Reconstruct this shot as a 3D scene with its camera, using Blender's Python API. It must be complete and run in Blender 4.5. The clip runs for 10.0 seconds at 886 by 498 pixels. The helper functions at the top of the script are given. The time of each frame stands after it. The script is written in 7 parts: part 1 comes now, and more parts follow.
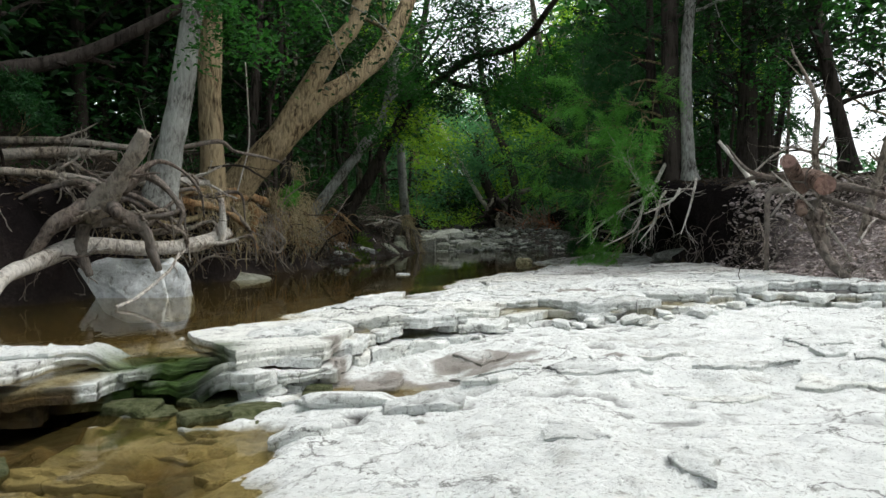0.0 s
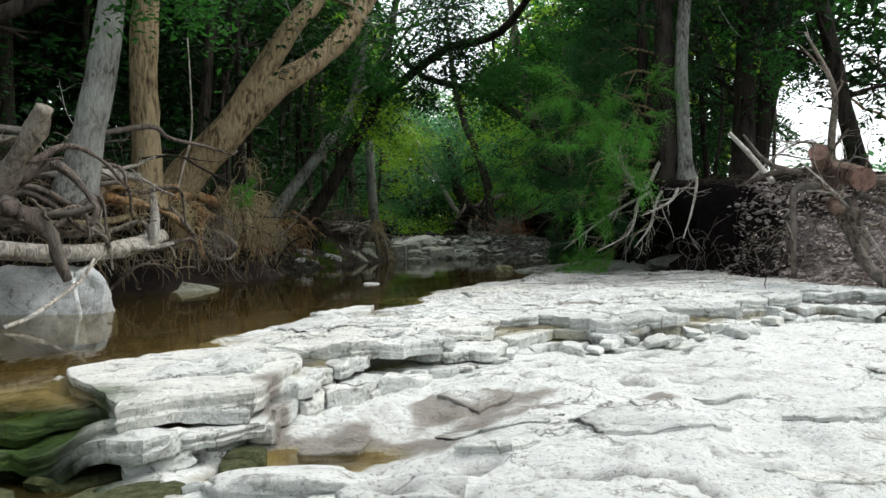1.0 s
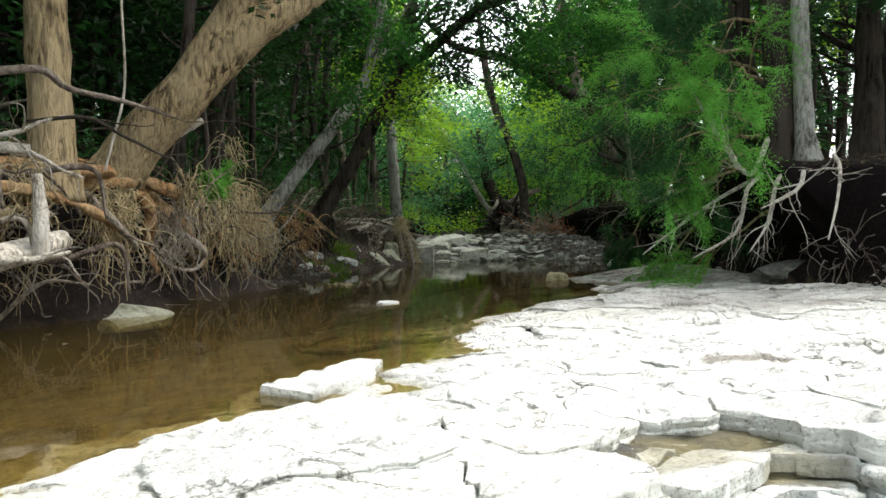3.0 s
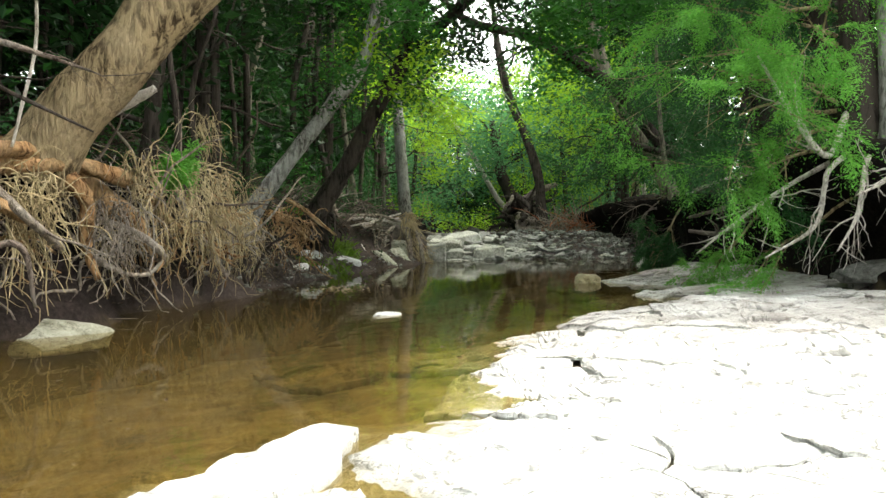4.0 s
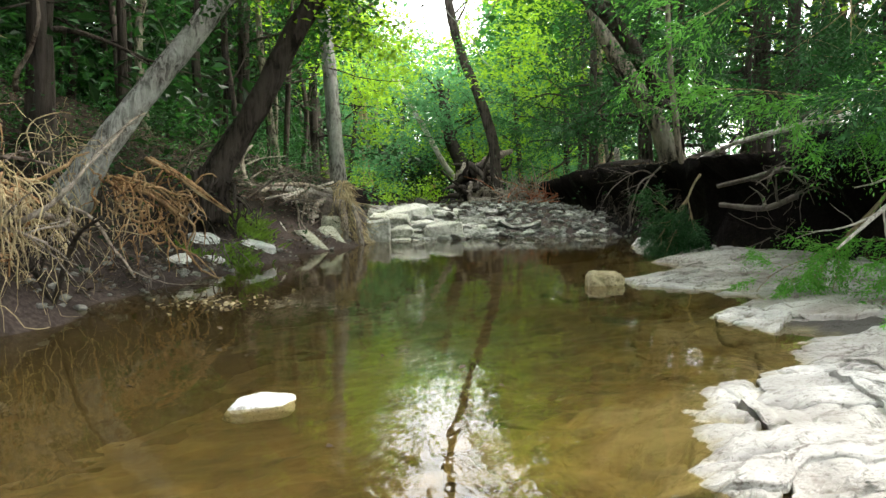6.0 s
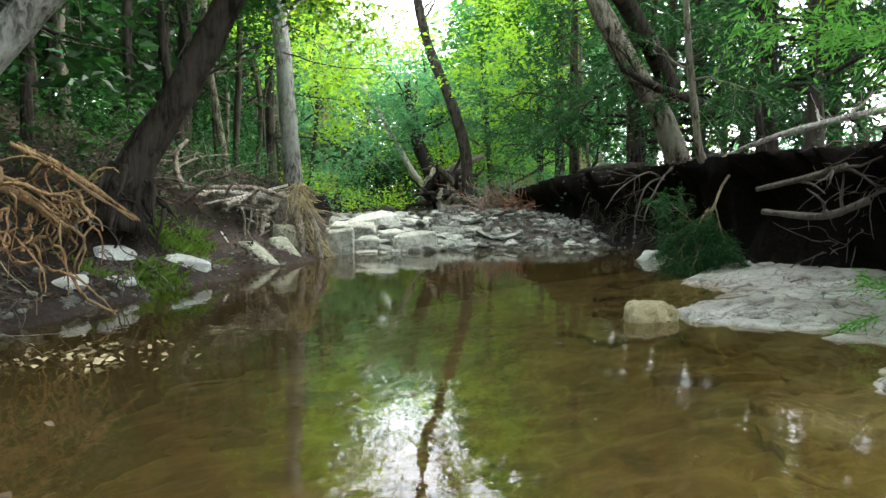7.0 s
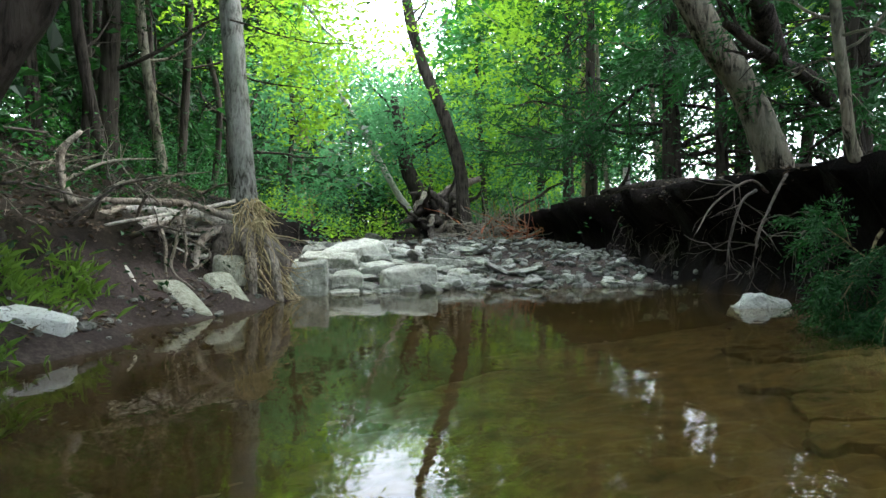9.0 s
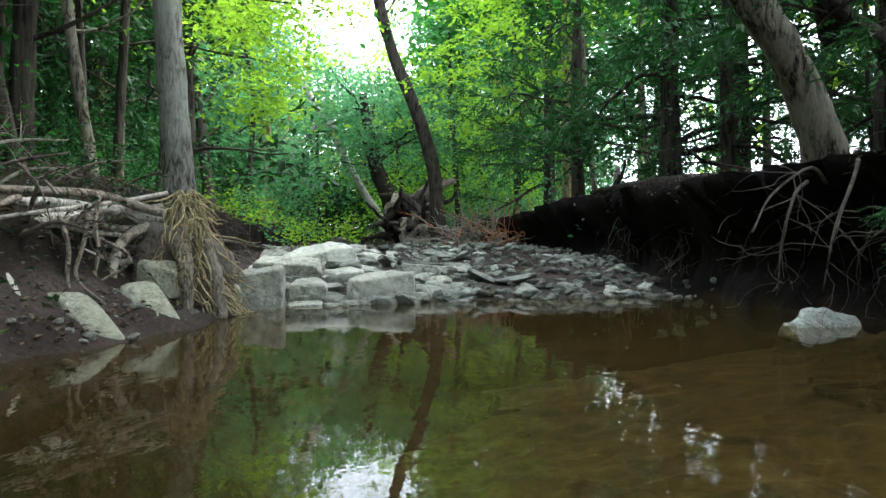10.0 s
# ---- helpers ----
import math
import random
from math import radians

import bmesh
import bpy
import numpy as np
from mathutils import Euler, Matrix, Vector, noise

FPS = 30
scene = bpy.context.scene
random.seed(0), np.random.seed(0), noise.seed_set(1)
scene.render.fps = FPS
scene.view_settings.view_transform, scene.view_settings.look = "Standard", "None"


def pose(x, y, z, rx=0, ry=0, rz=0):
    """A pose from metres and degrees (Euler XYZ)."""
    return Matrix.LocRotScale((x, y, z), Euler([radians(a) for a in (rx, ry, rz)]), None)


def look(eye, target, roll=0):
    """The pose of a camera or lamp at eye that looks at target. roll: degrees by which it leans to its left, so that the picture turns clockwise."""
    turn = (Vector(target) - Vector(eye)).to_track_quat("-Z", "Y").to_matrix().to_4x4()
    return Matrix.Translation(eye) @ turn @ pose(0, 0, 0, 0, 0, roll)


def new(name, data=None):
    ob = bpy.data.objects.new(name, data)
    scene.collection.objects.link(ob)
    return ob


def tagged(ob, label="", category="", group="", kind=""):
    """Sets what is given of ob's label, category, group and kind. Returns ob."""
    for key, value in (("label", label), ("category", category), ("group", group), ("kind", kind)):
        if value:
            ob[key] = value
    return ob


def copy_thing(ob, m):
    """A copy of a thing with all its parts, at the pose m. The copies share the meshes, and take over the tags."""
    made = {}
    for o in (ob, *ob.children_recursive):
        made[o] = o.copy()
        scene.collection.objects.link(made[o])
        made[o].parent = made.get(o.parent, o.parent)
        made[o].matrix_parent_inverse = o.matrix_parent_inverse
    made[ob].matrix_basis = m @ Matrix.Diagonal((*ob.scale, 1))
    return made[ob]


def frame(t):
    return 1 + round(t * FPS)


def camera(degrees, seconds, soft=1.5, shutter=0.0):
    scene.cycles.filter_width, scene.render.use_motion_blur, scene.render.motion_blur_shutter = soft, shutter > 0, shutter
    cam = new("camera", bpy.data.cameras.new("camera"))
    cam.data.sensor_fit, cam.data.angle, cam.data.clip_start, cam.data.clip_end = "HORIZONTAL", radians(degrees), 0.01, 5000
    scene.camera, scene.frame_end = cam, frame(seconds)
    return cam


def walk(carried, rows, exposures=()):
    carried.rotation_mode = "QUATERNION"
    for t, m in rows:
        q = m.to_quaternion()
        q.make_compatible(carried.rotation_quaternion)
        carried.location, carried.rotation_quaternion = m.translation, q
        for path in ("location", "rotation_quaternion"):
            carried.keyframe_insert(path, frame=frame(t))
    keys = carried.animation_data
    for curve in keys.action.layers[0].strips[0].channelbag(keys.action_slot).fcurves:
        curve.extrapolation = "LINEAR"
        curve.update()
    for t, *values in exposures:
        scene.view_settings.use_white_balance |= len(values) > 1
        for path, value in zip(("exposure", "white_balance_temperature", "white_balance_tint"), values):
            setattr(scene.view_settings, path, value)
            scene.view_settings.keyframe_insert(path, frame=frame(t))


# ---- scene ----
cam = camera(62.7, 10.0)
PATH = [
    (0, (-0.033, 1.12, 0.805), (-0.031, 3.119, 0.751), -0.3),
    (0.5, (-0.089, 1.854, 0.76), (-0.03, 3.853, 0.719), -0.3),
    (1, (-0.099, 2.585, 0.735), (-0.013, 4.583, 0.703), -0.3),
    (1.5, (-0.131, 3.357, 0.744), (-0.045, 5.355, 0.712), -0.4),
    (2, (-0.146, 4.112, 0.762), (-0.081, 6.111, 0.731), -0.4),
    (2.5, (-0.151, 4.894, 0.786), (-0.111, 6.893, 0.751), -0.4),
    (4, (-0.136, 7.329, 0.758), (-0.158, 9.329, 0.715), -0.7),
    (4.5, (-0.146, 8.202, 0.81), (-0.165, 10.2, 0.744), -0.7),
    (5, (-0.149, 9.204, 0.846), (-0.135, 11.202, 0.748), -0.7),
    (5.5, (-0.161, 10.085, 0.838), (-0.089, 12.08, 0.712), -0.8),
    (7, (-0.183, 13.104, 0.793), (0.046, 15.088, 0.69), -0.7),
    (7.5, (-0.174, 14.002, 0.783), (0.088, 15.983, 0.715), -0.6),
    (8, (-0.136, 14.941, 0.767), (0.137, 16.922, 0.729), -0.6),
    (8.5, (-0.095, 15.787, 0.743), (0.176, 17.769, 0.722), -0.6),
    (9, (-0.065, 16.624, 0.737), (0.209, 18.605, 0.718), -0.6),
    (9.5, (-0.031, 17.449, 0.709), (0.281, 19.424, 0.699), -0.6),
    (10, (0.029, 18.299, 0.696), (0.389, 20.266, 0.694), -0.5),
]
EXPOSURES = [(0.0, 0.42, 6500, 10), (2.5, 0.98, 6600, 10), (4.0, 1.95, 7100, 10), (5.5, 2.32, 7100, 10), (7.0, 2.6, 6500, 10), (10.0, 2.3, 6050, 10)]
walk(cam, [(t, look(eye, target, roll)) for t, eye, target, roll in PATH], EXPOSURES)

# ---- light ----
world = bpy.data.worlds.new("sky")
scene.world = world
world.use_nodes = True
wn = world.node_tree.nodes
sky = wn.new("ShaderNodeTexSky")
sky.sky_type, sky.sun_disc = "NISHITA", False
sky.sun_elevation, sky.sun_rotation = radians(56), radians(80)
sky.air_density, sky.dust_density, sky.ozone_density = 1.0, 5.0, 0.3
veil = wn.new("ShaderNodeMix")  # thin cloud over the whole sky
veil.data_type = "RGBA"
veil.inputs[0].default_value = 0.6
veil.inputs[7].default_value = (11.5, 12.0, 12.3, 1)
world.node_tree.links.new(sky.outputs["Color"], veil.inputs[6])
wn["Background"].inputs["Strength"].default_value = 0.15
world.node_tree.links.new(veil.outputs[2], wn["Background"].inputs["Color"])
sun = new("sun", bpy.data.lights.new("sun", "SUN"))
sun.data.energy, sun.data.angle, sun.data.color = 1.4, radians(13), (0.98, 1.0, 0.97)
sun.matrix_world = look((9.85, 1.75, 14.8), (0, 0, 0))


# ---- noise and mesh tools ----
def hash01(ix, iy, seed):
    h = (ix.astype(np.int64) * 374761393 + iy.astype(np.int64) * 668265263 + seed * 974634777) & 0xFFFFFFFF
    h = ((h ^ (h >> 13)) * 1274126177) & 0xFFFFFFFF
    h = ((h ^ (h >> 16)) * 2246822519) & 0xFFFFFFFF
    return ((h ^ (h >> 15)) & 0xFFFFFF) / float(0xFFFFFF)


def vnoise(x, y, seed=0):
    x, y = np.asarray(x, float), np.asarray(y, float)
    ix, iy = np.floor(x), np.floor(y)
    fx, fy = x - ix, y - iy
    fx, fy = fx * fx * (3 - 2 * fx), fy * fy * (3 - 2 * fy)
    a, b = hash01(ix, iy, seed), hash01(ix + 1, iy, seed)
    c, d = hash01(ix, iy + 1, seed), hash01(ix + 1, iy + 1, seed)
    return (a * (1 - fx) + b * fx) * (1 - fy) + (c * (1 - fx) + d * fx) * fy - 0.5


def fbm(x, y, seed=0, octaves=4):
    total, amp = 0.0, 1.0
    for o in range(octaves):
        total = total + amp * vnoise(x * 2**o + 13.7 * o, y * 2**o - 7.1 * o, seed + o)
        amp *= 0.5
    return total


def worley(x, y, seed=0):
    """Distances to the nearest and second nearest cell point, and a number for the nearest cell."""
    ix, iy = np.floor(x), np.floor(y)
    f1, f2, who = np.full(x.shape, 9.0), np.full(x.shape, 9.0), np.zeros(x.shape)
    for dx in (-1, 0, 1):
        for dy in (-1, 0, 1):
            cx, cy = ix + dx, iy + dy
            d = np.hypot(cx + hash01(cx, cy, seed) - x, cy + hash01(cx, cy, seed + 5) - y)
            near = d < f1
            f2 = np.where(near, f1, np.minimum(f2, d))
            who = np.where(near, hash01(cx, cy, seed + 9), who)
            f1 = np.minimum(f1, d)
    return f1, f2, who


def smooth(a, b, x):
    t = np.clip((np.asarray(x, float) - a) / (b - a), 0, 1)
    return t * t * (3 - 2 * t)


def mesh_np(name, verts, faces, mats, shade_smooth=True, slots=None):
    verts, faces = np.asarray(verts, np.float32), np.asarray(faces, np.int32)
    me = bpy.data.meshes.new(name)
    n, k = faces.shape
    me.vertices.add(len(verts))
    me.vertices.foreach_set("co", verts.ravel())
    me.loops.add(n * k)
    me.loops.foreach_set("vertex_index", faces.ravel())
    me.polygons.add(n)
    me.polygons.foreach_set("loop_start", np.arange(0, n * k, k, dtype=np.int32))
    for m in mats if isinstance(mats, (list, tuple)) else [mats]:
        me.materials.append(m)
    if slots is not None:
        me.polygons.foreach_set("material_index", np.asarray(slots, np.int32))
    me.polygons.foreach_set("use_smooth", np.full(n, shade_smooth))
    me.update(calc_edges=True)
    me.validate()
    return me


class Shape:
    """Gathers quads of several pieces into one mesh."""

    def __init__(self):
        self.v, self.f, self.n = [], [], 0

    def add(self, verts, faces):
        self.v.append(np.asarray(verts, float))
        self.f.append(np.asarray(faces, int) + self.n)
        self.n += len(verts)
        return self

    def mesh(self, name, mat, shade_smooth=True):
        return mesh_np(name, np.concatenate(self.v), np.concatenate(self.f), mat, shade_smooth)


def part(name, me, parent, label=""):
    ob = new(name, me)
    ob.parent = parent
    return tagged(ob, label)


def empty(name, place=(0, 0, 0)):
    ob = new(name)
    ob.empty_display_size = 0.2
    ob.location = place
    bpy.context.view_layer.update()
    return ob


def grid_faces(nx, ny):
    i = np.arange(nx - 1)[None] + nx * np.arange(ny - 1)[:, None]
    return np.stack([i, i + 1, i + nx + 1, i + nx], -1).reshape(-1, 4)


def spline(points, n):
    """Catmull-Rom through points of any width, n samples."""
    p = np.asarray(points, float)
    p = np.vstack([2 * p[0] - p[1], p, 2 * p[-1] - p[-2]])
    t = np.linspace(0, len(p) - 3 - 1e-6, n)
    i = t.astype(int)
    u = (t - i)[:, None]
    a, b, c, d = p[i], p[i + 1], p[i + 2], p[i + 3]
    return 0.5 * (2 * b + (c - a) * u + (2 * a - 5 * b + 4 * c - d) * u**2 + (3 * b - 3 * c + d - a) * u**3)


def tube(points, radii, sides=8, rough=0.0, seed=0, capped=True):
    """A bark-like sweep along points. rough: bumps as a share of the radius."""
    p, r = np.asarray(points, float), np.asarray(radii, float)
    if r.ndim == 0:
        r = np.full(len(p), float(r))
    if capped:
        p = np.vstack([p[:1], p, p[-1:]])
        r = np.r_[r[0] * 0.02, r, r[-1] * 0.02]
    t = np.gradient(p, axis=0)
    if capped:
        t[0], t[-1] = t[2], t[-3]
    t /= np.linalg.norm(t, axis=1, keepdims=True) + 1e-9
    up = np.array([0.31, 0.17, 0.93]) if abs(t[0, 2]) < 0.8 else np.array([0.95, 0.2, 0.1])
    side = np.zeros_like(p)
    s = np.cross(up, t[0])
    for k in range(len(p)):
        s = s - t[k] * (s @ t[k])
        s /= np.linalg.norm(s) + 1e-9
        side[k] = s
    other = np.cross(t, side)
    a = np.arange(sides) * 2 * np.pi / sides
    rr = r[:, None] * np.ones(sides)
    if rough:
        k = np.arange(len(p))[:, None] * 0.45
        rr = rr * (1 + rough * (2 * vnoise(k + seed * 3.1, np.cos(a)[None] * 1.7 + 5 + 0 * k, seed) + vnoise(k * 2.3, np.sin(a)[None] * 2.6 + 9 + 0 * k, seed + 3)))
    v = p[:, None] + rr[..., None] * (np.cos(a)[None, :, None] * side[:, None] + np.sin(a)[None, :, None] * other[:, None])
    i = np.arange(len(p) - 1)[:, None] * sides
    j = np.arange(sides)[None]
    f = np.stack([i + j, i + (j + 1) % sides, i + sides + (j + 1) % sides, i + sides + j], -1).reshape(-1, 4)
    return v.reshape(-1, 3), f


def wander(start, way, length, steps, bend, rng, pull=(0, 0, 0)):
    """A crooked line from start."""
    p, w = [np.array(start, float)], np.array(way, float) / np.linalg.norm(way)
    for _ in range(steps):
        w = w + rng.normal(0, bend, 3) + np.array(pull)
        w /= np.linalg.norm(w)
        p.append(p[-1] + w * length / steps)
    return np.array(p)


# ---- materials ----
def material(name, build):
    m = bpy.data.materials.new(name)
    m.use_nodes = True
    nt = m.node_tree
    bsdf = nt.nodes["Principled BSDF"]
    build(nt, bsdf)
    return m


def nd(nt, kind, **inputs):
    n = nt.nodes.new(kind)
    for key, value in inputs.items():
        n.inputs[key.replace("_", " ")].default_value = value
    return n


def coords(nt, scale=(1, 1, 1)):
    geo = nt.nodes.new("ShaderNodeNewGeometry")
    m = nt.nodes.new("ShaderNodeMapping")
    m.inputs["Scale"].default_value = scale
    nt.links.new(geo.outputs["Position"], m.inputs["Vector"])
    return m.outputs["Vector"]


def noise_of(nt, vec, scale, detail=6.0, rough=0.6, distortion=0.0):
    n = nd(nt, "ShaderNodeTexNoise", Scale=scale, Detail=detail, Roughness=rough, Distortion=distortion)
    nt.links.new(vec, n.inputs["Vector"])
    return n.outputs["Fac"]


def ramp(nt, fac, stops):
    r = nt.nodes.new("ShaderNodeValToRGB")
    while len(r.color_ramp.elements) < len(stops):
        r.color_ramp.elements.new(0.5)
    for e, (p, c) in zip(r.color_ramp.elements, stops):
        e.position, e.color = p, (*c, 1) if len(c) == 3 else c
    nt.links.new(fac, r.inputs["Fac"])
    return r.outputs["Color"]


def mix(nt, fac, a, b, blend="MIX"):
    m = nt.nodes.new("ShaderNodeMix")
    m.data_type, m.blend_type = "RGBA", blend
    for sock, v in ((m.inputs[0], fac), (m.inputs[6], a), (m.inputs[7], b)):
        if isinstance(v, bpy.types.NodeSocket):
            nt.links.new(v, sock)
        else:
            sock.default_value = (*v, 1) if isinstance(v, tuple) else v
    return m.outputs[2]


def bump(nt, bsdf, height, strength, distance):
    b = nd(nt, "ShaderNodeBump", Strength=strength, Distance=distance)
    nt.links.new(height, b.inputs["Height"])
    nt.links.new(b.outputs["Normal"], bsdf.inputs["Normal"])
    return b


def earth_like(name, dark, mid, light, scale=3.0, rough=0.9, relief=0.04, spec=0.2):
    def build(nt, bsdf):
        v = coords(nt)
        big, fine = noise_of(nt, v, scale * 0.25, 4), noise_of(nt, v, scale * 6, 8, 0.7)
        tone = mix(nt, 0.5, big, fine)
        col = ramp(nt, tone, [(0.3, dark), (0.5, mid), (0.68, light)])
        nt.links.new(col, bsdf.inputs["Base Color"])
        bsdf.inputs["Roughness"].default_value = rough
        bsdf.inputs["Specular IOR Level"].default_value = spec
        bump(nt, bsdf, mix(nt, 0.6, big, fine), 0.8, relief)
    return material(name, build)


def mask(nt, name):
    a = nt.nodes.new("ShaderNodeAttribute")
    a.attribute_name = name
    return a.outputs["Fac"]


def rock_like(name, pale, grey, stain, scale=1.0, masked=False, vary=0.84, algae=((0.085, 0.07, 0.028), (0.21, 0.175, 0.07), (0.34, 0.295, 0.135)), moss=((0.008, 0.016, 0.004), (0.03, 0.06, 0.01), (0.07, 0.12, 0.03))):
    def build(nt, bsdf):
        v = coords(nt)
        big = noise_of(nt, v, 0.9 * scale, 5, 0.6, 0.4)
        mid = noise_of(nt, v, 7 * scale, 8, 0.65)
        fine = noise_of(nt, v, 45 * scale, 6, 0.7)
        flaky = noise_of(nt, coords(nt, (1, 1.4, 1)), 5.5 * scale, 10, 0.72, 0.4)
        col = ramp(nt, mix(nt, 0.55, big, mid), [(0.33, stain), (0.44, grey), (0.56, pale)])
        spots = ramp(nt, fine, [(0.34, (0.3, 0.29, 0.28)), (0.46, (1, 1, 1))])
        col = mix(nt, 0.8, col, spots, "MULTIPLY")
        dirt = ramp(nt, flaky, [(0.34, (0.3, 0.285, 0.26)), (0.42, (1, 1, 1))])
        col = mix(nt, 0.8, col, dirt, "MULTIPLY")
        hair = nt.nodes.new("ShaderNodeTexVoronoi")
        hair.feature = "DISTANCE_TO_EDGE"
        hair.inputs["Scale"].default_value = 1.7 * scale
        warped = nt.nodes.new("ShaderNodeVectorMath")
        warped.operation = "MULTIPLY_ADD"
        wn3 = nd(nt, "ShaderNodeTexNoise", Scale=2.2 * scale, Detail=6.0, Roughness=0.65)
        nt.links.new(v, wn3.inputs["Vector"])
        nt.links.new(wn3.outputs["Color"], warped.inputs[0])
        warped.inputs[1].default_value = (0.7, 0.7, 0.7)
        nt.links.new(coords(nt, (0.8, 1.5, 1)), warped.inputs[2])
        nt.links.new(warped.outputs[0], hair.inputs["Vector"])
        lines = ramp(nt, hair.outputs["Distance"], [(0.0, (0.14, 0.13, 0.12)), (0.028, (1, 1, 1))])
        where = ramp(nt, noise_of(nt, v, 0.9, 4), [(0.47, (0, 0, 0)), (0.56, (0.9, 0.9, 0.9))])
        col = mix(nt, where, col, mix(nt, 1.0, col, lines, "MULTIPLY"))
        info = nt.nodes.new("ShaderNodeObjectInfo")
        col = mix(nt, 1.0, col, ramp(nt, info.outputs["Random"], [(0, (vary, vary, vary)), (0.6, ((1 + vary) / 2,) * 3 if vary < 0.8 else (1, 1, 1)), (1, (1.0, 0.985, 0.95))]), "MULTIPLY")
        if masked:
            m2 = noise_of(nt, v, 3.5, 7, 0.65, 0.5)
            col = mix(nt, mask(nt, "damp_shade"), col, (0.19, 0.16, 0.135))
            col = mix(nt, mask(nt, "crack"), col, (0.035, 0.031, 0.027))
            col = mix(nt, mask(nt, "wet"), col, ramp(nt, m2, [(0.35, algae[0]), (0.5, algae[1]), (0.66, algae[2])]))
            col = mix(nt, mask(nt, "deep_tone"), col, ramp(nt, m2, [(0.35, (0.02, 0.012, 0.006)), (0.5, (0.07, 0.044, 0.02)), (0.66, (0.14, 0.095, 0.045))]))
            col = mix(nt, mask(nt, "moss"), col, ramp(nt, m2, [(0.35, moss[0]), (0.5, moss[1]), (0.66, moss[2])]))
            nt.links.new(ramp(nt, mask(nt, "wet"), [(0, (0.85,) * 3), (1, (0.4,) * 3)]), bsdf.inputs["Roughness"])
        else:
            bsdf.inputs["Roughness"].default_value = 0.85
        nt.links.new(col, bsdf.inputs["Base Color"])
        bsdf.inputs["Specular IOR Level"].default_value = 0.25
        bump(nt, bsdf, mix(nt, 0.5, mix(nt, 0.4, mid, fine), flaky), 1.0, 0.08)
    return material(name, build)


def bark_like(name, dark, light, moss=None, stretch=0.12, scale=14.0):
    def build(nt, bsdf):
        v = coords(nt, (1, 1, stretch))
        ridge = noise_of(nt, v, scale, 6, 0.65, 0.6)
        blot = noise_of(nt, coords(nt), 2.2, 5)
        col = ramp(nt, ridge, [(0.4, dark), (0.56, light)])
        col = mix(nt, ramp(nt, blot, [(0.42, (0, 0, 0)), (0.62, (0.6, 0.6, 0.6))]), col, moss or tuple(c * 1.5 for c in light))
        nt.links.new(col, bsdf.inputs["Base Color"])
        bsdf.inputs["Roughness"].default_value = 0.95
        bsdf.inputs["Specular IOR Level"].default_value = 0.1
        bump(nt, bsdf, ridge, 1.0, 0.06)
    return material(name, build)


def leaf_like(name, dark, light, glow, through_share=0.4):
    """Leaves: coloured by island, letting some light through."""
    m = bpy.data.materials.new(name)
    m.use_nodes = True
    nt = m.node_tree
    bsdf = nt.nodes["Principled BSDF"]
    geo = nt.nodes.new("ShaderNodeNewGeometry")
    col = ramp(nt, geo.outputs["Random Per Island"], [(0.0, dark), (1.0, light)])
    nt.links.new(col, bsdf.inputs["Base Color"])
    bsdf.inputs["Roughness"].default_value = 0.55
    bsdf.inputs["Specular IOR Level"].default_value = 0.25
    tr = nt.nodes.new("ShaderNodeBsdfTranslucent")
    nt.links.new(mix(nt, geo.outputs["Random Per Island"], tuple(c * 0.7 for c in glow), glow), tr.inputs["Color"])
    ms = nt.nodes.new("ShaderNodeMixShader")
    ms.inputs[0].default_value = through_share
    nt.links.new(bsdf.outputs[0], ms.inputs[1])
    nt.links.new(tr.outputs[0], ms.inputs[2])
    nt.links.new(ms.outputs[0], nt.nodes["Material Output"].inputs["Surface"])
    return m


PALE = ((0.77, 0.79, 0.77), (0.69, 0.71, 0.69), (0.48, 0.48, 0.45))
LIMESTONE = rock_like("limestone", *PALE)
BEDROCK = rock_like("limestone_bedrock", *PALE, masked=True)
BOULDER = rock_like("boulder_stone", (0.8, 0.83, 0.83), (0.67, 0.7, 0.7), (0.4, 0.4, 0.36), 1.6)
GREEN_STONE = rock_like("greenish_slab", (0.5, 0.51, 0.42), (0.36, 0.37, 0.29), (0.17, 0.175, 0.12), 2.2)
BAR_STONE = rock_like("bar_stone", (0.6, 0.61, 0.56), (0.34, 0.35, 0.31), (0.08, 0.08, 0.06), 1.8, vary=0.28)
LIMESTONE_DIM = rock_like("weathered_limestone", (0.62, 0.63, 0.58), (0.45, 0.46, 0.41), (0.2, 0.2, 0.16), 1.8)
TAN_STONE = rock_like("tan_stone", (0.5, 0.44, 0.28), (0.38, 0.33, 0.2), (0.2, 0.16, 0.08), 2)


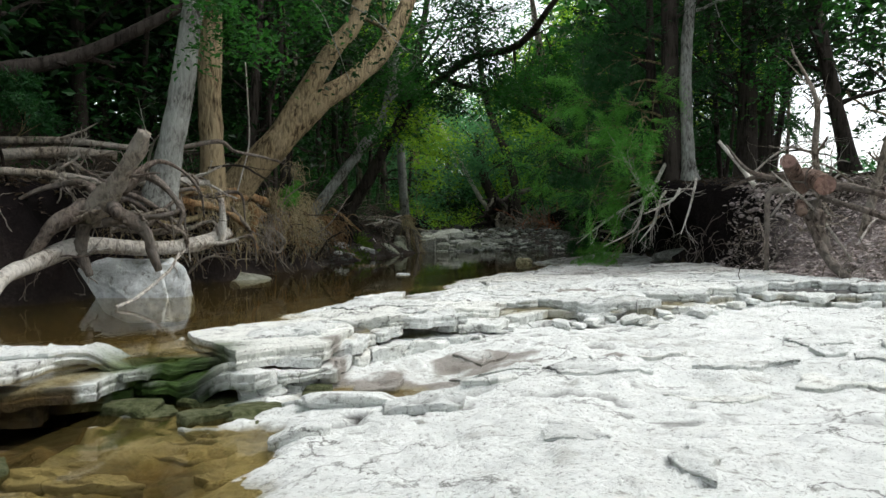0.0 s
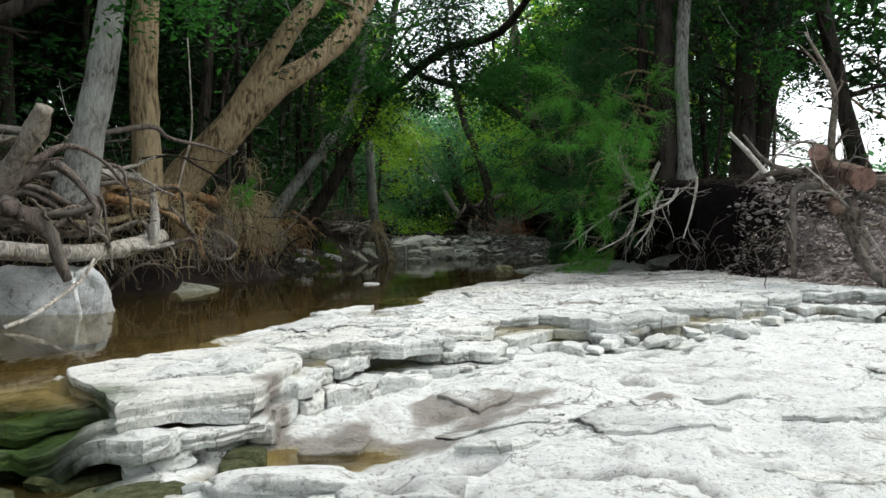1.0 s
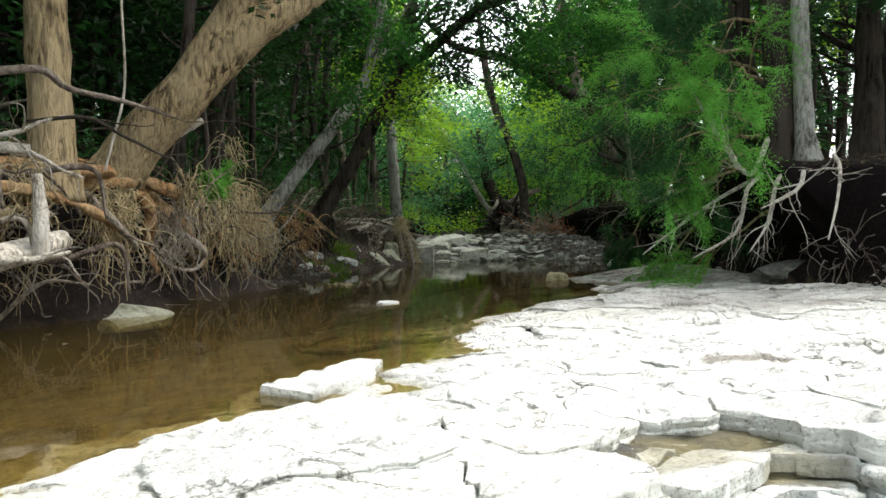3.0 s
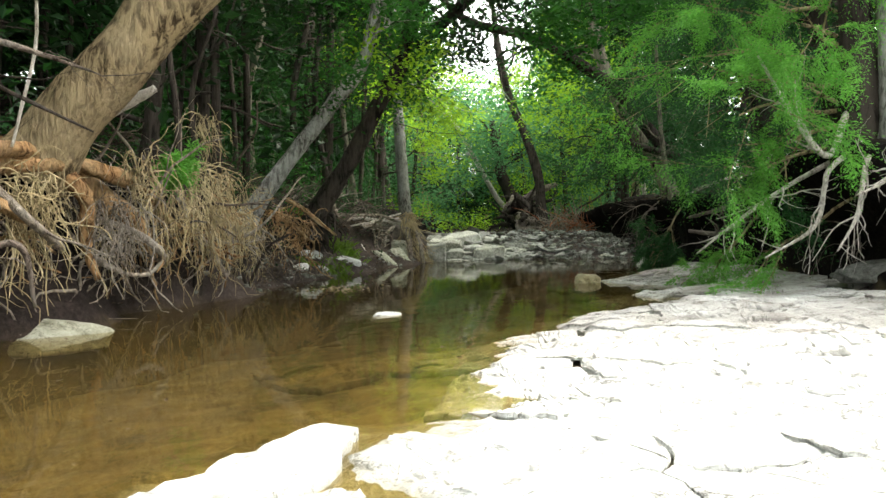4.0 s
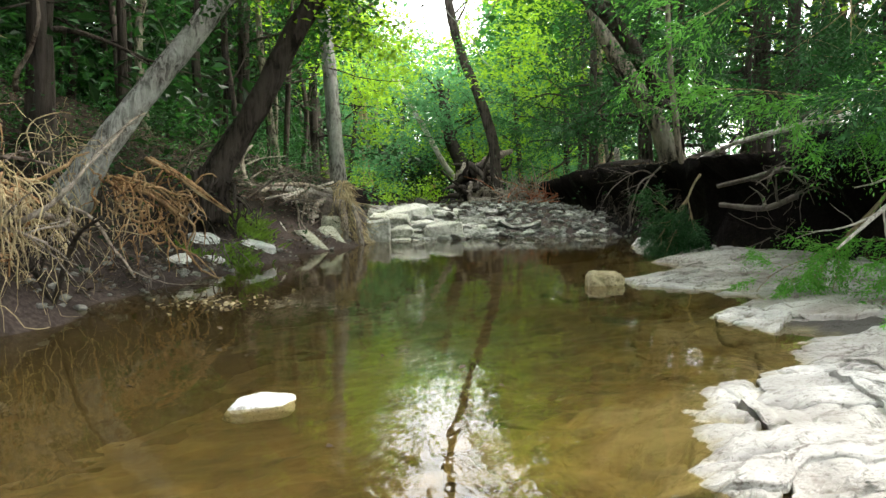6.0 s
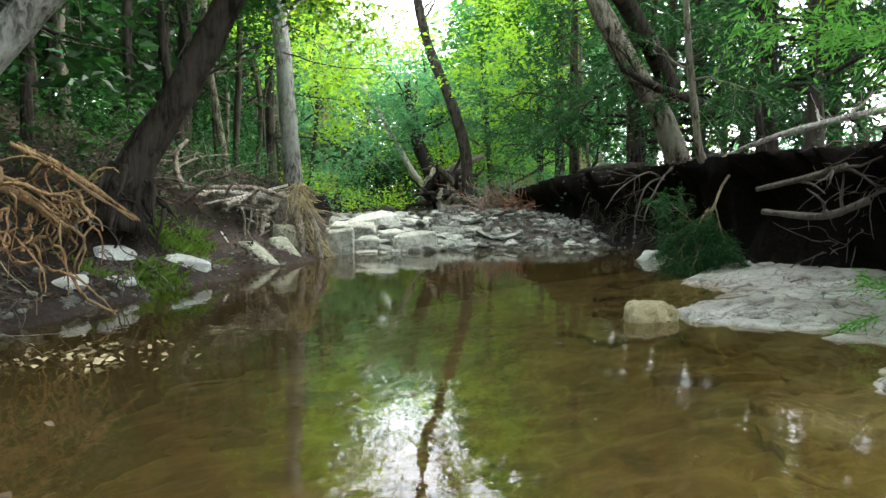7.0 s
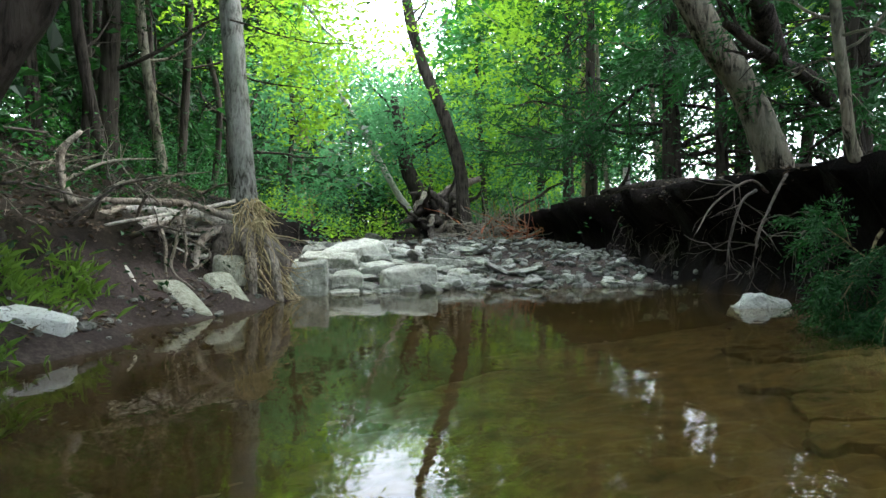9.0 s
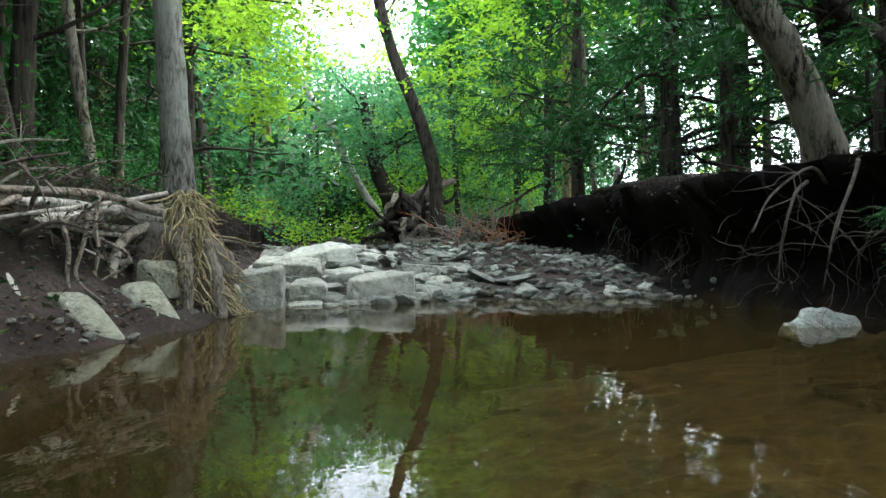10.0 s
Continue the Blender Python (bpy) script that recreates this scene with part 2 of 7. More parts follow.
def ground_like():
    def build(nt, bsdf):
        v = coords(nt)
        big, fine = noise_of(nt, v, 1.0, 4), noise_of(nt, v, 26, 8, 0.75)
        tone = mix(nt, 0.55, big, fine)
        # near-black holds dark wet soil and the shade under the bank's lip
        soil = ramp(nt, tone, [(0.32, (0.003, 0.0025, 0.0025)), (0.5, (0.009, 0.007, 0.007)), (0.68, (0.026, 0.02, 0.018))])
        mud = ramp(nt, tone, [(0.32, (0.02, 0.016, 0.015)), (0.5, (0.06, 0.047, 0.043)), (0.68, (0.15, 0.12, 0.11))])
        duff = ramp(nt, tone, [(0.3, (0.006, 0.005, 0.004)), (0.5, (0.019, 0.015, 0.011)), (0.7, (0.065, 0.052, 0.04))])
        bed = ramp(nt, noise_of(nt, v, 2.6, 8, 0.65, 0.6), [(0.32, (0.04, 0.031, 0.013)), (0.5, (0.125, 0.1, 0.042)), (0.68, (0.25, 0.21, 0.1))])
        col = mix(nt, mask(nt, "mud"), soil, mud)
        col = mix(nt, mask(nt, "duff"), col, duff)
        col = mix(nt, mask(nt, "dust"), col, ramp(nt, tone, [(0.32, (0.12, 0.1, 0.095)), (0.5, (0.33, 0.28, 0.275)), (0.68, (0.54, 0.48, 0.47))]))
        bed = mix(nt, mask(nt, "deep_tone"), bed, ramp(nt, tone, [(0.35, (0.018, 0.01, 0.005)), (0.6, (0.07, 0.042, 0.018)), (0.75, (0.15, 0.1, 0.045))]))
        col = mix(nt, mask(nt, "wet"), col, bed)
        nt.links.new(col, bsdf.inputs["Base Color"])
        bsdf.inputs["Roughness"].default_value = 0.95
        bsdf.inputs["Specular IOR Level"].default_value = 0.06
        bump(nt, bsdf, mix(nt, 0.6, big, fine), 1.0, 0.06)
    return material("creek_bank_earth", build)


EARTH = ground_like()
BARK_GREY = bark_like("grey_bark", (0.06, 0.056, 0.05), (0.27, 0.27, 0.25), (0.42, 0.44, 0.41), 0.3, 24)
BARK_BROWN = bark_like("brown_bark", (0.05, 0.035, 0.02), (0.35, 0.27, 0.16), (0.41, 0.33, 0.21), 0.2, 22)
BARK_MID = bark_like("rough_grey_brown_bark", (0.02, 0.017, 0.014), (0.22, 0.195, 0.15), (0.27, 0.26, 0.21), 0.3, 16)
BARK_DARK = bark_like("dark_bark", (0.01, 0.008, 0.007), (0.05, 0.042, 0.036))
BARK_RED = bark_like("red_stripped_wood", (0.1, 0.05, 0.024), (0.38, 0.225, 0.11), (0.46, 0.34, 0.2), 0.4, 18)
DRIFT = bark_like("bleached_driftwood", (0.2, 0.175, 0.15), (0.56, 0.52, 0.46), (0.64, 0.62, 0.58), 0.35, 26)
ROOT = bark_like("weathered_root", (0.07, 0.056, 0.044), (0.3, 0.255, 0.205), (0.38, 0.35, 0.31), 0.5, 22)
STRAW = bark_like("dry_root_hair", (0.15, 0.115, 0.062), (0.47, 0.38, 0.22), (0.53, 0.45, 0.29), 0.3, 10)
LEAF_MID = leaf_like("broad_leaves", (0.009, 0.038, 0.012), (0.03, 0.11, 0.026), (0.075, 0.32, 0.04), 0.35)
# darker leaf copy for deep woods: their shade is put into the colour
LEAF_SHADE = leaf_like("shade_toned_leaves", (0.005, 0.016, 0.007), (0.014, 0.042, 0.014), (0.03, 0.11, 0.022), 0.22)
# lighter leaf copy: sun shining through is put into base and glow
LEAF_BRIGHT = leaf_like("sunlit_tone_leaves", (0.1, 0.23, 0.02), (0.16, 0.31, 0.027), (0.46, 0.8, 0.05), 0.5)
# paler and bluer for far trees: distance haze put into leaf colour
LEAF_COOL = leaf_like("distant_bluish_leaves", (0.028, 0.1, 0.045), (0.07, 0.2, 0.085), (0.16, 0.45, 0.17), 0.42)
CEDAR = leaf_like("cedar_needles", (0.007, 0.034, 0.013), (0.024, 0.1, 0.026), (0.06, 0.24, 0.04), 0.22)
FALLEN = leaf_like("fallen_leaves", (0.035, 0.024, 0.015), (0.14, 0.1, 0.065), (0.1, 0.06, 0.03), 0.1)
FALLEN_PALE = leaf_like("pale_fallen_leaves", (0.24, 0.2, 0.19), (0.64, 0.56, 0.53), (0.1, 0.06, 0.03), 0.1)
GRASS = leaf_like("creek_grass", (0.05, 0.1, 0.012), (0.14, 0.24, 0.03), (0.25, 0.45, 0.05), 0.3)
CUT_WOOD = bark_like("sawn_wood", (0.09, 0.045, 0.036), (0.26, 0.155, 0.125), (0.3, 0.2, 0.17), 1.0, 14)
LOG_RED = bark_like("red_brown_log", (0.035, 0.02, 0.016), (0.17, 0.115, 0.09), (0.24, 0.18, 0.15), 0.4, 14)
RUST = bark_like("rust_coloured_twigs", (0.14, 0.045, 0.024), (0.42, 0.15, 0.08), (0.4, 0.22, 0.14), 0.5, 12)
HOLLOW_DARK = earth_like("root_hollow_dark", (0.004, 0.003, 0.003), (0.012, 0.009, 0.008), (0.035, 0.027, 0.023))
RUBBLE = rock_like("pinkish_rubble", (0.5, 0.44, 0.42), (0.36, 0.31, 0.3), (0.2, 0.17, 0.16), 2)
MOSSY = rock_like("mossy_stone", (0.16, 0.17, 0.09), (0.07, 0.085, 0.03), (0.02, 0.028, 0.01), 3)
CEDAR_TIP = leaf_like("cedar_tips", (0.04, 0.17, 0.03), (0.13, 0.36, 0.06), (0.26, 0.7, 0.1), 0.42)
ROOT_DARK = bark_like("dark_weathered_root", (0.04, 0.03, 0.025), (0.16, 0.13, 0.11), (0.22, 0.2, 0.18), 0.6, 16)


def water_like(name, tint, depth_tint):
    m = bpy.data.materials.new(name)
    m.use_nodes = True
    nt = m.node_tree
    nt.nodes.remove(nt.nodes["Principled BSDF"])
    v = coords(nt, (1.0, 0.45, 1.0))
    h = mix(nt, 0.35, noise_of(nt, v, 2.2, 3, 0.5, 0.5), noise_of(nt, v, 9.0, 3, 0.5, 0.3))
    b = nd(nt, "ShaderNodeBump", Strength=0.13, Distance=0.03)
    nt.links.new(h, b.inputs["Height"])
    fres = nd(nt, "ShaderNodeFresnel", IOR=1.333)
    gloss = nd(nt, "ShaderNodeBsdfGlossy", Roughness=0.012)
    clear = nt.nodes.new("ShaderNodeBsdfTransparent")
    clear.inputs["Color"].default_value = (*tint, 1)
    cloud = nt.nodes.new("ShaderNodeBsdfDiffuse")
    cloud.inputs["Color"].default_value = (*depth_tint, 1)
    body = nt.nodes.new("ShaderNodeMixShader")
    body.inputs[0].default_value = 0.17
    ms = nt.nodes.new("ShaderNodeMixShader")
    for a in (fres, gloss):
        nt.links.new(b.outputs["Normal"], a.inputs["Normal"])
    nt.links.new(clear.outputs[0], body.inputs[1])
    nt.links.new(cloud.outputs[0], body.inputs[2])
    nt.links.new(fres.outputs[0], ms.inputs[0])
    nt.links.new(body.outputs[0], ms.inputs[1])
    nt.links.new(gloss.outputs[0], ms.inputs[2])
    nt.links.new(ms.outputs[0], nt.nodes["Material Output"].inputs["Surface"])
    return m


WATER = water_like("creek_water", (0.92, 0.82, 0.55), (0.13, 0.1, 0.035))

# ---- the lie of the land: water at z 0 ----
def table(pairs):
    a = np.array(pairs, float)
    return lambda y: np.interp(y, a[:, 0], a[:, 1])


LEFT = table([(-20, -7), (6, -5.6), (8.8, -4.9), (10, -4.2), (11, -3.9), (13, -3.4), (15, -2.95), (16.4, -2.6), (18.8, -2.4), (21.1, -2.0), (22.5, -1.6), (24, -1.3), (25, -1.0), (27.2, -0.6), (30, -1.1), (36, -1.3), (42, -0.6), (50, 0.4), (60, 0.5), (200, 0)])
RIGHT = table([(-20, 12), (2, 7), (6, 6), (9, 5.2), (10, 4.9), (13, 4.6), (15.4, 4.6), (18, 4.8), (20, 4.9), (22, 4.7), (24, 4.8), (26.5, 5.2), (30, 5.5), (35, 6), (38, 6), (42, 5.2), (48, 4.6), (60, 4.5), (200, 5)])
SHELF = table([(5.6, -9), (5.85, -2.2), (6.8, -2.0), (7.4, -1.55), (8.0, -1.5), (8.6, -1.15), (9.2, -0.6), (9.8, -0.5), (10.4, -0.05), (11.3, 0.15), (12.0, 0.3), (12.4, 0.15), (12.9, 0.7), (13.6, 0.95), (14.1, 1.15), (14.5, 1.85), (15.2, 2.1), (16.0, 2.15), (16.8, 2.65), (17.4, 2.55), (17.9, 2.2), (18.4, 2.2), (19.5, 3.3), (20.5, 3.3), (21.5, 4.0), (22.5, 4.6), (24, 5.2)])
FRONT = table([(-8, 4.4), (-2.16, 4.6), (-2.06, 5.6), (-1.6, 5.85), (-1.1, 6.0), (-0.8, 6.5), (-0.4, 7.1), (0.2, 7.5), (0.57, 8.2), (1.8, 8.3), (2.5, 8.8), (3.4, 9.7), (4.0, 9.6), (5, 9.1), (8, 8.8)])


def give(me, name, values):
    me.attributes.new(name, "FLOAT", "POINT").data.foreach_set("value", np.asarray(values, np.float32).ravel())


def stairs(x, xs, zs):
    return np.interp(x, xs, zs)


def ground_height(x, y):
    """Height of the earth, and how far it leans over the creek."""
    left, right = LEFT(y) - x, x - RIGHT(y)
    n = fbm(x * 0.7, y * 0.7, 3, 4)
    left = left + 0.5 * fbm(x * 0.0 + 3, y * 0.9, 8, 3)
    right = right + 0.6 * fbm(x * 0.0 + 9, y * 0.8, 12, 3)
    steep = stairs(left, [-0.1, 0.25, 0.6, 1.2, 4, 14, 60], [-0.1, 0.35, 1.35, 1.5, 2.3, 6, 16])
    beach = stairs(left, [-0.1, 0.9, 1.5, 2.2, 4, 14, 60], [-0.1, 0.35, 1.0, 1.3, 2.0, 6, 16])
    mixed = smooth(15, 17, y) * (1 - smooth(27.5, 29, y))
    lz = steep * (1 - mixed) + beach * mixed
    slope = stairs(right, [-0.1, 0.3, 1.6, 2.4, 6, 30, 90], [0.1, 0.28, 1.0, 1.45, 1.7, 1.4, 1.0])
    top = np.interp(y, [10, 13, 15.8, 18, 20, 25, 33, 38, 50], [1.35, 1.4, 1.75, 1.7, 1.42, 1.52, 1.75, 1.6, 1.6])
    cliff = top * stairs(right, [-0.1, 0.15, 0.3, 0.5, 2, 10, 30, 90], [0.03, 0.3, 0.75, 1.0, 1.06, 1.0, 0.7, 0.4])
    edge = smooth(11.5, 14, y)
    rz = slope * (1 - edge) + cliff * edge
    far = smooth(40, 48, y)
    rz = rz * (1 - far) + stairs(right, [-0.1, 0.6, 2, 30], [0.3, 1.0, 1.6, 3]) * far
    bar = np.interp(y, [-20, 26.9, 27.6, 30, 34, 42, 60, 120, 200], [-0.45, -0.45, -0.02, 0.2, 0.5, 0.8, 1.2, 3, 6])
    bar = bar + smooth(27.5, 30, y) * 0.12 * smooth(1.5, 5, x)
    bed = np.where(y > 26.9, bar, -0.45)
    bed = np.where(y < 7, -0.75, bed)
    z = np.where(left > -0.1, np.maximum(lz, bed), np.where(right > -0.1, np.maximum(rz, bed), bed))
    inside = np.minimum(np.clip(-left / 0.8, 0, 1), np.clip(-right / 0.5, 0, 1))
    z = np.where((left <= -0.1) & (right <= -0.1), bed * inside + (1 - inside) * np.maximum(bed, -0.1), z)
    up = smooth(0.2, 1.4, z)
    z = z + n * (0.06 + 0.3 * up * smooth(0.8, 3, np.maximum(left, right)))
    z = z + 0.04 * fbm(x * 5, y * 5, 31, 3)
    lean = smooth(13.5, 15.5, y) * (1 - far) * smooth(0.7, 1.7, z) * smooth(2.5, 0.3, right) * (right > -0.1)
    lump = fbm(y * 1.6, z * 2.2, 181, 4) + 0.5 * fbm(y * 5, z * 6, 187, 3)
    shift = -0.85 * lean + 0.4 * lump * edge * (1 - far) * (right > -0.1) * smooth(2.0, 0.2, right) * smooth(0.1, 0.5, z)
    shift = shift + 0.3 * lump * (left > 0) * smooth(1.6, 0.2, left) * smooth(0.15, 0.5, z) * (1 - mixed)
    return z, shift


def axis_steps(lo, fine_lo, fine_hi, hi, fine, growth):
    a, s = [fine_lo], fine
    while a[0] > lo:
        s *= growth
        a.insert(0, a[0] - s)
    a += list(np.arange(fine_lo + fine, fine_hi, fine))
    s = fine
    while a[-1] < hi:
        s *= growth
        a.append(a[-1] + s)
    return np.array(a)


gx, gy = axis_steps(-400, -7, 8, 400, 0.12, 1.13), axis_steps(-300, 4, 46, 500, 0.14, 1.12)
X, Y = np.meshgrid(gx, gy)
Z, lean = ground_height(X, Y)
gf = grid_faces(len(gx), len(gy))
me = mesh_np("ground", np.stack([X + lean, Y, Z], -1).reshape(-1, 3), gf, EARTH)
away = np.maximum(LEFT(Y) - X, X - RIGHT(Y))
n1 = fbm(X * 2, Y * 2, 151, 3)
litter = smooth(0.6, 1.5, away + 0.8 * n1)
litter = np.maximum(litter, smooth(13, 11.5, Y) * smooth(3.5, 4.2, X) * smooth(0.1, 0.3, Z))
give(me, "duff", litter)
give(me, "dust", smooth(12.8, 11.4, Y + 1.2 * n1) * smooth(4.1, 4.8, X + 0.6 * n1) * smooth(0.0, 0.2, Z))
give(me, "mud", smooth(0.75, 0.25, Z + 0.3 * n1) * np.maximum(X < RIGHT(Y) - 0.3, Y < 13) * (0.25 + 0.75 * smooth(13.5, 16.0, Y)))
give(me, "wet", smooth(0.02, -0.12, Z) * (Y < 28.5))
# dimming by deep water is put into the bed's darker brown
give(me, "deep_tone", 0.9 * np.maximum(smooth(17.0, 22.0, Y + 2.5 * n1), np.maximum(smooth(7.0, 6.0, Y), 0.75 * smooth(0.2, 1.5, SHELF(Y) - X))))
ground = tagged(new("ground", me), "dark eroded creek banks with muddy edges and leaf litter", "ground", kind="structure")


def open_sky(x, y, z):
    """True where the trees leave the sky free over the creek, more so the higher."""
    far = np.maximum(y - 14.0, 1.0)
    rise, side = (z - 0.7) / far, (x - 0.3) / far
    return (y > 24) & (rise > 0.245) & (abs(side - 0.05) < 0.012 + np.clip(0.55 * (rise - 0.245), 0, 0.13))


def upper_bed(x, y):
    """The top of the upper limestone bed, which dips under the pool."""
    inland = x - SHELF(y) + 0.12 * fbm(x * 1.2, y * 1.6, 61, 4)
    z = 0.02 + 0.07 * smooth(0.0, 0.9, inland) + 0.03 * smooth(1.5, 4, inland) + 0.05 * smooth(3.2, 4.6, x)
    z = z - 0.055 * smooth(0.1, -0.25, inland) - 0.095 * np.clip(-inland, 0, 9)
    q = fbm(x * 0.3 + 0.1 * y, y * 0.5, 71, 3)
    z = z + 0.03 * q * smooth(-0.2, 0.4, inland) + 0.004 * fbm(x * 3, y * 4, 111, 3)
    spill = np.exp(-(((x + 1.8) / 0.3) ** 4)) * smooth(6.6, 6.2, y)
    z = z * (1 - spill) + spill * np.minimum(z, -0.025 + 0.03 * fbm(x * 6, y * 6, 141, 3))
    return np.maximum(z, -0.5)


def lower_bed(x, y):
    """The top of the bed below the ledge."""
    z = -0.19 + 0.07 * smooth(-0.3, 0.7, x) + 0.012 * x - 0.28 * np.clip(-0.85 - x + 0.3 * fbm(x * 2, y * 2, 211, 3), 0, 0.5) - 0.04 * smooth(6.0, 5.0, y) * smooth(0.5, -1, x)
    shoal = smooth(-0.7, -1.2, x) * smooth(0.9, 0.3, abs(y - FRONT(x) + 0.55))
    z = z + shoal * (0.06 + 0.08 * fbm(x * 3.2, y * 4.5, 221, 4))
    z = z - 0.12 * np.exp(-(((x + 0.55) / 0.45) ** 2 + ((y - 5.9) / 0.25) ** 2)) - 0.09 * np.exp(-(((x - 0.1) / 0.45) ** 2 + ((y - 6.3) / 0.28) ** 2))
    z = z + 0.035 * fbm(x * 0.5, y * 0.6, 73, 3) + 0.004 * fbm(x * 3, y * 4, 113, 3)
    # one low step across the near bed
    return z - 0.045 * smooth(0.06, -0.06, y - 5.6 - 0.25 * (x - 1.4) + 0.5 * fbm(x * 1.4, y * 1.4, 231, 4)) * smooth(0.4, 1.0, x)


def relief(x, y):
    """Broken skin of the limestone: thin leaves, pits and a few long cracks; also how open each crack is."""
    w = 3.4 * (fbm(x * 1.2, y * 1.7, 661, 5) + 0.28 * fbm(x * 6, y * 8, 663, 3))
    k = np.floor(w)
    leaf = k + smooth(0.88, 1.0, w - k)
    pit = smooth(0.26, 0.36, vnoise(x * 8 + 2 * fbm(x * 3, y * 3, 673, 2), y * 12, 667)) * smooth(-0.1, 0.2, fbm(x, y, 675, 2))
    line = abs(fbm(x * 0.75, y * 1.3, 669, 6))
    line = smooth(0.011, 0.004, line) * smooth(0.02, 0.14, fbm(x * 0.8, y * 0.8, 671, 2))
    z = 0.018 * leaf + 0.026 * fbm(x * 7, y * 10, 665, 5) - 0.03 * pit - 0.055 * line
    return np.maximum(z, -0.042 - 0.02 * line), np.clip(line + 0.6 * pit, 0, 1)


def rock_height(x, y):
    face = smooth(-0.12, 0.12, y - FRONT(x))
    return lower_bed(x, y) * (1 - face) + upper_bed(x, y) * face


def masks(me, x, y, z, crack):
    """Where the rock is under water, mossy, moist or toned for tree shade, or earthy between its pieces."""
    level = np.where(y > FRONT(x) - 0.1, 0.0, -0.28)
    rim = 0.05 * fbm(x * 4, y * 4, 161, 3)
    damp_shade = 0.0
    for px, py, sx, sy in ((1.62, 9.75, 0.24, 0.09), (0.3, 6.45, 0.5, 0.2), (-0.3, 6.1, 0.5, 0.22), (1.25, 6.35, 0.12, 0.06), (2.3, 12.1, 0.2, 0.05)):
        damp_shade = np.maximum(damp_shade, smooth(1.3, 0.5, ((x - px) / sx) ** 2 + ((y - py) / sy) ** 2 + 2.5 * fbm(x * 5, y * 5, 171, 4)))
    give(me, "wet", np.maximum(smooth(0.0, -0.12, z - level + rim), 0.55 * smooth(0.02, 0.0, z - level + 0.4 * rim)))
    give(me, "crack", crack * smooth(-0.1, -0.03, z - level))
    # submerged rock takes the same painted dimming of the water's depth
    give(me, "deep_tone", smooth(-0.03, -0.12, z - level) * np.maximum(0.9 * smooth(17.0, 21.5, y + 2.5 * fbm(x * 2, y * 2, 151, 3)), np.maximum(0.9 * smooth(6.6, 6.0, y), 0.75 * smooth(0.2, 1.5, SHELF(y) - x))))
    # beyond y 10.6 the stain also carries the trees' shade over the shelf
    give(me, "damp_shade", np.maximum(np.maximum(0.8 * damp_shade, np.clip(0.42 + 0.2 * smooth(14.0, 17.0, y) + 0.5 * fbm(x * 3, y * 4, 183, 4), 0, 1) * smooth(10.6, 12.8, y)), np.maximum(0.6 * smooth(16.5, 19, y + 4 * fbm(x * 1.5, y * 1.5, 175, 4)), 0.5 * smooth(-0.05, 0.3, fbm(x * 1.4, y * 2.2, 179, 5)) * smooth(10.3, 12.5, y))))
    give(me, "moss", np.clip(np.exp(-(((x + 1.75) / 0.4) ** 4)) * smooth(5.2, 5.5, y + rim * 6) * smooth(6.2, 5.9, y) + 0.9 * smooth(-0.02, 0.1, fbm(x * 5, y * 6, 177, 3)) * smooth(-0.9, -1.5, x) * smooth(0.6, 0.2, abs(y - FRONT(x) + 0.45 + 5 * rim)) * (z < -0.16), 0, 1))


def rock_sheet(name, x0, x1, y0, y1, d, parent):
    ax, ay = np.linspace(x0, x1, round((x1 - x0) / d) + 1), np.linspace(y0, y1, round((y1 - y0) / d) + 1)
    x, y = np.meshgrid(ax, ay)
    skin, crack = relief(x, y)
    off = y - FRONT(x)
    sunk = smooth(-0.3, -0.12, off) * 0.09 * smooth(0.5, 0.35, off) + 0.045 * smooth(0.35, 0.5, off)
    z = rock_height(x, y) + skin * (0.5 + 0.5 * smooth(-1.35, -1.0, x)) - sunk - 0.5 * smooth(-1.98, -2.2, x) * (y < 6.1)
    z = z + 0.09 * fbm(x * 7, y * 9, 241, 4) * smooth(-1.0, -1.4, x) * smooth(0.9, 0.5, abs(off))
    z = np.where((off > 0.2) & (x - SHELF(y) > 0.45) & (x > -1.4), np.maximum(z, np.minimum(0.014, z + 0.028)), z)
    f = grid_faces(len(ax), len(ay))
    fx, fy, fz = x.ravel()[f].mean(1), y.ravel()[f].mean(1), z.ravel()[f].mean(1)
    keep = (fx < RIGHT(fy) + 0.5) & (fx > LEFT(fy) - 0.3) & (fz > -0.54)
    me = mesh_np(name, np.stack([x, y, z], -1).reshape(-1, 3), f[keep], BEDROCK)
    level = np.where(y > FRONT(x) - 0.1, 0.0, -0.28)
    masks(me, x, y, z, np.maximum(crack, 0.9 * (sunk > 0.03) * smooth(-0.06, -0.03, z - level)))
    return part(name, me, parent)


shelf = tagged(empty("limestone_shelf"), "pale weathered limestone shelf in cracked stepped beds beside the creek", "bedrock", kind="structure")
rock_sheet("near_bed", -2.6, 6.6, 1.6, 10.2, 0.034, shelf)
rock_sheet("side_bed", -5.0, -2.6, 0.4, 10.2, 0.08, shelf)
rock_sheet("far_bed", -3.4, 6.0, 10.2, 24.0, 0.07, shelf)


def water_sheet(name, columns, front, back, level, label):
    rows = 60
    x = np.asarray(columns)[None] * np.ones((rows, 1))
    y = front(x) + (back(x) - front(x)) * np.linspace(0, 1, rows)[:, None]
    v = np.stack([x, y, np.full_like(x, level)], -1).reshape(-1, 3)
    return tagged(new(name, mesh_np(name, v, grid_faces(x.shape[1], rows), WATER)), label, "water", kind="structure")


water_sheet("water", np.arange(-6.5, 7.0, 0.1), lambda x: FRONT(x) + 0.3 - 0.28 * np.exp(-((x + 1.8) / 0.3) ** 4), lambda x: 0 * x + 28.6, 0.0, "still brown creek pool reflecting the trees")
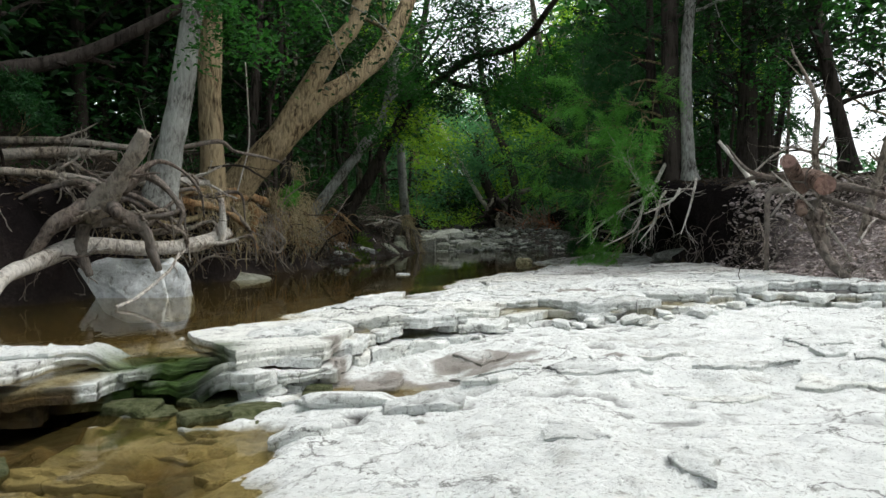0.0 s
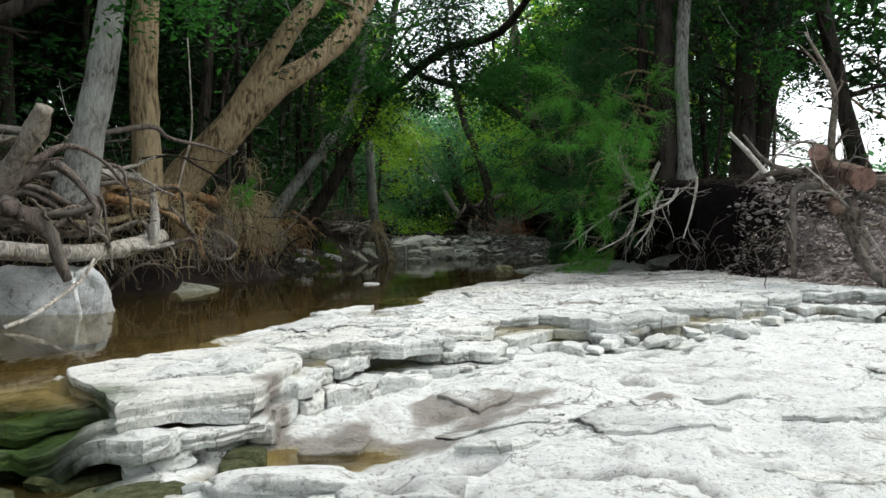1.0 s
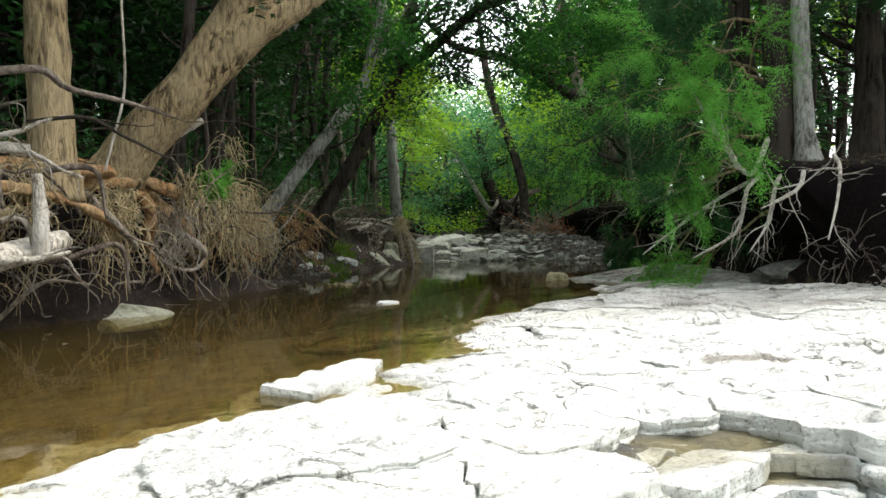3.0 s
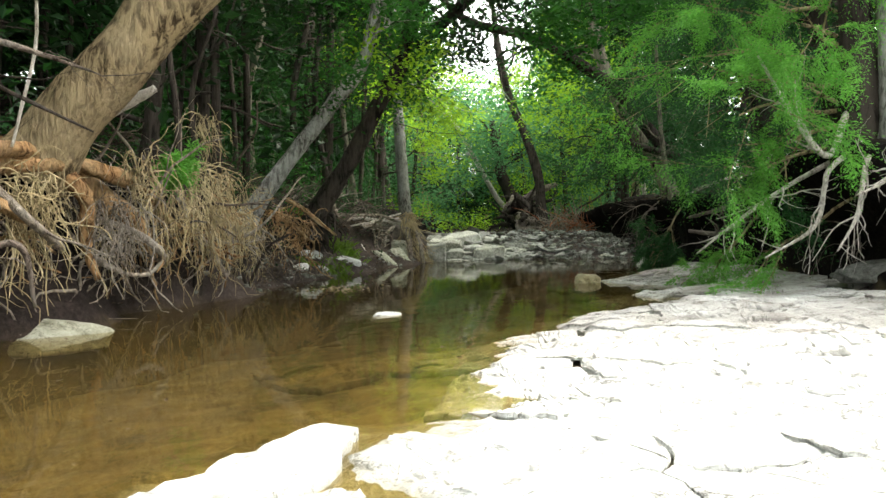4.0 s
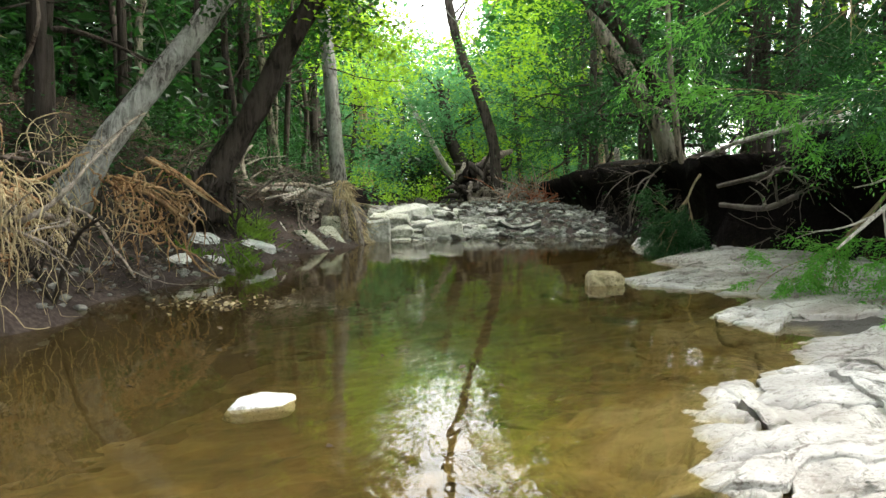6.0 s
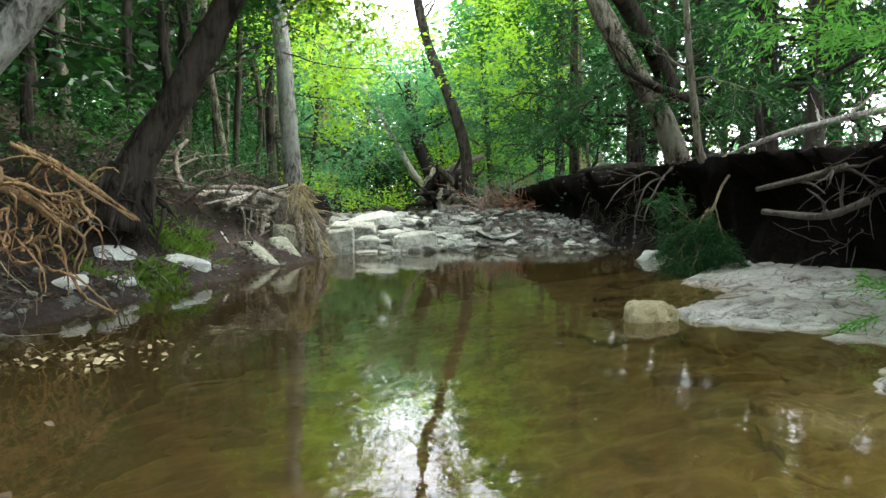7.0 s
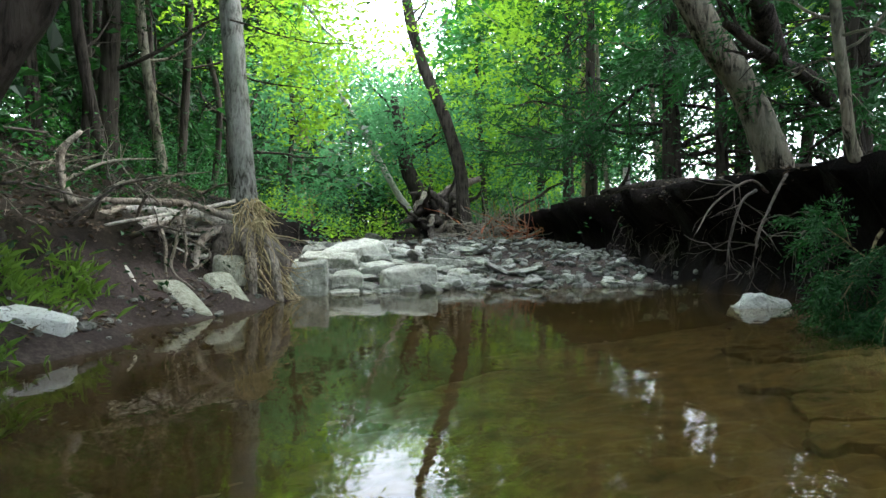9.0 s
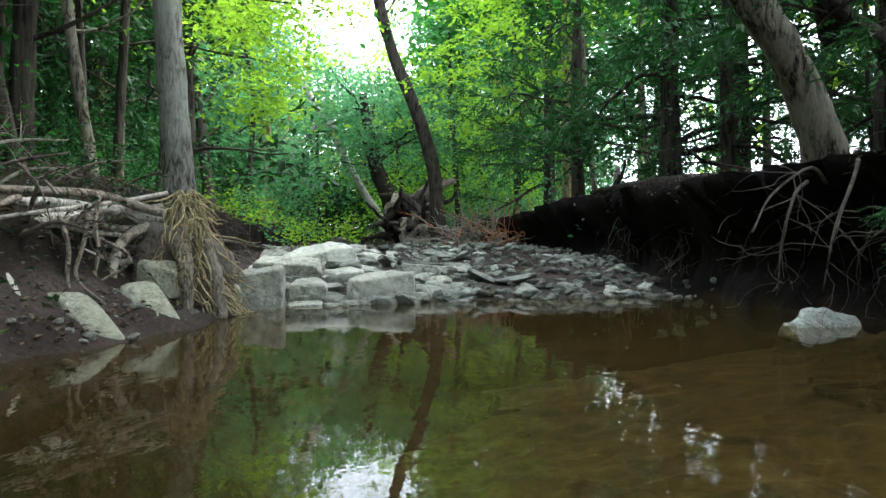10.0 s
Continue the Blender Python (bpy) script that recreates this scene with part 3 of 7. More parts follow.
water_sheet("water_lower", np.arange(-7, 1.0, 0.1), lambda x: 0 * x - 6, lambda x: FRONT(x) + 0.05, -0.28, "shallow brown water below the limestone ledge")


# ---- rocks ----
def ball(level):
    bm = bmesh.new()
    bmesh.ops.create_icosphere(bm, subdivisions=level, radius=1)
    v = np.array([w.co[:] for w in bm.verts])
    f = np.array([[w.index for w in q.verts] for q in bm.faces])
    bm.free()
    return v, f


BALLS = {n: ball(n) for n in (2, 3, 4, 5)}


def rock_mesh(name, size, seed, mat, level=3, blocky=0.97, boxy=False):
    """A stone split along planes, with worn edges; the base lies at z 0."""
    rng = np.random.default_rng(seed)
    v, f = BALLS[level]
    planes = np.vstack([np.eye(3), -np.eye(3), rng.normal(0, 1, (9, 3))])
    planes /= np.linalg.norm(planes, axis=1, keepdims=True)
    planes[:6] += rng.normal(0, 0.16, (6, 3))
    planes /= np.linalg.norm(planes, axis=1, keepdims=True)
    reach = np.r_[rng.uniform(0.5, 0.62, 6), rng.uniform(0.58, 0.85, 9)]
    if boxy:
        reach[6:] = rng.uniform(0.72, 1.0, 9)
    dots = np.maximum(v @ planes.T, 1e-3)
    r = (((dots / reach) ** 26).sum(1)) ** (-1 / 26)
    p = v * (r * blocky + (1 - blocky) * 0.75)[:, None]
    k = v * 2.3 + seed
    p = p * (1 + 0.10 * fbm(k[:, 0] + k[:, 2], k[:, 1] - k[:, 2], seed, 3) + 0.05 * fbm(3 * k[:, 0] + 2 * k[:, 2], 3 * k[:, 1], seed + 7, 3))[:, None]
    p -= p.min(0)
    p /= p.max(0)
    p = (p - (0.5, 0.5, 0)) * np.asarray(size)
    return mesh_np(name, p, f, mat, level > 3)


def rock(name, place, size, turn, seed, mat, label, category="rock", level=4, tilt=(0, 0), group="", boxy=False):
    ob = new(name, rock_mesh(name, size, seed, mat, level, boxy=boxy))
    ob.matrix_world = pose(*place, tilt[0], tilt[1], turn)
    return tagged(ob, label, category, group)


def hewn(name, corners, mat, label, category="rock", seed=0, rough=0.02):
    """A stone split along flat faces: the hull of its corners, roughened."""
    bm = bmesh.new()
    for c in corners:
        bm.verts.new(c)
    hull = bmesh.ops.convex_hull(bm, input=list(bm.verts))
    bmesh.ops.delete(bm, geom=[g for g in hull["geom_interior"] if isinstance(g, bmesh.types.BMVert)], context="VERTS")
    bmesh.ops.bevel(bm, geom=list(bm.edges), offset=0.02, segments=1, affect="EDGES")
    bmesh.ops.triangulate(bm, faces=list(bm.faces))
    for _ in range(3):
        bmesh.ops.subdivide_edges(bm, edges=[e for e in bm.edges if e.calc_length() > 0.07], cuts=1)
        bmesh.ops.triangulate(bm, faces=list(bm.faces))
    bm.normal_update()
    p = np.array([tuple(v.co) for v in bm.verts])
    k = rough * (fbm(p[:, 0] * 4 + p[:, 2] * 3, p[:, 1] * 4 - p[:, 2] * 3, seed, 4) + 0.4 * fbm(p[:, 0] * 14 + p[:, 2] * 9, p[:, 1] * 14 - p[:, 2] * 11, seed + 5, 3))
    for v, d in zip(bm.verts, k):
        v.co += v.normal * d * 2
    me = bpy.data.meshes.new(name)
    bm.to_mesh(me)
    bm.free()
    me.materials.append(mat)
    return tagged(new(name, me), label, category)


def split_stone(name, place, size, turn, tilt, seed, mat, label, category="rock", group="", rough=0.016):
    """An angular stone: a jittered block, leaning by tilt, its base at place."""
    r = np.random.default_rng(seed)
    m = pose(*place, tilt[0], tilt[1], turn)
    top = r.uniform(0.72, 1.0, 4)
    flat = [(sx * r.uniform(0.36, 0.5), sy * r.uniform(0.34, 0.5), 0 if sz < 0 else top[k]) for sz in (-1, 1) for k, (sx, sy) in enumerate(((-1, -1), (1, -1), (1, 1), (-1, 1)))]
    flat += [(r.uniform(-0.55, 0.55), r.choice([-0.5, 0.5]), r.uniform(0.2, 0.7)), (r.choice([-0.56, 0.56]), r.uniform(-0.3, 0.3), r.uniform(0.2, 0.6)), (r.uniform(-0.25, 0.25), r.uniform(-0.2, 0.2), 1.06)]
    ob = hewn(name, [tuple(m @ Vector((x * size[0], y * size[1], z * size[2]))) for x, y, z in flat], mat, label, category, seed, rough)
    return tagged(ob, label, category, group)


hewn("boulder", [(-4.5, 9.85, -0.3), (-4.45, 9.9, 0.36), (-4.2, 10.05, 0.48), (-3.62, 10.0, 0.46), (-3.42, 9.9, 0.33), (-3.25, 9.72, -0.3), (-4.4, 10.7, 0.4), (-3.5, 10.6, 0.44), (-4.5, 10.7, -0.3), (-3.3, 10.7, -0.3)], BOULDER, "large pale blue-grey boulder standing in the creek below a driftwood log", "boulder", 6)
hewn("boulder", [(-3.45, 9.78, -0.3), (-3.46, 9.98, 0.42), (-3.42, 10.2, 0.49), (-3.17, 10.0, 0.38), (-3.12, 9.95, 0.3), (-3.18, 9.85, -0.3), (-3.2, 10.4, -0.3), (-3.4, 10.4, 0.3)], BOULDER, "upright pale tan stone leaning against a large boulder", "boulder", 9)
hewn("flat_rock", [(-3.95, 12.75, 0.14), (-3.85, 13.3, 0.2), (-3.3, 13.0, 0.13), (-2.85, 13.15, 0.02), (-3.8, 12.6, -0.12), (-3.2, 12.6, -0.12), (-2.85, 13.0, -0.12), (-3.2, 13.5, -0.05), (-3.75, 12.65, 0.08)], GREEN_STONE, "flat-topped greenish slab tilted at the muddy water's edge", "rock", 12)
hewn("flat_rock", [(4.5, 13.5, 0.03), (5.4, 13.35, 0.03), (4.6, 13.9, 0.02), (5.4, 13.9, 0.05), (4.5, 13.5, 0.13), (5.4, 13.35, 0.16), (4.65, 13.9, 0.15), (5.4, 13.9, 0.2)], LIMESTONE, "long pale slab lying at the foot of the mound", "rock", 13)
rock("flat_rock", (-0.75, 14.1, -0.06), (0.3, 0.18, 0.09), 10, 16, BOULDER, "small pale flat stone just above the water")
hewn("rock", [(1.7, 17.95, -0.1), (2.08, 17.93, -0.1), (1.72, 18.3, -0.1), (2.08, 18.3, -0.1), (1.71, 17.97, 0.08), (1.87, 17.99, 0.13), (2.05, 17.97, 0.1), (2.04, 18.26, 0.13), (1.75, 18.26, 0.11)], TAN_STONE, "pitted square tan stone at the edge of the shelf in water", "rock", 17, 0.035)
hewn("rock", [(4.05, 23.75, -0.1), (4.65, 23.7, -0.1), (4.1, 24.15, -0.1), (4.6, 24.15, -0.1), (4.1, 23.8, 0.08), (4.2, 23.9, 0.17), (4.3, 23.82, 0.15), (4.45, 23.85, 0.08), (4.65, 23.8, 0.05), (4.55, 24.05, 0.1)], LIMESTONE, "pale jagged rock at the foot of the dark bank", "rock", 27, 0.05)
rock("flat_rock", (4.45, 15.3, 0.22), (0.75, 0.55, 0.14), -8, 21, BAR_STONE, "thin grey slab leaning in the shade of the undercut bank", tilt=(12, -8))
rock("loose_slab", (-0.55, 5.35, -0.24), (0.62, 0.3, 0.11), 14, 23, LIMESTONE, "loose pale slab lying on the lower limestone bed")
for n, (px, py, pz, sx, sy, sz, tn, tl) in enumerate([(-2.25, 22.1, 0.12, 0.55, 0.4, 0.26, 10, 10), (-2.9, 21.5, 0.3, 0.5, 0.4, 0.22, 40, 5), (-3.1, 22.2, 0.4, 0.6, 0.4, 0.3, 70, 0), (-1.72, 24.4, 0.12, 0.72, 0.34, 0.2, -42, 34), (-1.4, 25.2, 0.14, 0.72, 0.36, 0.2, -44, 36), (-1.45, 26.0, 0.35, 0.5, 0.4, 0.3, -20, 20), (-1.05, 26.9, 0.15, 0.5, 0.4, 0.3, 10, 25), (-2.0, 24.6, 0.25, 0.3, 0.25, 0.2, 0, 0), (-2.6, 20.6, 0.15, 0.45, 0.2, 0.1, 30, 0), (-2.75, 19.9, 0.2, 0.35, 0.25, 0.12, 80, 0)]):
    split_stone("bank_rock", (px, py, pz - 0.06), (sx, sy, sz), tn, (0, tl), 30 + n, LIMESTONE if n < 3 or n > 7 else GREEN_STONE, "pale angular rock lying on the muddy bank" if n < 3 or n > 7 else "olive-grey tilted slab at the foot of the tree's roots", group="rocks on the left bank")
hewn("block", [(-0.8, 27.05, -0.2), (-0.28, 27.0, -0.2), (-0.8, 27.7, -0.2), (-0.25, 27.7, -0.2), (-0.78, 27.1, 0.42), (-0.3, 27.05, 0.46), (-0.75, 27.65, 0.46), (-0.3, 27.6, 0.5)], BAR_STONE, "square grey stone block at the water's edge", "boulder", 51)
for n, (px, py, pz, sx, sy, sz, tn, tx, ty, kind) in enumerate((
    (0.0, 27.9, -0.1, 0.52, 0.5, 0.44, -8, 0, 4, "low grey stone block at the water's edge"),
    (0.98, 28.0, -0.12, 0.95, 0.75, 0.5, 12, 0, -8, "rough mossy boulder at the water's edge"),
    (-0.35, 29.9, 0.14, 1.05, 0.7, 0.42, -12, 8, 5, "flat mossy boulder on the rock bar"),
    (0.15, 32.0, 0.25, 1.5, 0.9, 0.5, 14, 6, -12, "pale peaked boulder on the rock bar"),
    (1.95, 30.8, 0.16, 0.98, 0.5, 0.22, 6, -16, 6, "grey slab leaning on the rock bar"),
    (1.3, 32.2, 0.28, 0.7, 0.5, 0.3, -24, 10, 16, "grey slab leaning on the rock bar"),
    (2.05, 28.9, -0.06, 0.8, 0.55, 0.26, -10, 0, 8, "dark wet stone at the water's edge"),
    (2.9, 29.0, -0.02, 1.1, 0.5, 0.14, -5, -4, -5, "long thin pale slab at the water's edge"),
    (0.58, 30.2, 0.12, 0.65, 0.5, 0.26, 30, 12, -6, "pale tilted stone on the rock bar"),
    (0.5, 29.1, 0.02, 0.6, 0.45, 0.3, -30, -10, 10, "grey angular stone on the rock bar"),
    (1.5, 29.6, 0.05, 0.7, 0.5, 0.2, 20, 12, 0, "pale tilted stone on the rock bar"),
    (-0.6, 31.2, 0.25, 0.9, 0.6, 0.22, 10, 10, -8, "flat mossy slab on the rock bar"),
    (2.6, 31.6, 0.22, 0.8, 0.5, 0.18, -14, -12, 0, "thin grey slab on the rock bar"),
)):
    split_stone("boulder" if sx > 0.85 and sz > 0.3 else "bar_slab", (px, py, pz), (sx, sy, sz), tn, (tx, ty), 850 + n, (BAR_STONE, LIMESTONE_DIM)[n in (3, 7, 8, 10)], kind, "rock")

FLAGS = [rock_mesh("bar_stone", (1, 0.65, 0.17), 130 + k, BAR_STONE, 3, boxy=True) for k in range(8)]
STONES = [rock_mesh("bar_stone", (1, 0.75, 0.36), 100 + k, BAR_STONE, 3) for k in range(14)]
rng = np.random.default_rng(7)
for n in range(290):
    y = 27.5 + 11 * rng.random() ** 1.6
    lo, hi = LEFT(y) + 0.3, RIGHT(y) - 0.4
    x = lo + (hi - lo) * rng.random() ** 1.25
    s = rng.uniform(0.16, 0.5) * (1.2 - 0.75 * (x - lo) / (hi - lo))
    large = n % 7 == 0 and y > 28.4 and x < 3.2
    s = rng.uniform(0.55, 1.0) if large else s
    ob = new("bar_stone", FLAGS[n % 8] if large else STONES[n % 14])
    z = float(ground_height(np.array([x]), np.array([y]))[0][0])
    ob.matrix_world = pose(x, y, z - 0.04 * s + 0.1 * rng.random() * s, rng.normal(0, 13), rng.normal(0, 13), rng.uniform(0, 360)) @ Matrix.Diagonal((s, s, s * rng.uniform(0.6, 1.2), 1))
    tagged(ob, "large flat grey flagstone tilted on the rock bar" if large else "flat grey stone on the creek's rock bar", "rock", "stones on the rock bar")

# ---- broken blocks of the ledge ----
SLABS = [rock_mesh("slab", (1, 1, 1), 300 + k, LIMESTONE, 3, 1.0, True) for k in range(16)]
rng = np.random.default_rng(5)


def slab(x, y, z, sx, sy, sz, turn, tilt=0.0, k=0):
    ob = part("slab", SLABS[k % 16], shelf)
    ob.matrix_world = pose(x, y, z, rng.normal(0, 2) + tilt, rng.normal(0, 2), turn) @ Matrix.Diagonal((sx, sy, sz, 1))
    return ob


def rz(x, y):
    return float(rock_height(np.array([float(x)]), np.array([float(y)]))[0])


slab(-1.2, 5.75, -0.3, 0.3, 0.22, 0.14, 30, 0, 10)
for k in range(40):  # rubble along the broken front
    x = rng.uniform(-0.8, 4.6)
    y = float(FRONT(x)) - rng.uniform(0.15, 0.5)
    s = rng.uniform(0.06, 0.2)
    slab(x, y, rz(x, y) - 0.01, s * 1.3, s, s * rng.uniform(0.35, 0.6), rng.uniform(0, 180), rng.normal(0, 8), k)
for k in range(16):
    x = rng.uniform(-2.3, -0.7)
    y = float(FRONT(x)) - rng.uniform(0.15, 0.75)
    sx = rng.uniform(0.14, 0.42)
    rock("mossy_rock", (x, y, -0.33), (sx, sx * 0.7, rng.uniform(0.07, 0.13)), rng.uniform(0, 180), 800 + k, MOSSY, "wet mossy stone below the little spill", level=3, group="mossy stones at the spill")
# ---- plates of the limestone beds: each broken piece by itself ----
def clip(poly, n, d):
    """The part of a polygon where p . n <= d."""
    out = []
    for a, b in zip(poly, poly[1:] + poly[:1]):
        sa, sb = a[0] * n[0] + a[1] * n[1] - d, b[0] * n[0] + b[1] * n[1] - d
        if sa <= 0:
            out.append(a)
        if sa * sb < 0:
            t = sa / (sa - sb)
            out.append((a[0] + t * (b[0] - a[0]), a[1] + t * (b[1] - a[1])))
    return out


def cells(x0, x1, y0, y1, cx, cy, seed, reach=2.5):
    """Irregular cells over a rectangle."""
    r = np.random.default_rng(seed)
    nx, ny = int((x1 - x0) / cx) + 1, int((y1 - y0) / cy) + 1
    pts = [(x0 + (i + 0.5 + 0.5 * (j % 2) + r.uniform(-0.42, 0.42)) * cx, y0 + (j + 0.5 + r.uniform(-0.42, 0.42)) * cy) for j in range(ny) for i in range(nx)]
    p = np.array(pts)
    # some joints stay closed: drop a share of the points, so that pieces differ in size
    p = p[r.random(len(p)) > 0.22]
    for k, (x, y) in enumerate(p):
        near = np.nonzero((abs(p[:, 0] - x) < 5 * cx) & (abs(p[:, 1] - y) < 5 * cy))[0]
        poly = [(x - reach * cx, y - reach * cy), (x + reach * cx, y - reach * cy), (x + reach * cx, y + reach * cy), (x - reach * cx, y + reach * cy)]
        for q in near:
            if q != k and poly:
                dx, dy = p[q] - (x, y)
                poly = clip(poly, (dx, dy), (p[q] @ p[q] - x * x - y * y) / 2)
        if len(poly) > 2:
            yield x, y, poly


def ragged(poly, step=0.045, amount=1.0):
    """The outline in short steps, broken by noise so that neighbours still match."""
    pts = []
    for a, b in zip(poly, poly[1:] + poly[:1]):
        n = max(1, int(np.hypot(b[0] - a[0], b[1] - a[1]) / step))
        pts += [(a[0] + (b[0] - a[0]) * k / n, a[1] + (b[1] - a[1]) * k / n) for k in range(n)]
    p = np.array(pts)
    x, y = p.T
    bx, by = fbm(x * 1.9, y * 1.9, 601, 4), fbm(x * 1.9, y * 1.9, 607, 4)
    # corners: the bend goes in little steps
    bx, by = bx + 0.25 * np.round(fbm(x * 5, y * 5, 621, 2) * 4) / 4, by + 0.25 * np.round(fbm(x * 5, y * 5, 627, 2) * 4) / 4
    return p + amount * (0.17 * np.stack([bx, by], 1) + 0.025 * np.stack([vnoise(x * 23, y * 23, 611), vnoise(x * 23, y * 23, 617)], 1))


RIMS = ((0.975, 1.0, 0.03), (1.0, 0.62, 0.03), (0.98, 0.5, 0.02), (1.0, 0.2, 0.012))


def plate(ring, top, thick, gap, rng, name, parent, tilt=0.008):
    """One piece of bed: a broken rim and a rough, leafy top."""
    c = ring.mean(0)
    size = max(0.12, np.ptp(ring, axis=0).mean())
    n = len(ring)
    lift, tx, ty = rng.normal(0, 0.004), rng.normal(0, tilt), rng.normal(0, tilt)
    tight = 1 - gap / size
    inner = max(3, int(size / 0.1))
    rows, drops = [], []
    for shrink, drop, chip in RIMS:
        rows.append(shrink * tight - chip / max(1, size / 0.4) * abs(rng.normal(0, 1, (n, 1))))
        drops.append(drop * thick)
    rows.append((1 - 0.006 / size) * tight + np.zeros((n, 1)) - 0.006 / size * abs(rng.normal(0, 1, (n, 1))))
    drops.append(0.003)
    for k in np.linspace(1 - 0.03 / size, 0.01, inner):
        rows.append(np.full((n, 1), k * tight))
        drops.append(0.0)
    xy = np.concatenate([c + (ring - c) * k for k in rows])
    drop = np.repeat(drops, n)
    x, y = xy.T
    skin, crack = relief(x, y)
    z = top(x, y) + skin + lift + tx * (x - c[0]) + ty * (y - c[1]) - drop
    v = np.column_stack([xy, z])
    i, j = np.arange(len(rows) - 1)[:, None] * n, np.arange(n)[None]
    f = np.stack([i + j, i + (j + 1) % n, i + n + (j + 1) % n, i + n + j], -1).reshape(-1, 4)
    me = mesh_np(name, v, f, BEDROCK, False)
    masks(me, x, y, z, crack)
    return part(name, me, parent)


def leaf_of_rock(x, y, sx, sy, rise, top, rng, parent):
    """A thin broken leaf left lying on a bed."""
    m = int(rng.integers(5, 9))
    turn = np.sort(rng.uniform(0, 2 * np.pi, m))
    turn = 0.6 * turn + 0.4 * np.arange(m) * 2 * np.pi / m
    far = rng.uniform(0.55, 1.1, m)
    poly = [(x + sx * f * np.cos(t), y + sy * f * np.sin(t)) for t, f in zip(turn, far)]
    plate(ragged(poly, 0.05, 0.7), lambda a, b: top(a, b) + rise, rise + 0.015, 0.002, rng, "plate", parent)


# one long open joint runs up the shelf
JOINT, JOINT_AT = (0.98, -0.2), 0.98 * 0.72 - 0.2 * 12.0


def lay(x0, x1, y0, y1, cx, cy, seed, keep, top, thick, parent, gaps=(0.001, 0.03), extra=0.0, name="plate", tilt=0.008, reach=2.5):
    r = np.random.default_rng(seed + 1)
    for x, y, poly in cells(x0, x1, y0, y1, cx, cy, seed, reach):
        if not keep(x, y):
            continue
        gap = gaps[0] + (gaps[1] - gaps[0]) * r.random() ** 3
        halves = [clip(poly, JOINT, JOINT_AT - 0.022), clip(poly, (-JOINT[0], -JOINT[1]), -JOINT_AT - 0.022)] if 10.8 < y < 14.4 else [poly]
        for half in halves:
            if len(half) > 2 and np.ptp(np.array(half), axis=0).min() > 0.05:
                plate(ragged(half), top, thick * r.uniform(0.85, 1.15), gap, r, name, parent, tilt)
        if r.random() < extra:
            leaf_of_rock(x + r.normal(0, 0.2 * cx), y + r.normal(0, 0.2 * cy), cx * r.uniform(0.2, 0.5), cy * r.uniform(0.2, 0.5), r.uniform(0.014, 0.03), top, r, parent)


def front_of(x, y):
    return y - float(FRONT(x)) + 0.16 * float(fbm(np.array([x * 1.7]), np.array([y * 1.7]), 41, 3)[0])


def shore_of(x, y):
    return x - float(SHELF(y))


def dry(x, y):
    return x < float(RIGHT(y)) + 0.2 and x > float(LEFT(y)) and not (-2.12 < x < -1.5 and y < 6.4)


# top bed: large pieces, breaking up towards the ledge
lay(-5.2, 5.6, 4.3, 11.6, 1.5, 1.0, 11, lambda x, y: front_of(x, y) > 0.62 and shore_of(x, y) > -0.7 and dry(x, y) and x > -2.2, lambda x, y: upper_bed(x, y), 0.1, shelf, (0.003, 0.03), extra=0.5)
lay(-2.2, 5.6, 4.2, 11.6, 0.55, 0.4, 12, lambda x, y: 0.06 < front_of(x, y) < 2.8 and shore_of(x, y) > -0.2 and dry(x, y), lambda x, y: upper_bed(x, y) - 0.006, 0.085, shelf, (0.003, 0.03), extra=0.15)
lay(-2.5, 5.4, 11.2, 16.2, 1.2, 0.7, 13, lambda x, y: 11.5 < y < 15.4 and shore_of(x, y) > -1.3 and dry(x, y), lambda x, y: upper_bed(x, y), 0.1, shelf, (0.006, 0.08), extra=0.5)
lay(0.5, 5.4, 14.6, 22.5, 0.62, 0.38, 14, lambda x, y: y >= 15.4 and shore_of(x, y) > -0.8 and dry(x, y), lambda x, y: upper_bed(x, y), 0.08, shelf, (0.004, 0.05), extra=0.25, tilt=0.02)
# two thinner beds that show below its broken edge
lay(-1.4, 5.6, 4.0, 10.6, 0.34, 0.24, 17, lambda x, y: -0.14 < front_of(x, y) < 0.62 and shore_of(x, y) > 0 and dry(x, y), lambda x, y: upper_bed(x, y) - 0.1, 0.075, shelf, (0.002, 0.03), tilt=0.04)
lay(-1.4, 5.6, 4.0, 10.6, 0.26, 0.19, 19, lambda x, y: -0.34 < front_of(x, y) < 0.3 and shore_of(x, y) > 0 and dry(x, y), lambda x, y: np.maximum(upper_bed(x, y) - 0.185, lower_bed(x, y) + 0.012), 0.1, shelf, (0.003, 0.03), tilt=0.05)
# the block beside the spill, in three jagged courses
for k, (z, back, thick) in enumerate(((0.07, 0.12, 0.1), (-0.05, 0.0, 0.1), (-0.16, 0.1, 0.14))):
    lay(-4.7, -1.85, 4.2, 6.1, (0.95, 0.6, 0.5)[k], (0.7, 0.45, 0.4)[k], 51 + k, lambda x, y, back=back: x < -2.22 - back + 0.25 * (y - 5.2) and 4.62 + back < y < 5.95, lambda x, y, z=z: z - 0.55 * relief(x, y)[0], thick, shelf, (0.004, 0.03), tilt=0.02, reach=0.8)
# blocks on both sides of the spill, in two courses with a dark gap between
r = np.random.default_rng(29)
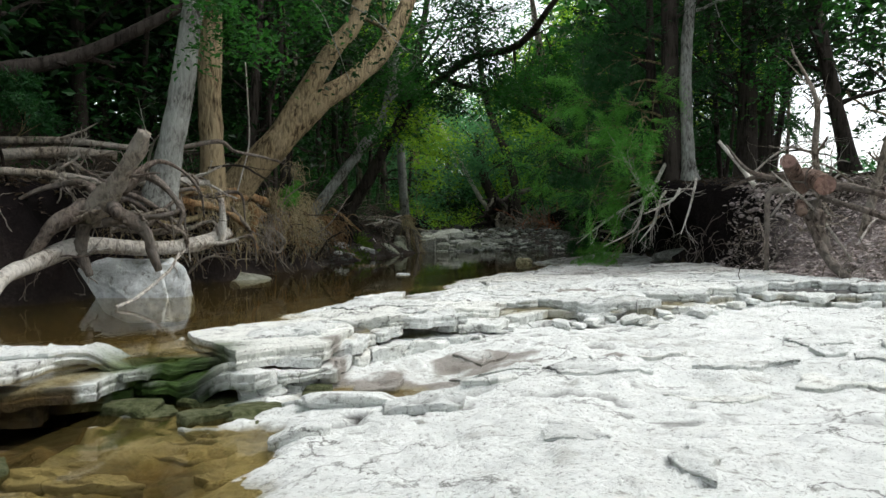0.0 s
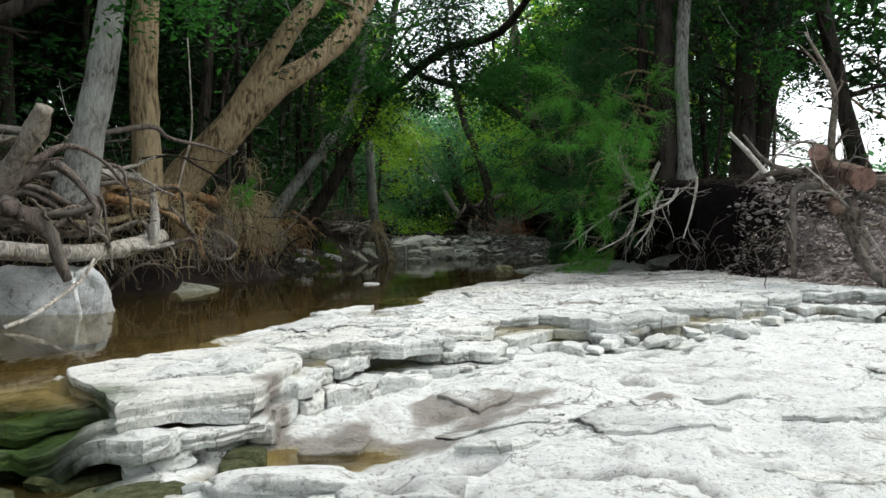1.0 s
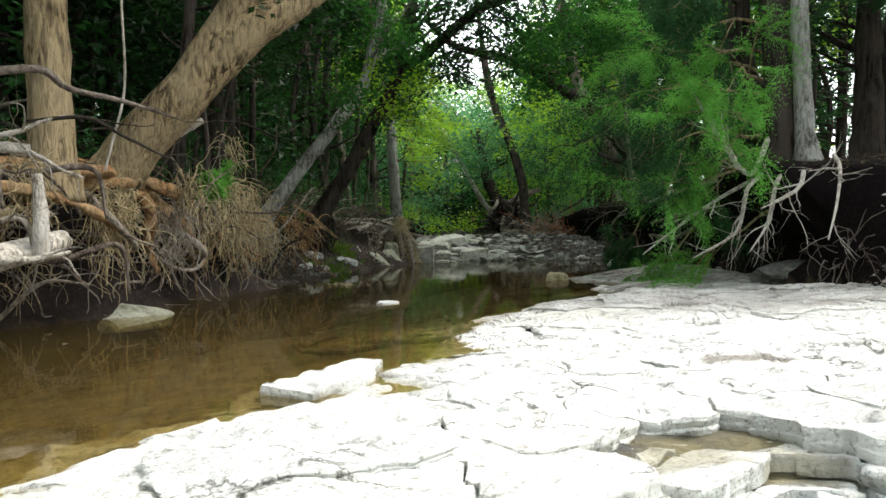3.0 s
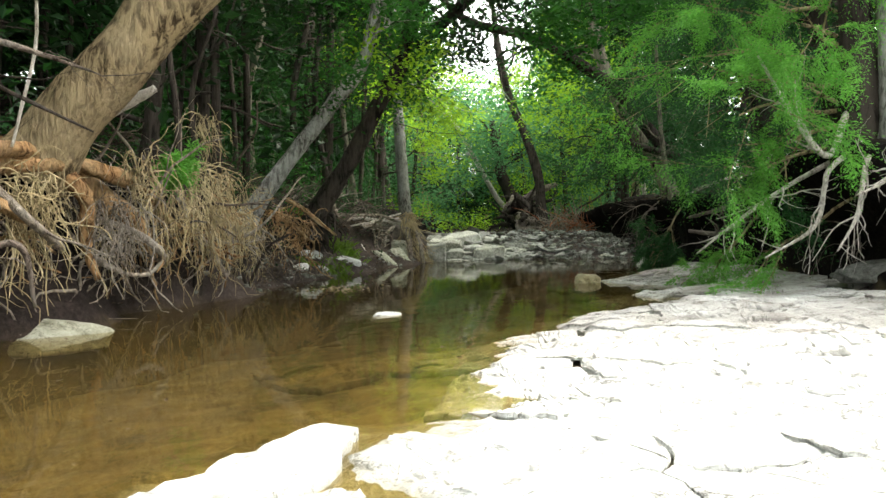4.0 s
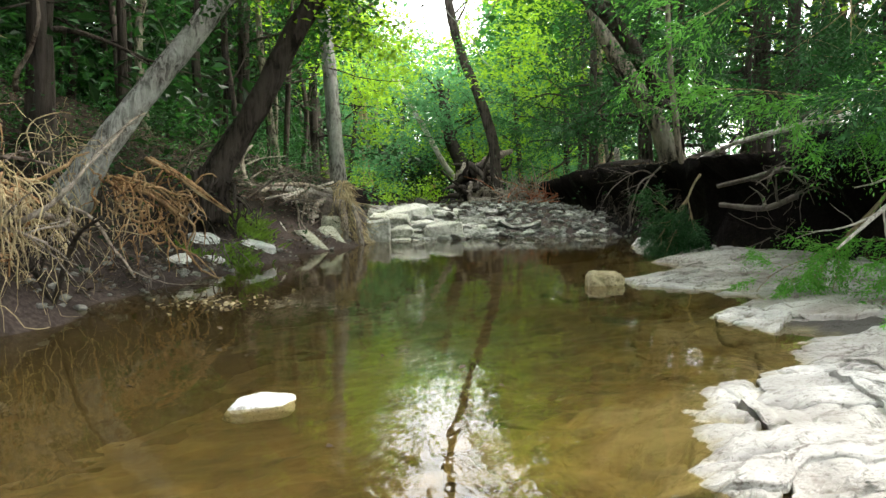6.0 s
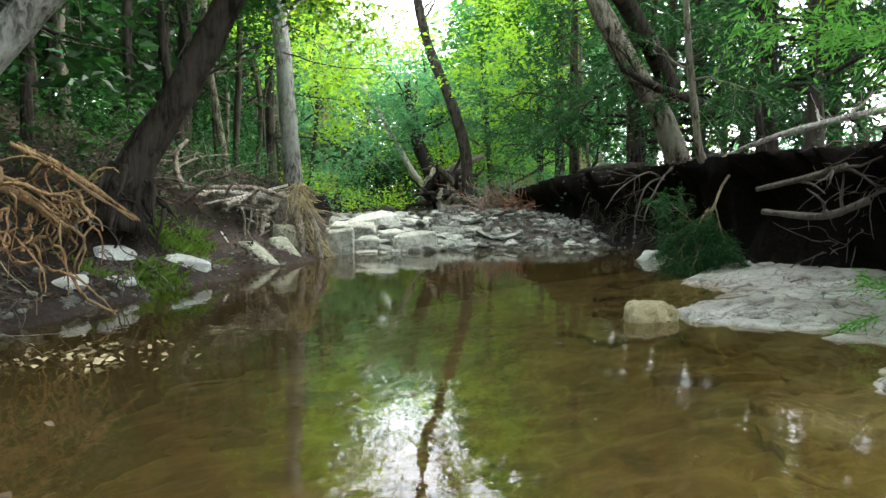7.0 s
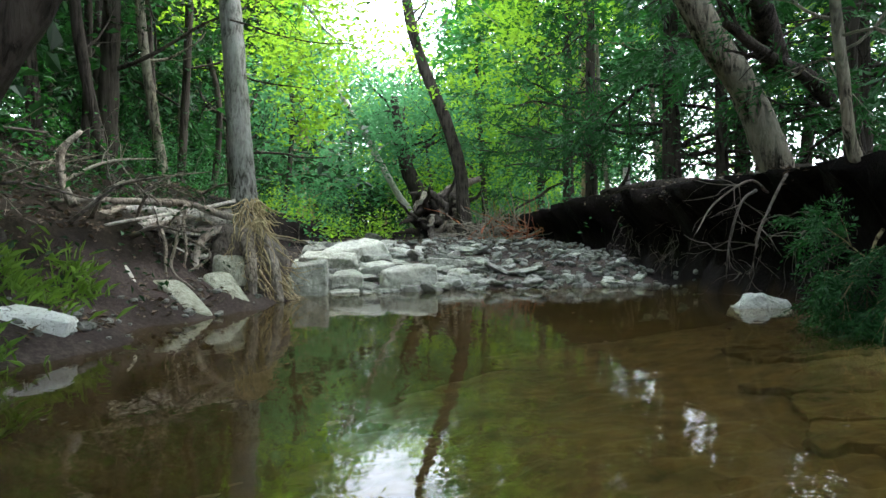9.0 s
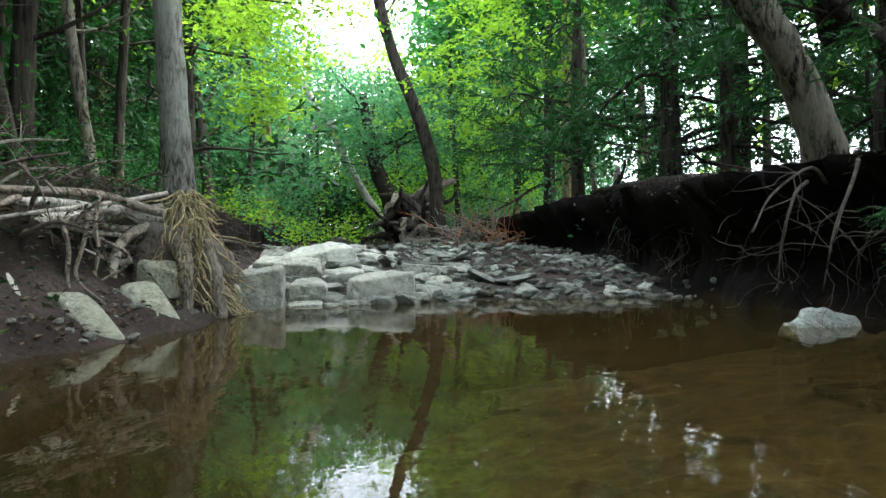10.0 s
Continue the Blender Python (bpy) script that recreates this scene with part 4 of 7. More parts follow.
for outline, z, thick in (
    ([(-1.9, 6.55), (-1.5, 7.2), (-0.9, 7.5), (-0.72, 6.6), (-0.82, 5.95), (-1.1, 5.8), (-1.36, 5.6), (-1.62, 6.1)], 0.06, 0.12),
    ([(-1.6, 6.5), (-0.8, 6.9), (-0.78, 5.95), (-1.0, 5.68), (-1.3, 5.66), (-1.45, 6.0)], -0.085, 0.07),
    ([(-1.5, 6.5), (-0.8, 6.9), (-0.9, 6.2), (-1.25, 6.0)], -0.16, 0.14),
    ([(-1.02, 9.25), (-0.86, 9.7), (-0.6, 10.05), (-0.47, 9.95), (-0.55, 9.5), (-0.76, 9.1)], 0.05, 0.14),
):
    plate(ragged(outline, 0.045, 0.5), lambda x, y, z=z: z - 0.6 * relief(x, y)[0], thick, 0.0, r, "plate", shelf)
for outline, z in (([(-2.15, 5.6), (-1.95, 6.0), (-1.6, 6.35), (-1.45, 6.1), (-1.75, 5.72), (-1.95, 5.42)], -0.02), ([(-2.1, 5.7), (-1.9, 6.05), (-1.6, 6.3), (-1.55, 6.15), (-1.8, 5.9), (-2.0, 5.6)], -0.1)):
    plate(ragged(outline, 0.04, 0.4), lambda x, y, z=z: z + 0 * x, 0.06, 0.0, r, "plate", shelf)
# leaves of rock left on the lower bed, most of them along its low step
for k in range(34):
    x = r.uniform(0.2, 4.6)
    y = 5.6 + 0.25 * (x - 1.4) + r.normal(0.1, 0.35) if k % 2 else r.uniform(3.0, 7.6)
    if y < float(FRONT(x)) - 0.4:
        leaf_of_rock(x, y, r.uniform(0.12, 0.5), r.uniform(0.08, 0.26), r.uniform(0.012, 0.03), lower_bed, r, shelf)
for x, y, sx, sy, rise in ((-0.75, 4.75, 0.2, 0.13, 0.05), (-0.2, 5.15, 0.3, 0.14, 0.04), (-0.45, 6.05, 0.22, 0.1, 0.05), (-0.85, 5.35, 0.25, 0.1, 0.03), (-0.95, 5.9, 0.18, 0.1, 0.05)):
    leaf_of_rock(x, y, sx, sy, rise, lower_bed, r, shelf)
for k in range(14):  # half-drowned leaves between the spill and the dry bed
    x = r.uniform(-1.7, -0.55)
    leaf_of_rock(x, r.uniform(4.9, 5.9), r.uniform(0.1, 0.24), r.uniform(0.06, 0.13), 0.05, lambda a, b, h=r.uniform(-0.33, -0.29): h + 0 * a, r, shelf)
for k in range(30):  # drowned slabs in the lower pool
    leaf_of_rock(r.uniform(-3.2, -0.7), r.uniform(3.0, 5.1), r.uniform(0.2, 0.55), r.uniform(0.1, 0.26), 0.05, lambda a, b, h=r.uniform(-0.42, -0.33): h + 0 * a, r, shelf)
# ---- trees ----
def leaves(places, normals, size, rng, shape=0.55):
    """Four-cornered leaves, folded a little along the rib."""
    n = len(places)
    a = rng.normal(0, 1, (n, 3))
    a -= normals * (a * normals).sum(1, keepdims=True)
    a /= np.linalg.norm(a, axis=1, keepdims=True) + 1e-9
    b = np.cross(normals, a)
    s = size * rng.uniform(0.6, 1.3, (n, 1))
    v = np.stack([places, places + a * s * 0.45 + b * s * shape * 0.5 + normals * s * 0.1, places + a * s - normals * s * 0.08, places + a * s * 0.45 - b * s * shape * 0.5 + normals * s * 0.1], 1)
    return v.reshape(-1, 3), np.arange(4 * n).reshape(-1, 4)


def leaf_cloud(tips, per, spread, size, rng, flat=0.45):
    tips = np.asarray(tips, float)
    c = np.repeat(tips, per, 0)
    off = rng.normal(0, 1, (len(c), 3)) * (spread, spread, spread * flat)
    # each spray hangs a little at its rim
    off[:, 2] -= 0.25 * (off[:, 0] ** 2 + off[:, 1] ** 2) / max(spread, 1e-3)
    nrm = rng.normal(0, 0.45, (len(c), 3)) + (0, 0, 1)
    nrm /= np.linalg.norm(nrm, axis=1, keepdims=True)
    return leaves(c + off, nrm, size, rng)


def plumes(tips, ways, per, length, size, rng, droop=0.5):
    """Feathery conifer sprays: thin blades set along drooping twigs."""
    tips, ways = np.repeat(np.asarray(tips, float), per, 0), np.repeat(np.asarray(ways, float), per, 0)
    w = ways + rng.normal(0, 0.45, ways.shape)
    w[:, 2] -= droop * 0.3
    w /= np.linalg.norm(w, axis=1, keepdims=True) + 1e-9
    n, blades = len(tips), 9
    ell = length * rng.uniform(0.5, 1.2, n)
    at = np.linspace(0.1, 1.0, blades)
    base = tips[:, None] + w[:, None] * (ell[:, None] * at)[..., None]
    base[..., 2] -= droop * (ell[:, None] * at**2) * 0.5
    side = np.cross(w, rng.normal(0, 1, (n, 3)) * 0.35 + (0, 0, 1))
    side /= np.linalg.norm(side, axis=1, keepdims=True) + 1e-9
    sign = np.where(np.arange(blades) % 2, 1, -1)[None, :, None]
    d = 0.75 * w[:, None] + sign * side[:, None] * 0.7 + rng.normal(0, 0.25, base.shape)
    d[..., 2] -= 0.2 * droop
    d /= np.linalg.norm(d, axis=2, keepdims=True)
    s = size * rng.uniform(0.6, 1.2, base.shape[:2])[..., None] * (1.1 - 0.5 * at)[None, :, None]
    across = np.cross(d, rng.normal(0, 1, base.shape))
    across /= np.linalg.norm(across, axis=2, keepdims=True) + 1e-9
    v = np.stack([base, base + d * s * 0.5 + across * s * 0.13, base + d * s, base + d * s * 0.5 - across * s * 0.13], 2)
    v = v.reshape(-1, 3)
    return v, np.arange(len(v)).reshape(-1, 4)


def branch_out(shape, start, way, length, radius, depth, rng, tips, ways, pull=(0, 0, 0.05), kids=4, bend=0.16, spread=0.65, twigs=None):
    line = wander(start, way, length, 7, bend, rng, pull)
    rad = np.linspace(radius, radius * 0.35, len(line))
    shape.add(*tube(line, rad, 4 if depth else 3, 0.1, int(rng.integers(99)), False))
    step = np.diff(line, axis=0) / (length / 7)
    if depth == 0:
        tips.extend(line[2:])
        ways.extend(np.vstack([step[2:], step[-1:]]))
        return
    for k in range(kids):
        at = 0.3 + 0.7 * (k + rng.random()) / kids
        i = int(at * (len(line) - 1))
        w = step[min(i, 6)] + rng.normal(0, spread, 3)
        own = shape
        if twigs is not None:
            own = Shape()
            twigs.append(own)
        branch_out(own, line[i], w, length * rng.uniform(0.45, 0.7), rad[i] * 0.55, depth - 1, rng, tips, ways, pull, kids, bend, spread)
    tips.extend(line[-2:])
    ways.extend(step[-2:])


def tree(points, radii, bark, leaf, seed, label, limbs=7, limb_len=3.0, per=20, spread=0.3, size=0.11, start=0.45, depth=1, name="tree", sides=14, kids=4, flare=0.5, outward=None, conifer=False, one_limb_mesh=False, steep=(0.1, 0.7)):
    """A tree from the line of its trunk. start: share of the trunk where limbs begin."""
    rng = np.random.default_rng(seed)
    line = spline(np.column_stack([points, radii]), 44)
    p, r = line[:, :3], line[:, 3].copy()
    d = np.linalg.norm(p - p[0], axis=1)
    r *= 1 + flare * np.exp(-d / (1.8 * radii[0] + 0.02))
    root = empty(name, tuple(p[0]))
    inv = -p[0]
    v, f = tube(p + inv, r, sides, 0.1, seed, True)
    part("trunk", mesh_np("trunk", v, f, bark), root)
    tips, ways = [], []
    every = Shape()
    for k in range(limbs):
        share = np.clip(start + (1 - start) * (k + rng.random()) / limbs, 0, 0.999)
        i = int(share * 43)
        a = rng.uniform(0, 2 * np.pi) if outward is None else rng.normal(outward, 0.9)
        w = np.array([np.cos(a), np.sin(a), rng.uniform(*steep)])
        sh = every if one_limb_mesh else Shape()
        ell = limb_len * rng.uniform(0.7, 1.2) * ((1.15 - 0.8 * share) if conifer else 1)
        branch_out(sh, p[i] + inv, w, ell, r[i] * 0.3 + 0.006, depth, rng, tips, ways, (0, 0, -0.03) if conifer else (0, 0, 0.05), kids)
        if not one_limb_mesh:
            part("limb", sh.mesh("limb", bark), root)
    if one_limb_mesh and limbs:
        part("limbs", every.mesh("limbs", bark), root)
    # the crowns leave a gap of sky along the creek
    here = [np.abs(p[0][:2]).max() < 0.5 or not open_sky(*(t + p[0])) for t in tips]
    tips, ways = [t for t, k in zip(tips, here) if k], [w for w, k in zip(ways, here) if k]
    if tips and leaf is not None:
        v, f = plumes(tips, ways, per, spread, size, rng) if conifer else leaf_cloud(tips, per, spread, size, rng)
        part("crown", mesh_np("crown", v, f, leaf, False), root)
    return tagged(root, label, "tree")


def gz(x, y):
    return float(ground_height(np.array([float(x)]), np.array([float(y)]))[0][0])


# left bank, from the ledge upstream
tree([(-3.66, 10.4, 1.1), (-3.54, 10.4, 1.6), (-3.35, 10.4, 2.45), (-3.24, 10.5, 3.4), (-3.0, 11.0, 6), (-2.9, 11.2, 9)], [0.17, 0.16, 0.15, 0.14, 0.1, 0.05], BARK_GREY, LEAF_SHADE, 1, "grey lichen-spotted tree on the eroded bank", 9, 2.4, start=0.64, outward=0.0)
tree([(-3.42, 11.9, 1.1), (-3.42, 11.9, 1.8), (-3.45, 11.9, 3), (-3.43, 12.0, 4.5), (-3.6, 12.2, 9)], [0.18, 0.17, 0.165, 0.15, 0.07], BARK_BROWN, LEAF_SHADE, 2, "brown tree with peeling orange bark", 8, 2.6, start=0.74)
leaner = tree([(-3.6, 13.3, 1.3), (-3.25, 13.3, 1.75), (-2.74, 13.3, 2.3), (-2.16, 13.4, 2.9), (-1.5, 13.6, 3.4), (-0.9, 14.0, 4.2), (-0.3, 14.6, 6), (0.1, 15, 8.5)], [0.28, 0.25, 0.235, 0.2, 0.165, 0.15, 0.11, 0.05], BARK_BROWN, LEAF_SHADE, 3, "stout brown forked tree leaning over the creek", 8, 3.0, start=0.68, flare=0.15)
fork = spline([(-2.75, 13.3, 2.35, 0.2), (-2.33, 13.4, 3.07, 0.18), (-1.85, 13.4, 3.83, 0.16), (-1.42, 13.5, 4.5, 0.14), (-0.8, 13.8, 7, 0.07)], 30)
part("fork", mesh_np("fork", *tube(fork[:, :3] - np.array(leaner.location), fork[:, 3], 14, 0.1, 4), BARK_BROWN), leaner)
tree([(-3.25, 18.2, 0.9), (-2.95, 18.2, 1.35), (-2.46, 18.3, 2.02), (-1.9, 18.5, 2.8), (-1.37, 18.7, 3.75), (-0.8, 19, 7)], [0.14, 0.125, 0.12, 0.11, 0.1, 0.04], BARK_GREY, LEAF_MID, 5, "thin grey tree leaning out from the bank", 8, 2.2, start=0.8)
tree([(-2.9, 21.6, 0.7), (-2.62, 21.6, 1.4), (-2.1, 21.6, 2.2), (-1.6, 21.7, 3.2), (-1.0, 21.8, 4.4), (-0.3, 22.2, 8)], [0.26, 0.2, 0.17, 0.155, 0.15, 0.06], BARK_DARK, LEAF_MID, 6, "dark crooked tree leaning from the bank", 9, 3.0, start=0.8)
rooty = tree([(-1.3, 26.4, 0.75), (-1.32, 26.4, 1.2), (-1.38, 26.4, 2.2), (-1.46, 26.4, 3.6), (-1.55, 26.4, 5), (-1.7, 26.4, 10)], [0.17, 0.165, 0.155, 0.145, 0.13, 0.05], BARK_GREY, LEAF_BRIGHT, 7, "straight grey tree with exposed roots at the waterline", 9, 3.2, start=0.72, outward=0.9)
tree([(-3.85, 29, 1.6), (-3.75, 29, 3.6), (-3.65, 29, 6), (-3.6, 29, 10)], [0.17, 0.15, 0.13, 0.06], BARK_DARK, LEAF_SHADE, 8, "dark straight tree on the hillside", 8, 2.6, start=0.3)
# right bank
tree([(4.72, 15.95, 1.7), (4.68, 15.95, 2.4), (4.6, 15.95, 3.8), (4.6, 16, 6), (4.7, 16, 10)], [0.2, 0.19, 0.175, 0.14, 0.07], BARK_DARK, LEAF_SHADE, 11, "dark straight tree at the edge of the bank", 9, 2.6, start=0.6)
tree([(4.9, 15.6, 1.7), (4.87, 15.65, 2.4), (4.84, 15.7, 4), (5.0, 15.8, 6), (5.2, 15.9, 9)], [0.135, 0.12, 0.115, 0.1, 0.05], BARK_GREY, LEAF_MID, 12, "slender grey tree beside a darker trunk", 7, 2.2, start=0.66)
tree([(6.7, 17.3, 1.7), (6.8, 17.4, 4), (7.0, 17.8, 8)], [0.22, 0.19, 0.1], BARK_DARK, LEAF_SHADE, 13, "dark tree on the bank with light behind it", 9, 2.5, start=0.35)
tree([(7.3, 17.9, 1.6), (7.5, 17.9, 4), (7.9, 18, 8)], [0.16, 0.14, 0.08], BARK_DARK, LEAF_SHADE, 16, "dark leaning tree on the bank", 8, 2.5, start=0.35)
tree([(5.2, 24.8, 1.3), (5.08, 24.8, 1.78), (4.76, 24.8, 2.5), (4.24, 24.8, 3.3), (3.5, 24.9, 5), (2.8, 25, 9)], [0.22, 0.2, 0.185, 0.175, 0.15, 0.06], BARK_MID, LEAF_MID, 14, "thick rough-barked tree leaning over the creek", 9, 3.2, start=0.78, flare=0.25)
tree([(4.62, 22.5, 1.2), (4.42, 22.5, 1.5), (4.32, 22.5, 2.2), (4.22, 22.5, 3.2), (4.1, 22.5, 6)], [0.075, 0.055, 0.05, 0.045, 0.02], BARK_MID, CEDAR, 17, "slender cedar rooted in the bank's edge", 10, 1.6, 3, 0.3, 0.1, 0.5, name="cedar_tree", conifer=True)
for n, (x, y, h, r) in enumerate([(7.0, 31.5, 9, 0.2), (7.6, 30.5, 8, 0.14), (6.6, 35.5, 9, 0.17), (8.4, 27.5, 9, 0.15), (7.4, 40, 10, 0.2), (9.5, 33, 10, 0.2)]):
    z = gz(x, y)
    tree([(x, y, z - 0.2), (x, y, z + h * 0.4), (x + 0.1, y, z + h)], [r, r * 0.75, 0.03], BARK_DARK, CEDAR, 60 + n, "dark cedar with dead lower boughs on the bank", 24, 2.9, 2, 0.46, 0.22, 0.13, name="cedar_tree", conifer=True, sides=9, kids=3, steep=(-0.1, 0.35))
# the far bend
tree([(4.3, 42, 0.7), (4.18, 42, 1.9), (4.05, 42, 3.4), (3.52, 42, 5.2), (2.75, 42, 7.1), (2.25, 42, 9.2), (1.8, 42, 13)], [0.27, 0.24, 0.23, 0.21, 0.19, 0.17, 0.07], BARK_DARK, LEAF_BRIGHT, 21, "dark curving tree at the bend of the creek", 7, 2.6, 16, 0.35, 0.15, 0.7, outward=0.0)
tree([(3.3, 50, 1.2), (2.95, 50, 2.3), (2.4, 50, 3.1), (0.9, 50, 5.9), (-0.35, 50, 8.2), (-0.8, 50, 9.8)], [0.17, 0.16, 0.15, 0.13, 0.1, 0.05], DRIFT, None, 22, "pale leaning snag across the bend", 4, 2.5, start=0.5)
tree([(3.6, 48, 0.9), (3.34, 48, 2.6), (2.7, 48, 4.1), (2.2, 48, 7)], [0.4, 0.36, 0.3, 0.15], BARK_DARK, LEAF_COOL, 23, "thick dark trunk at the bend", 8, 3.5, 30, 0.45, 0.2, 0.6)

# woodland: a few trees, copied with their own turn and size
KINDS = []
for n in range(6):
    h = 10 + n * 0.5
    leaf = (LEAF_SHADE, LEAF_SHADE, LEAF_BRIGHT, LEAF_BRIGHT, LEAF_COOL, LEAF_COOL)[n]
    lx = rng.normal(0, 0.5)
    KINDS.append(tree([(0, 0, -0.2), (lx * 0.5, 0.1, h * 0.4), (lx, 0.2, h)], [0.17, 0.13, 0.04], (BARK_DARK, BARK_BROWN, BARK_DARK)[n % 3], leaf, 500 + n, "woodland tree with a leafy crown", 12, 2.9, 7, 0.42, 0.27, 0.16, name="forest_tree", sides=8, kids=4))
for n in range(3):
    KINDS.append(tree([(0, 0, -0.2), (0.1, 0, 4), (0, 0.1, 9)], [0.15, 0.11, 0.02], BARK_DARK, CEDAR, 520 + n, "woodland cedar with dark foliage", 20, 2.6, 2, 0.5, 0.26, 0.12, name="cedar_tree", sides=8, kids=3, conifer=True, steep=(-0.1, 0.35)))
rng = np.random.default_rng(11)
spots = [(-3.85, 29), (6.7, 17.3), (7.3, 17.9), (7.0, 31.5), (7.6, 30.5), (6.6, 35.5), (8.4, 27.5), (7.4, 40), (9.5, 33)]
taken = len(spots)
tries = 0
while len(spots) < taken + 84 and tries < 4000:
    tries += 1
    y = rng.uniform(7, 74)
    side = rng.random() < 0.58
    x = LEFT(y) - 1.6 - 15 * rng.random() ** 1.4 if side else RIGHT(y) + 1.6 + 13 * rng.random() ** 1.2
    if not side and (y < 15.5 or x - 0.55 * y > 2 and rng.random() < 0.7):
        continue
    if all((x - a) ** 2 + (y - b) ** 2 > 2.6 for a, b in spots):
        spots.append((x, y))
spots = spots[taken:] + [(0.5, 66), (3, 72), (-2, 62), (6, 66), (1.5, 80), (-4, 76), (8, 78), (5.5, 60), (-1.4, 50), (7, 52), (4.5, 84), (-1, 88), (10, 70), (-7, 70)]
used = [False] * 9
for n, (x, y) in enumerate(spots):
    far = y > 40
    if x > 0 and y < 44 and rng.random() < 0.6:
        k = 6 + int(rng.integers(3))
    elif far:
        k = int(rng.choice([2, 3, 4, 5, 5]))
    elif x < -4.5 and rng.random() < 0.4:
        k = 6 + int(rng.integers(3))
    elif y > 24:
        k = int(rng.choice([0, 1, 0, 1, 6, 2] if x < -3 else [0, 1, 2, 3, 2, 4]))
    else:
        k = int(rng.choice([0, 1, 0, 6]))
    s = rng.uniform(0.75, 1.1) * (1.25 if far else 1)
    if y > 30 and -0.07 < (x - 0.3) / (y - 14) < 0.17:  # the canopy opens over the creek
        s = min(s, 0.225 * (y - 14) / 12.5)
    m = pose(x, y, gz(x, y), rng.normal(0, 6), rng.normal(0, 6), rng.uniform(0, 360))
    if used[k]:
        ob = copy_thing(KINDS[k], m)
    else:
        ob, used[k] = KINDS[k], True
        ob.matrix_basis = m
    ob.scale = (s, s, s)


# slender trunks standing in the shade of the hillside and on the flat bank
rng = np.random.default_rng(87)
for n in range(46):
    left = n < 34
    y = rng.uniform(17, 44) if left else rng.uniform(22, 40)
    x = LEFT(y) - 1.7 - 6.5 * rng.random() if left else RIGHT(y) + 1.2 + 5 * rng.random()
    z, h, w = gz(x, y), rng.uniform(6, 9.5), rng.uniform(0.045, 0.11)
    tree([(x, y, z - 0.2), (x + rng.normal(0, 0.2), y, z + h * 0.35), (x + rng.normal(0, 0.4), y, z + h * 0.7), (x + rng.normal(0, 0.6), y, z + h)], [w, w * 0.9, w * 0.7, 0.02], (BARK_DARK, BARK_DARK, BARK_MID, BARK_DARK)[n % 4], None, 900 + n, "slender bare trunk standing in the shade of the woods", 7, 1.3, start=0.2, depth=1, name="forest_tree", sides=7, kids=2, steep=(-0.2, 0.5))


# ---- undergrowth and far woods ----
def stuff(name, v, f, mat, label, category, flat=True):
    return tagged(new(name, mesh_np(name, v, f, mat, not flat)), label, category, kind="stuff")


def on_ground(x, y):
    z, lean = ground_height(np.asarray(x, float), np.asarray(y, float))
    return z


rng = np.random.default_rng(21)


def shrubs(name, xs, ys, heights, per, spread, size, mat, label):
    zs = on_ground(xs, ys)
    tips = []
    for x, y, z, h in zip(xs, ys, zs, heights):
        m = max(2, int(h * 4))
        tips.append(np.column_stack([x + rng.normal(0, 0.35, m), y + rng.normal(0, 0.35, m), z + rng.uniform(0.1, h, m)]))
    tips = np.concatenate(tips)
    v, f = leaf_cloud(tips[~open_sky(*tips.T)], per, spread, size, rng, 0.7)
    return stuff(name, v, f, mat, label, "undergrowth")


n = 90
ys = rng.uniform(17, 40, n)
shrubs("undergrowth", LEFT(ys) - rng.uniform(2.2, 10, n), ys, rng.uniform(0.3, 1.3, n), 18, 0.25, 0.1, CEDAR, "dark evergreen undergrowth on the hillside")
n = 120
ys = rng.uniform(17, 44, n)
shrubs("undergrowth", LEFT(ys) - rng.uniform(2.0, 9, n), ys, rng.uniform(0.4, 1.5, n), 20, 0.22, 0.09, LEAF_MID, "low leafy undergrowth on the wooded hillside")
n = 60
ys = rng.uniform(8, 17, n)
shrubs("undergrowth", LEFT(ys) - rng.uniform(1.6, 8, n), ys, rng.uniform(0.3, 1.2, n), 22, 0.2, 0.08, CEDAR, "dark shaded undergrowth behind the bank")
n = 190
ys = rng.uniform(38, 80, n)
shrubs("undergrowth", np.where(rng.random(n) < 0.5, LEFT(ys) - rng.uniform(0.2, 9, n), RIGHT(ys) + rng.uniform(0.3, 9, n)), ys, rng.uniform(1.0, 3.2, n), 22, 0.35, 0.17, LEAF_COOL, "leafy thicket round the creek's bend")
n = 40
ys = rng.uniform(40, 58, n)
shrubs("undergrowth", rng.uniform(-3, 2.4, n), ys, rng.uniform(0.5, 1.3, n), 24, 0.3, 0.14, LEAF_BRIGHT, "bright low growth at the creek's bend")
n = 50
ys = rng.uniform(16, 42, n)
shrubs("undergrowth", RIGHT(ys) + rng.uniform(2.0, 10, n), ys, rng.uniform(0.2, 0.8, n), 20, 0.2, 0.09, LEAF_MID, "low growth on the flat bank")
n = 110
ys = rng.uniform(18, 36, n)
shrubs("undergrowth", LEFT(ys) - rng.uniform(1.3, 6, n), ys, rng.uniform(0.2, 0.7, n), 12, 0.18, 0.08, CEDAR, "sparse dark undergrowth on the hillside above the bank")
# the thicket in the clearing by the cut logs
n = 26
ys = rng.uniform(10.5, 17, n)
shrubs("undergrowth", 7.2 + rng.uniform(0, 6, n), ys, rng.uniform(0.5, 2.6, n), 16, 0.3, 0.08, LEAF_MID, "thin leafy bushes in the open behind the bank")


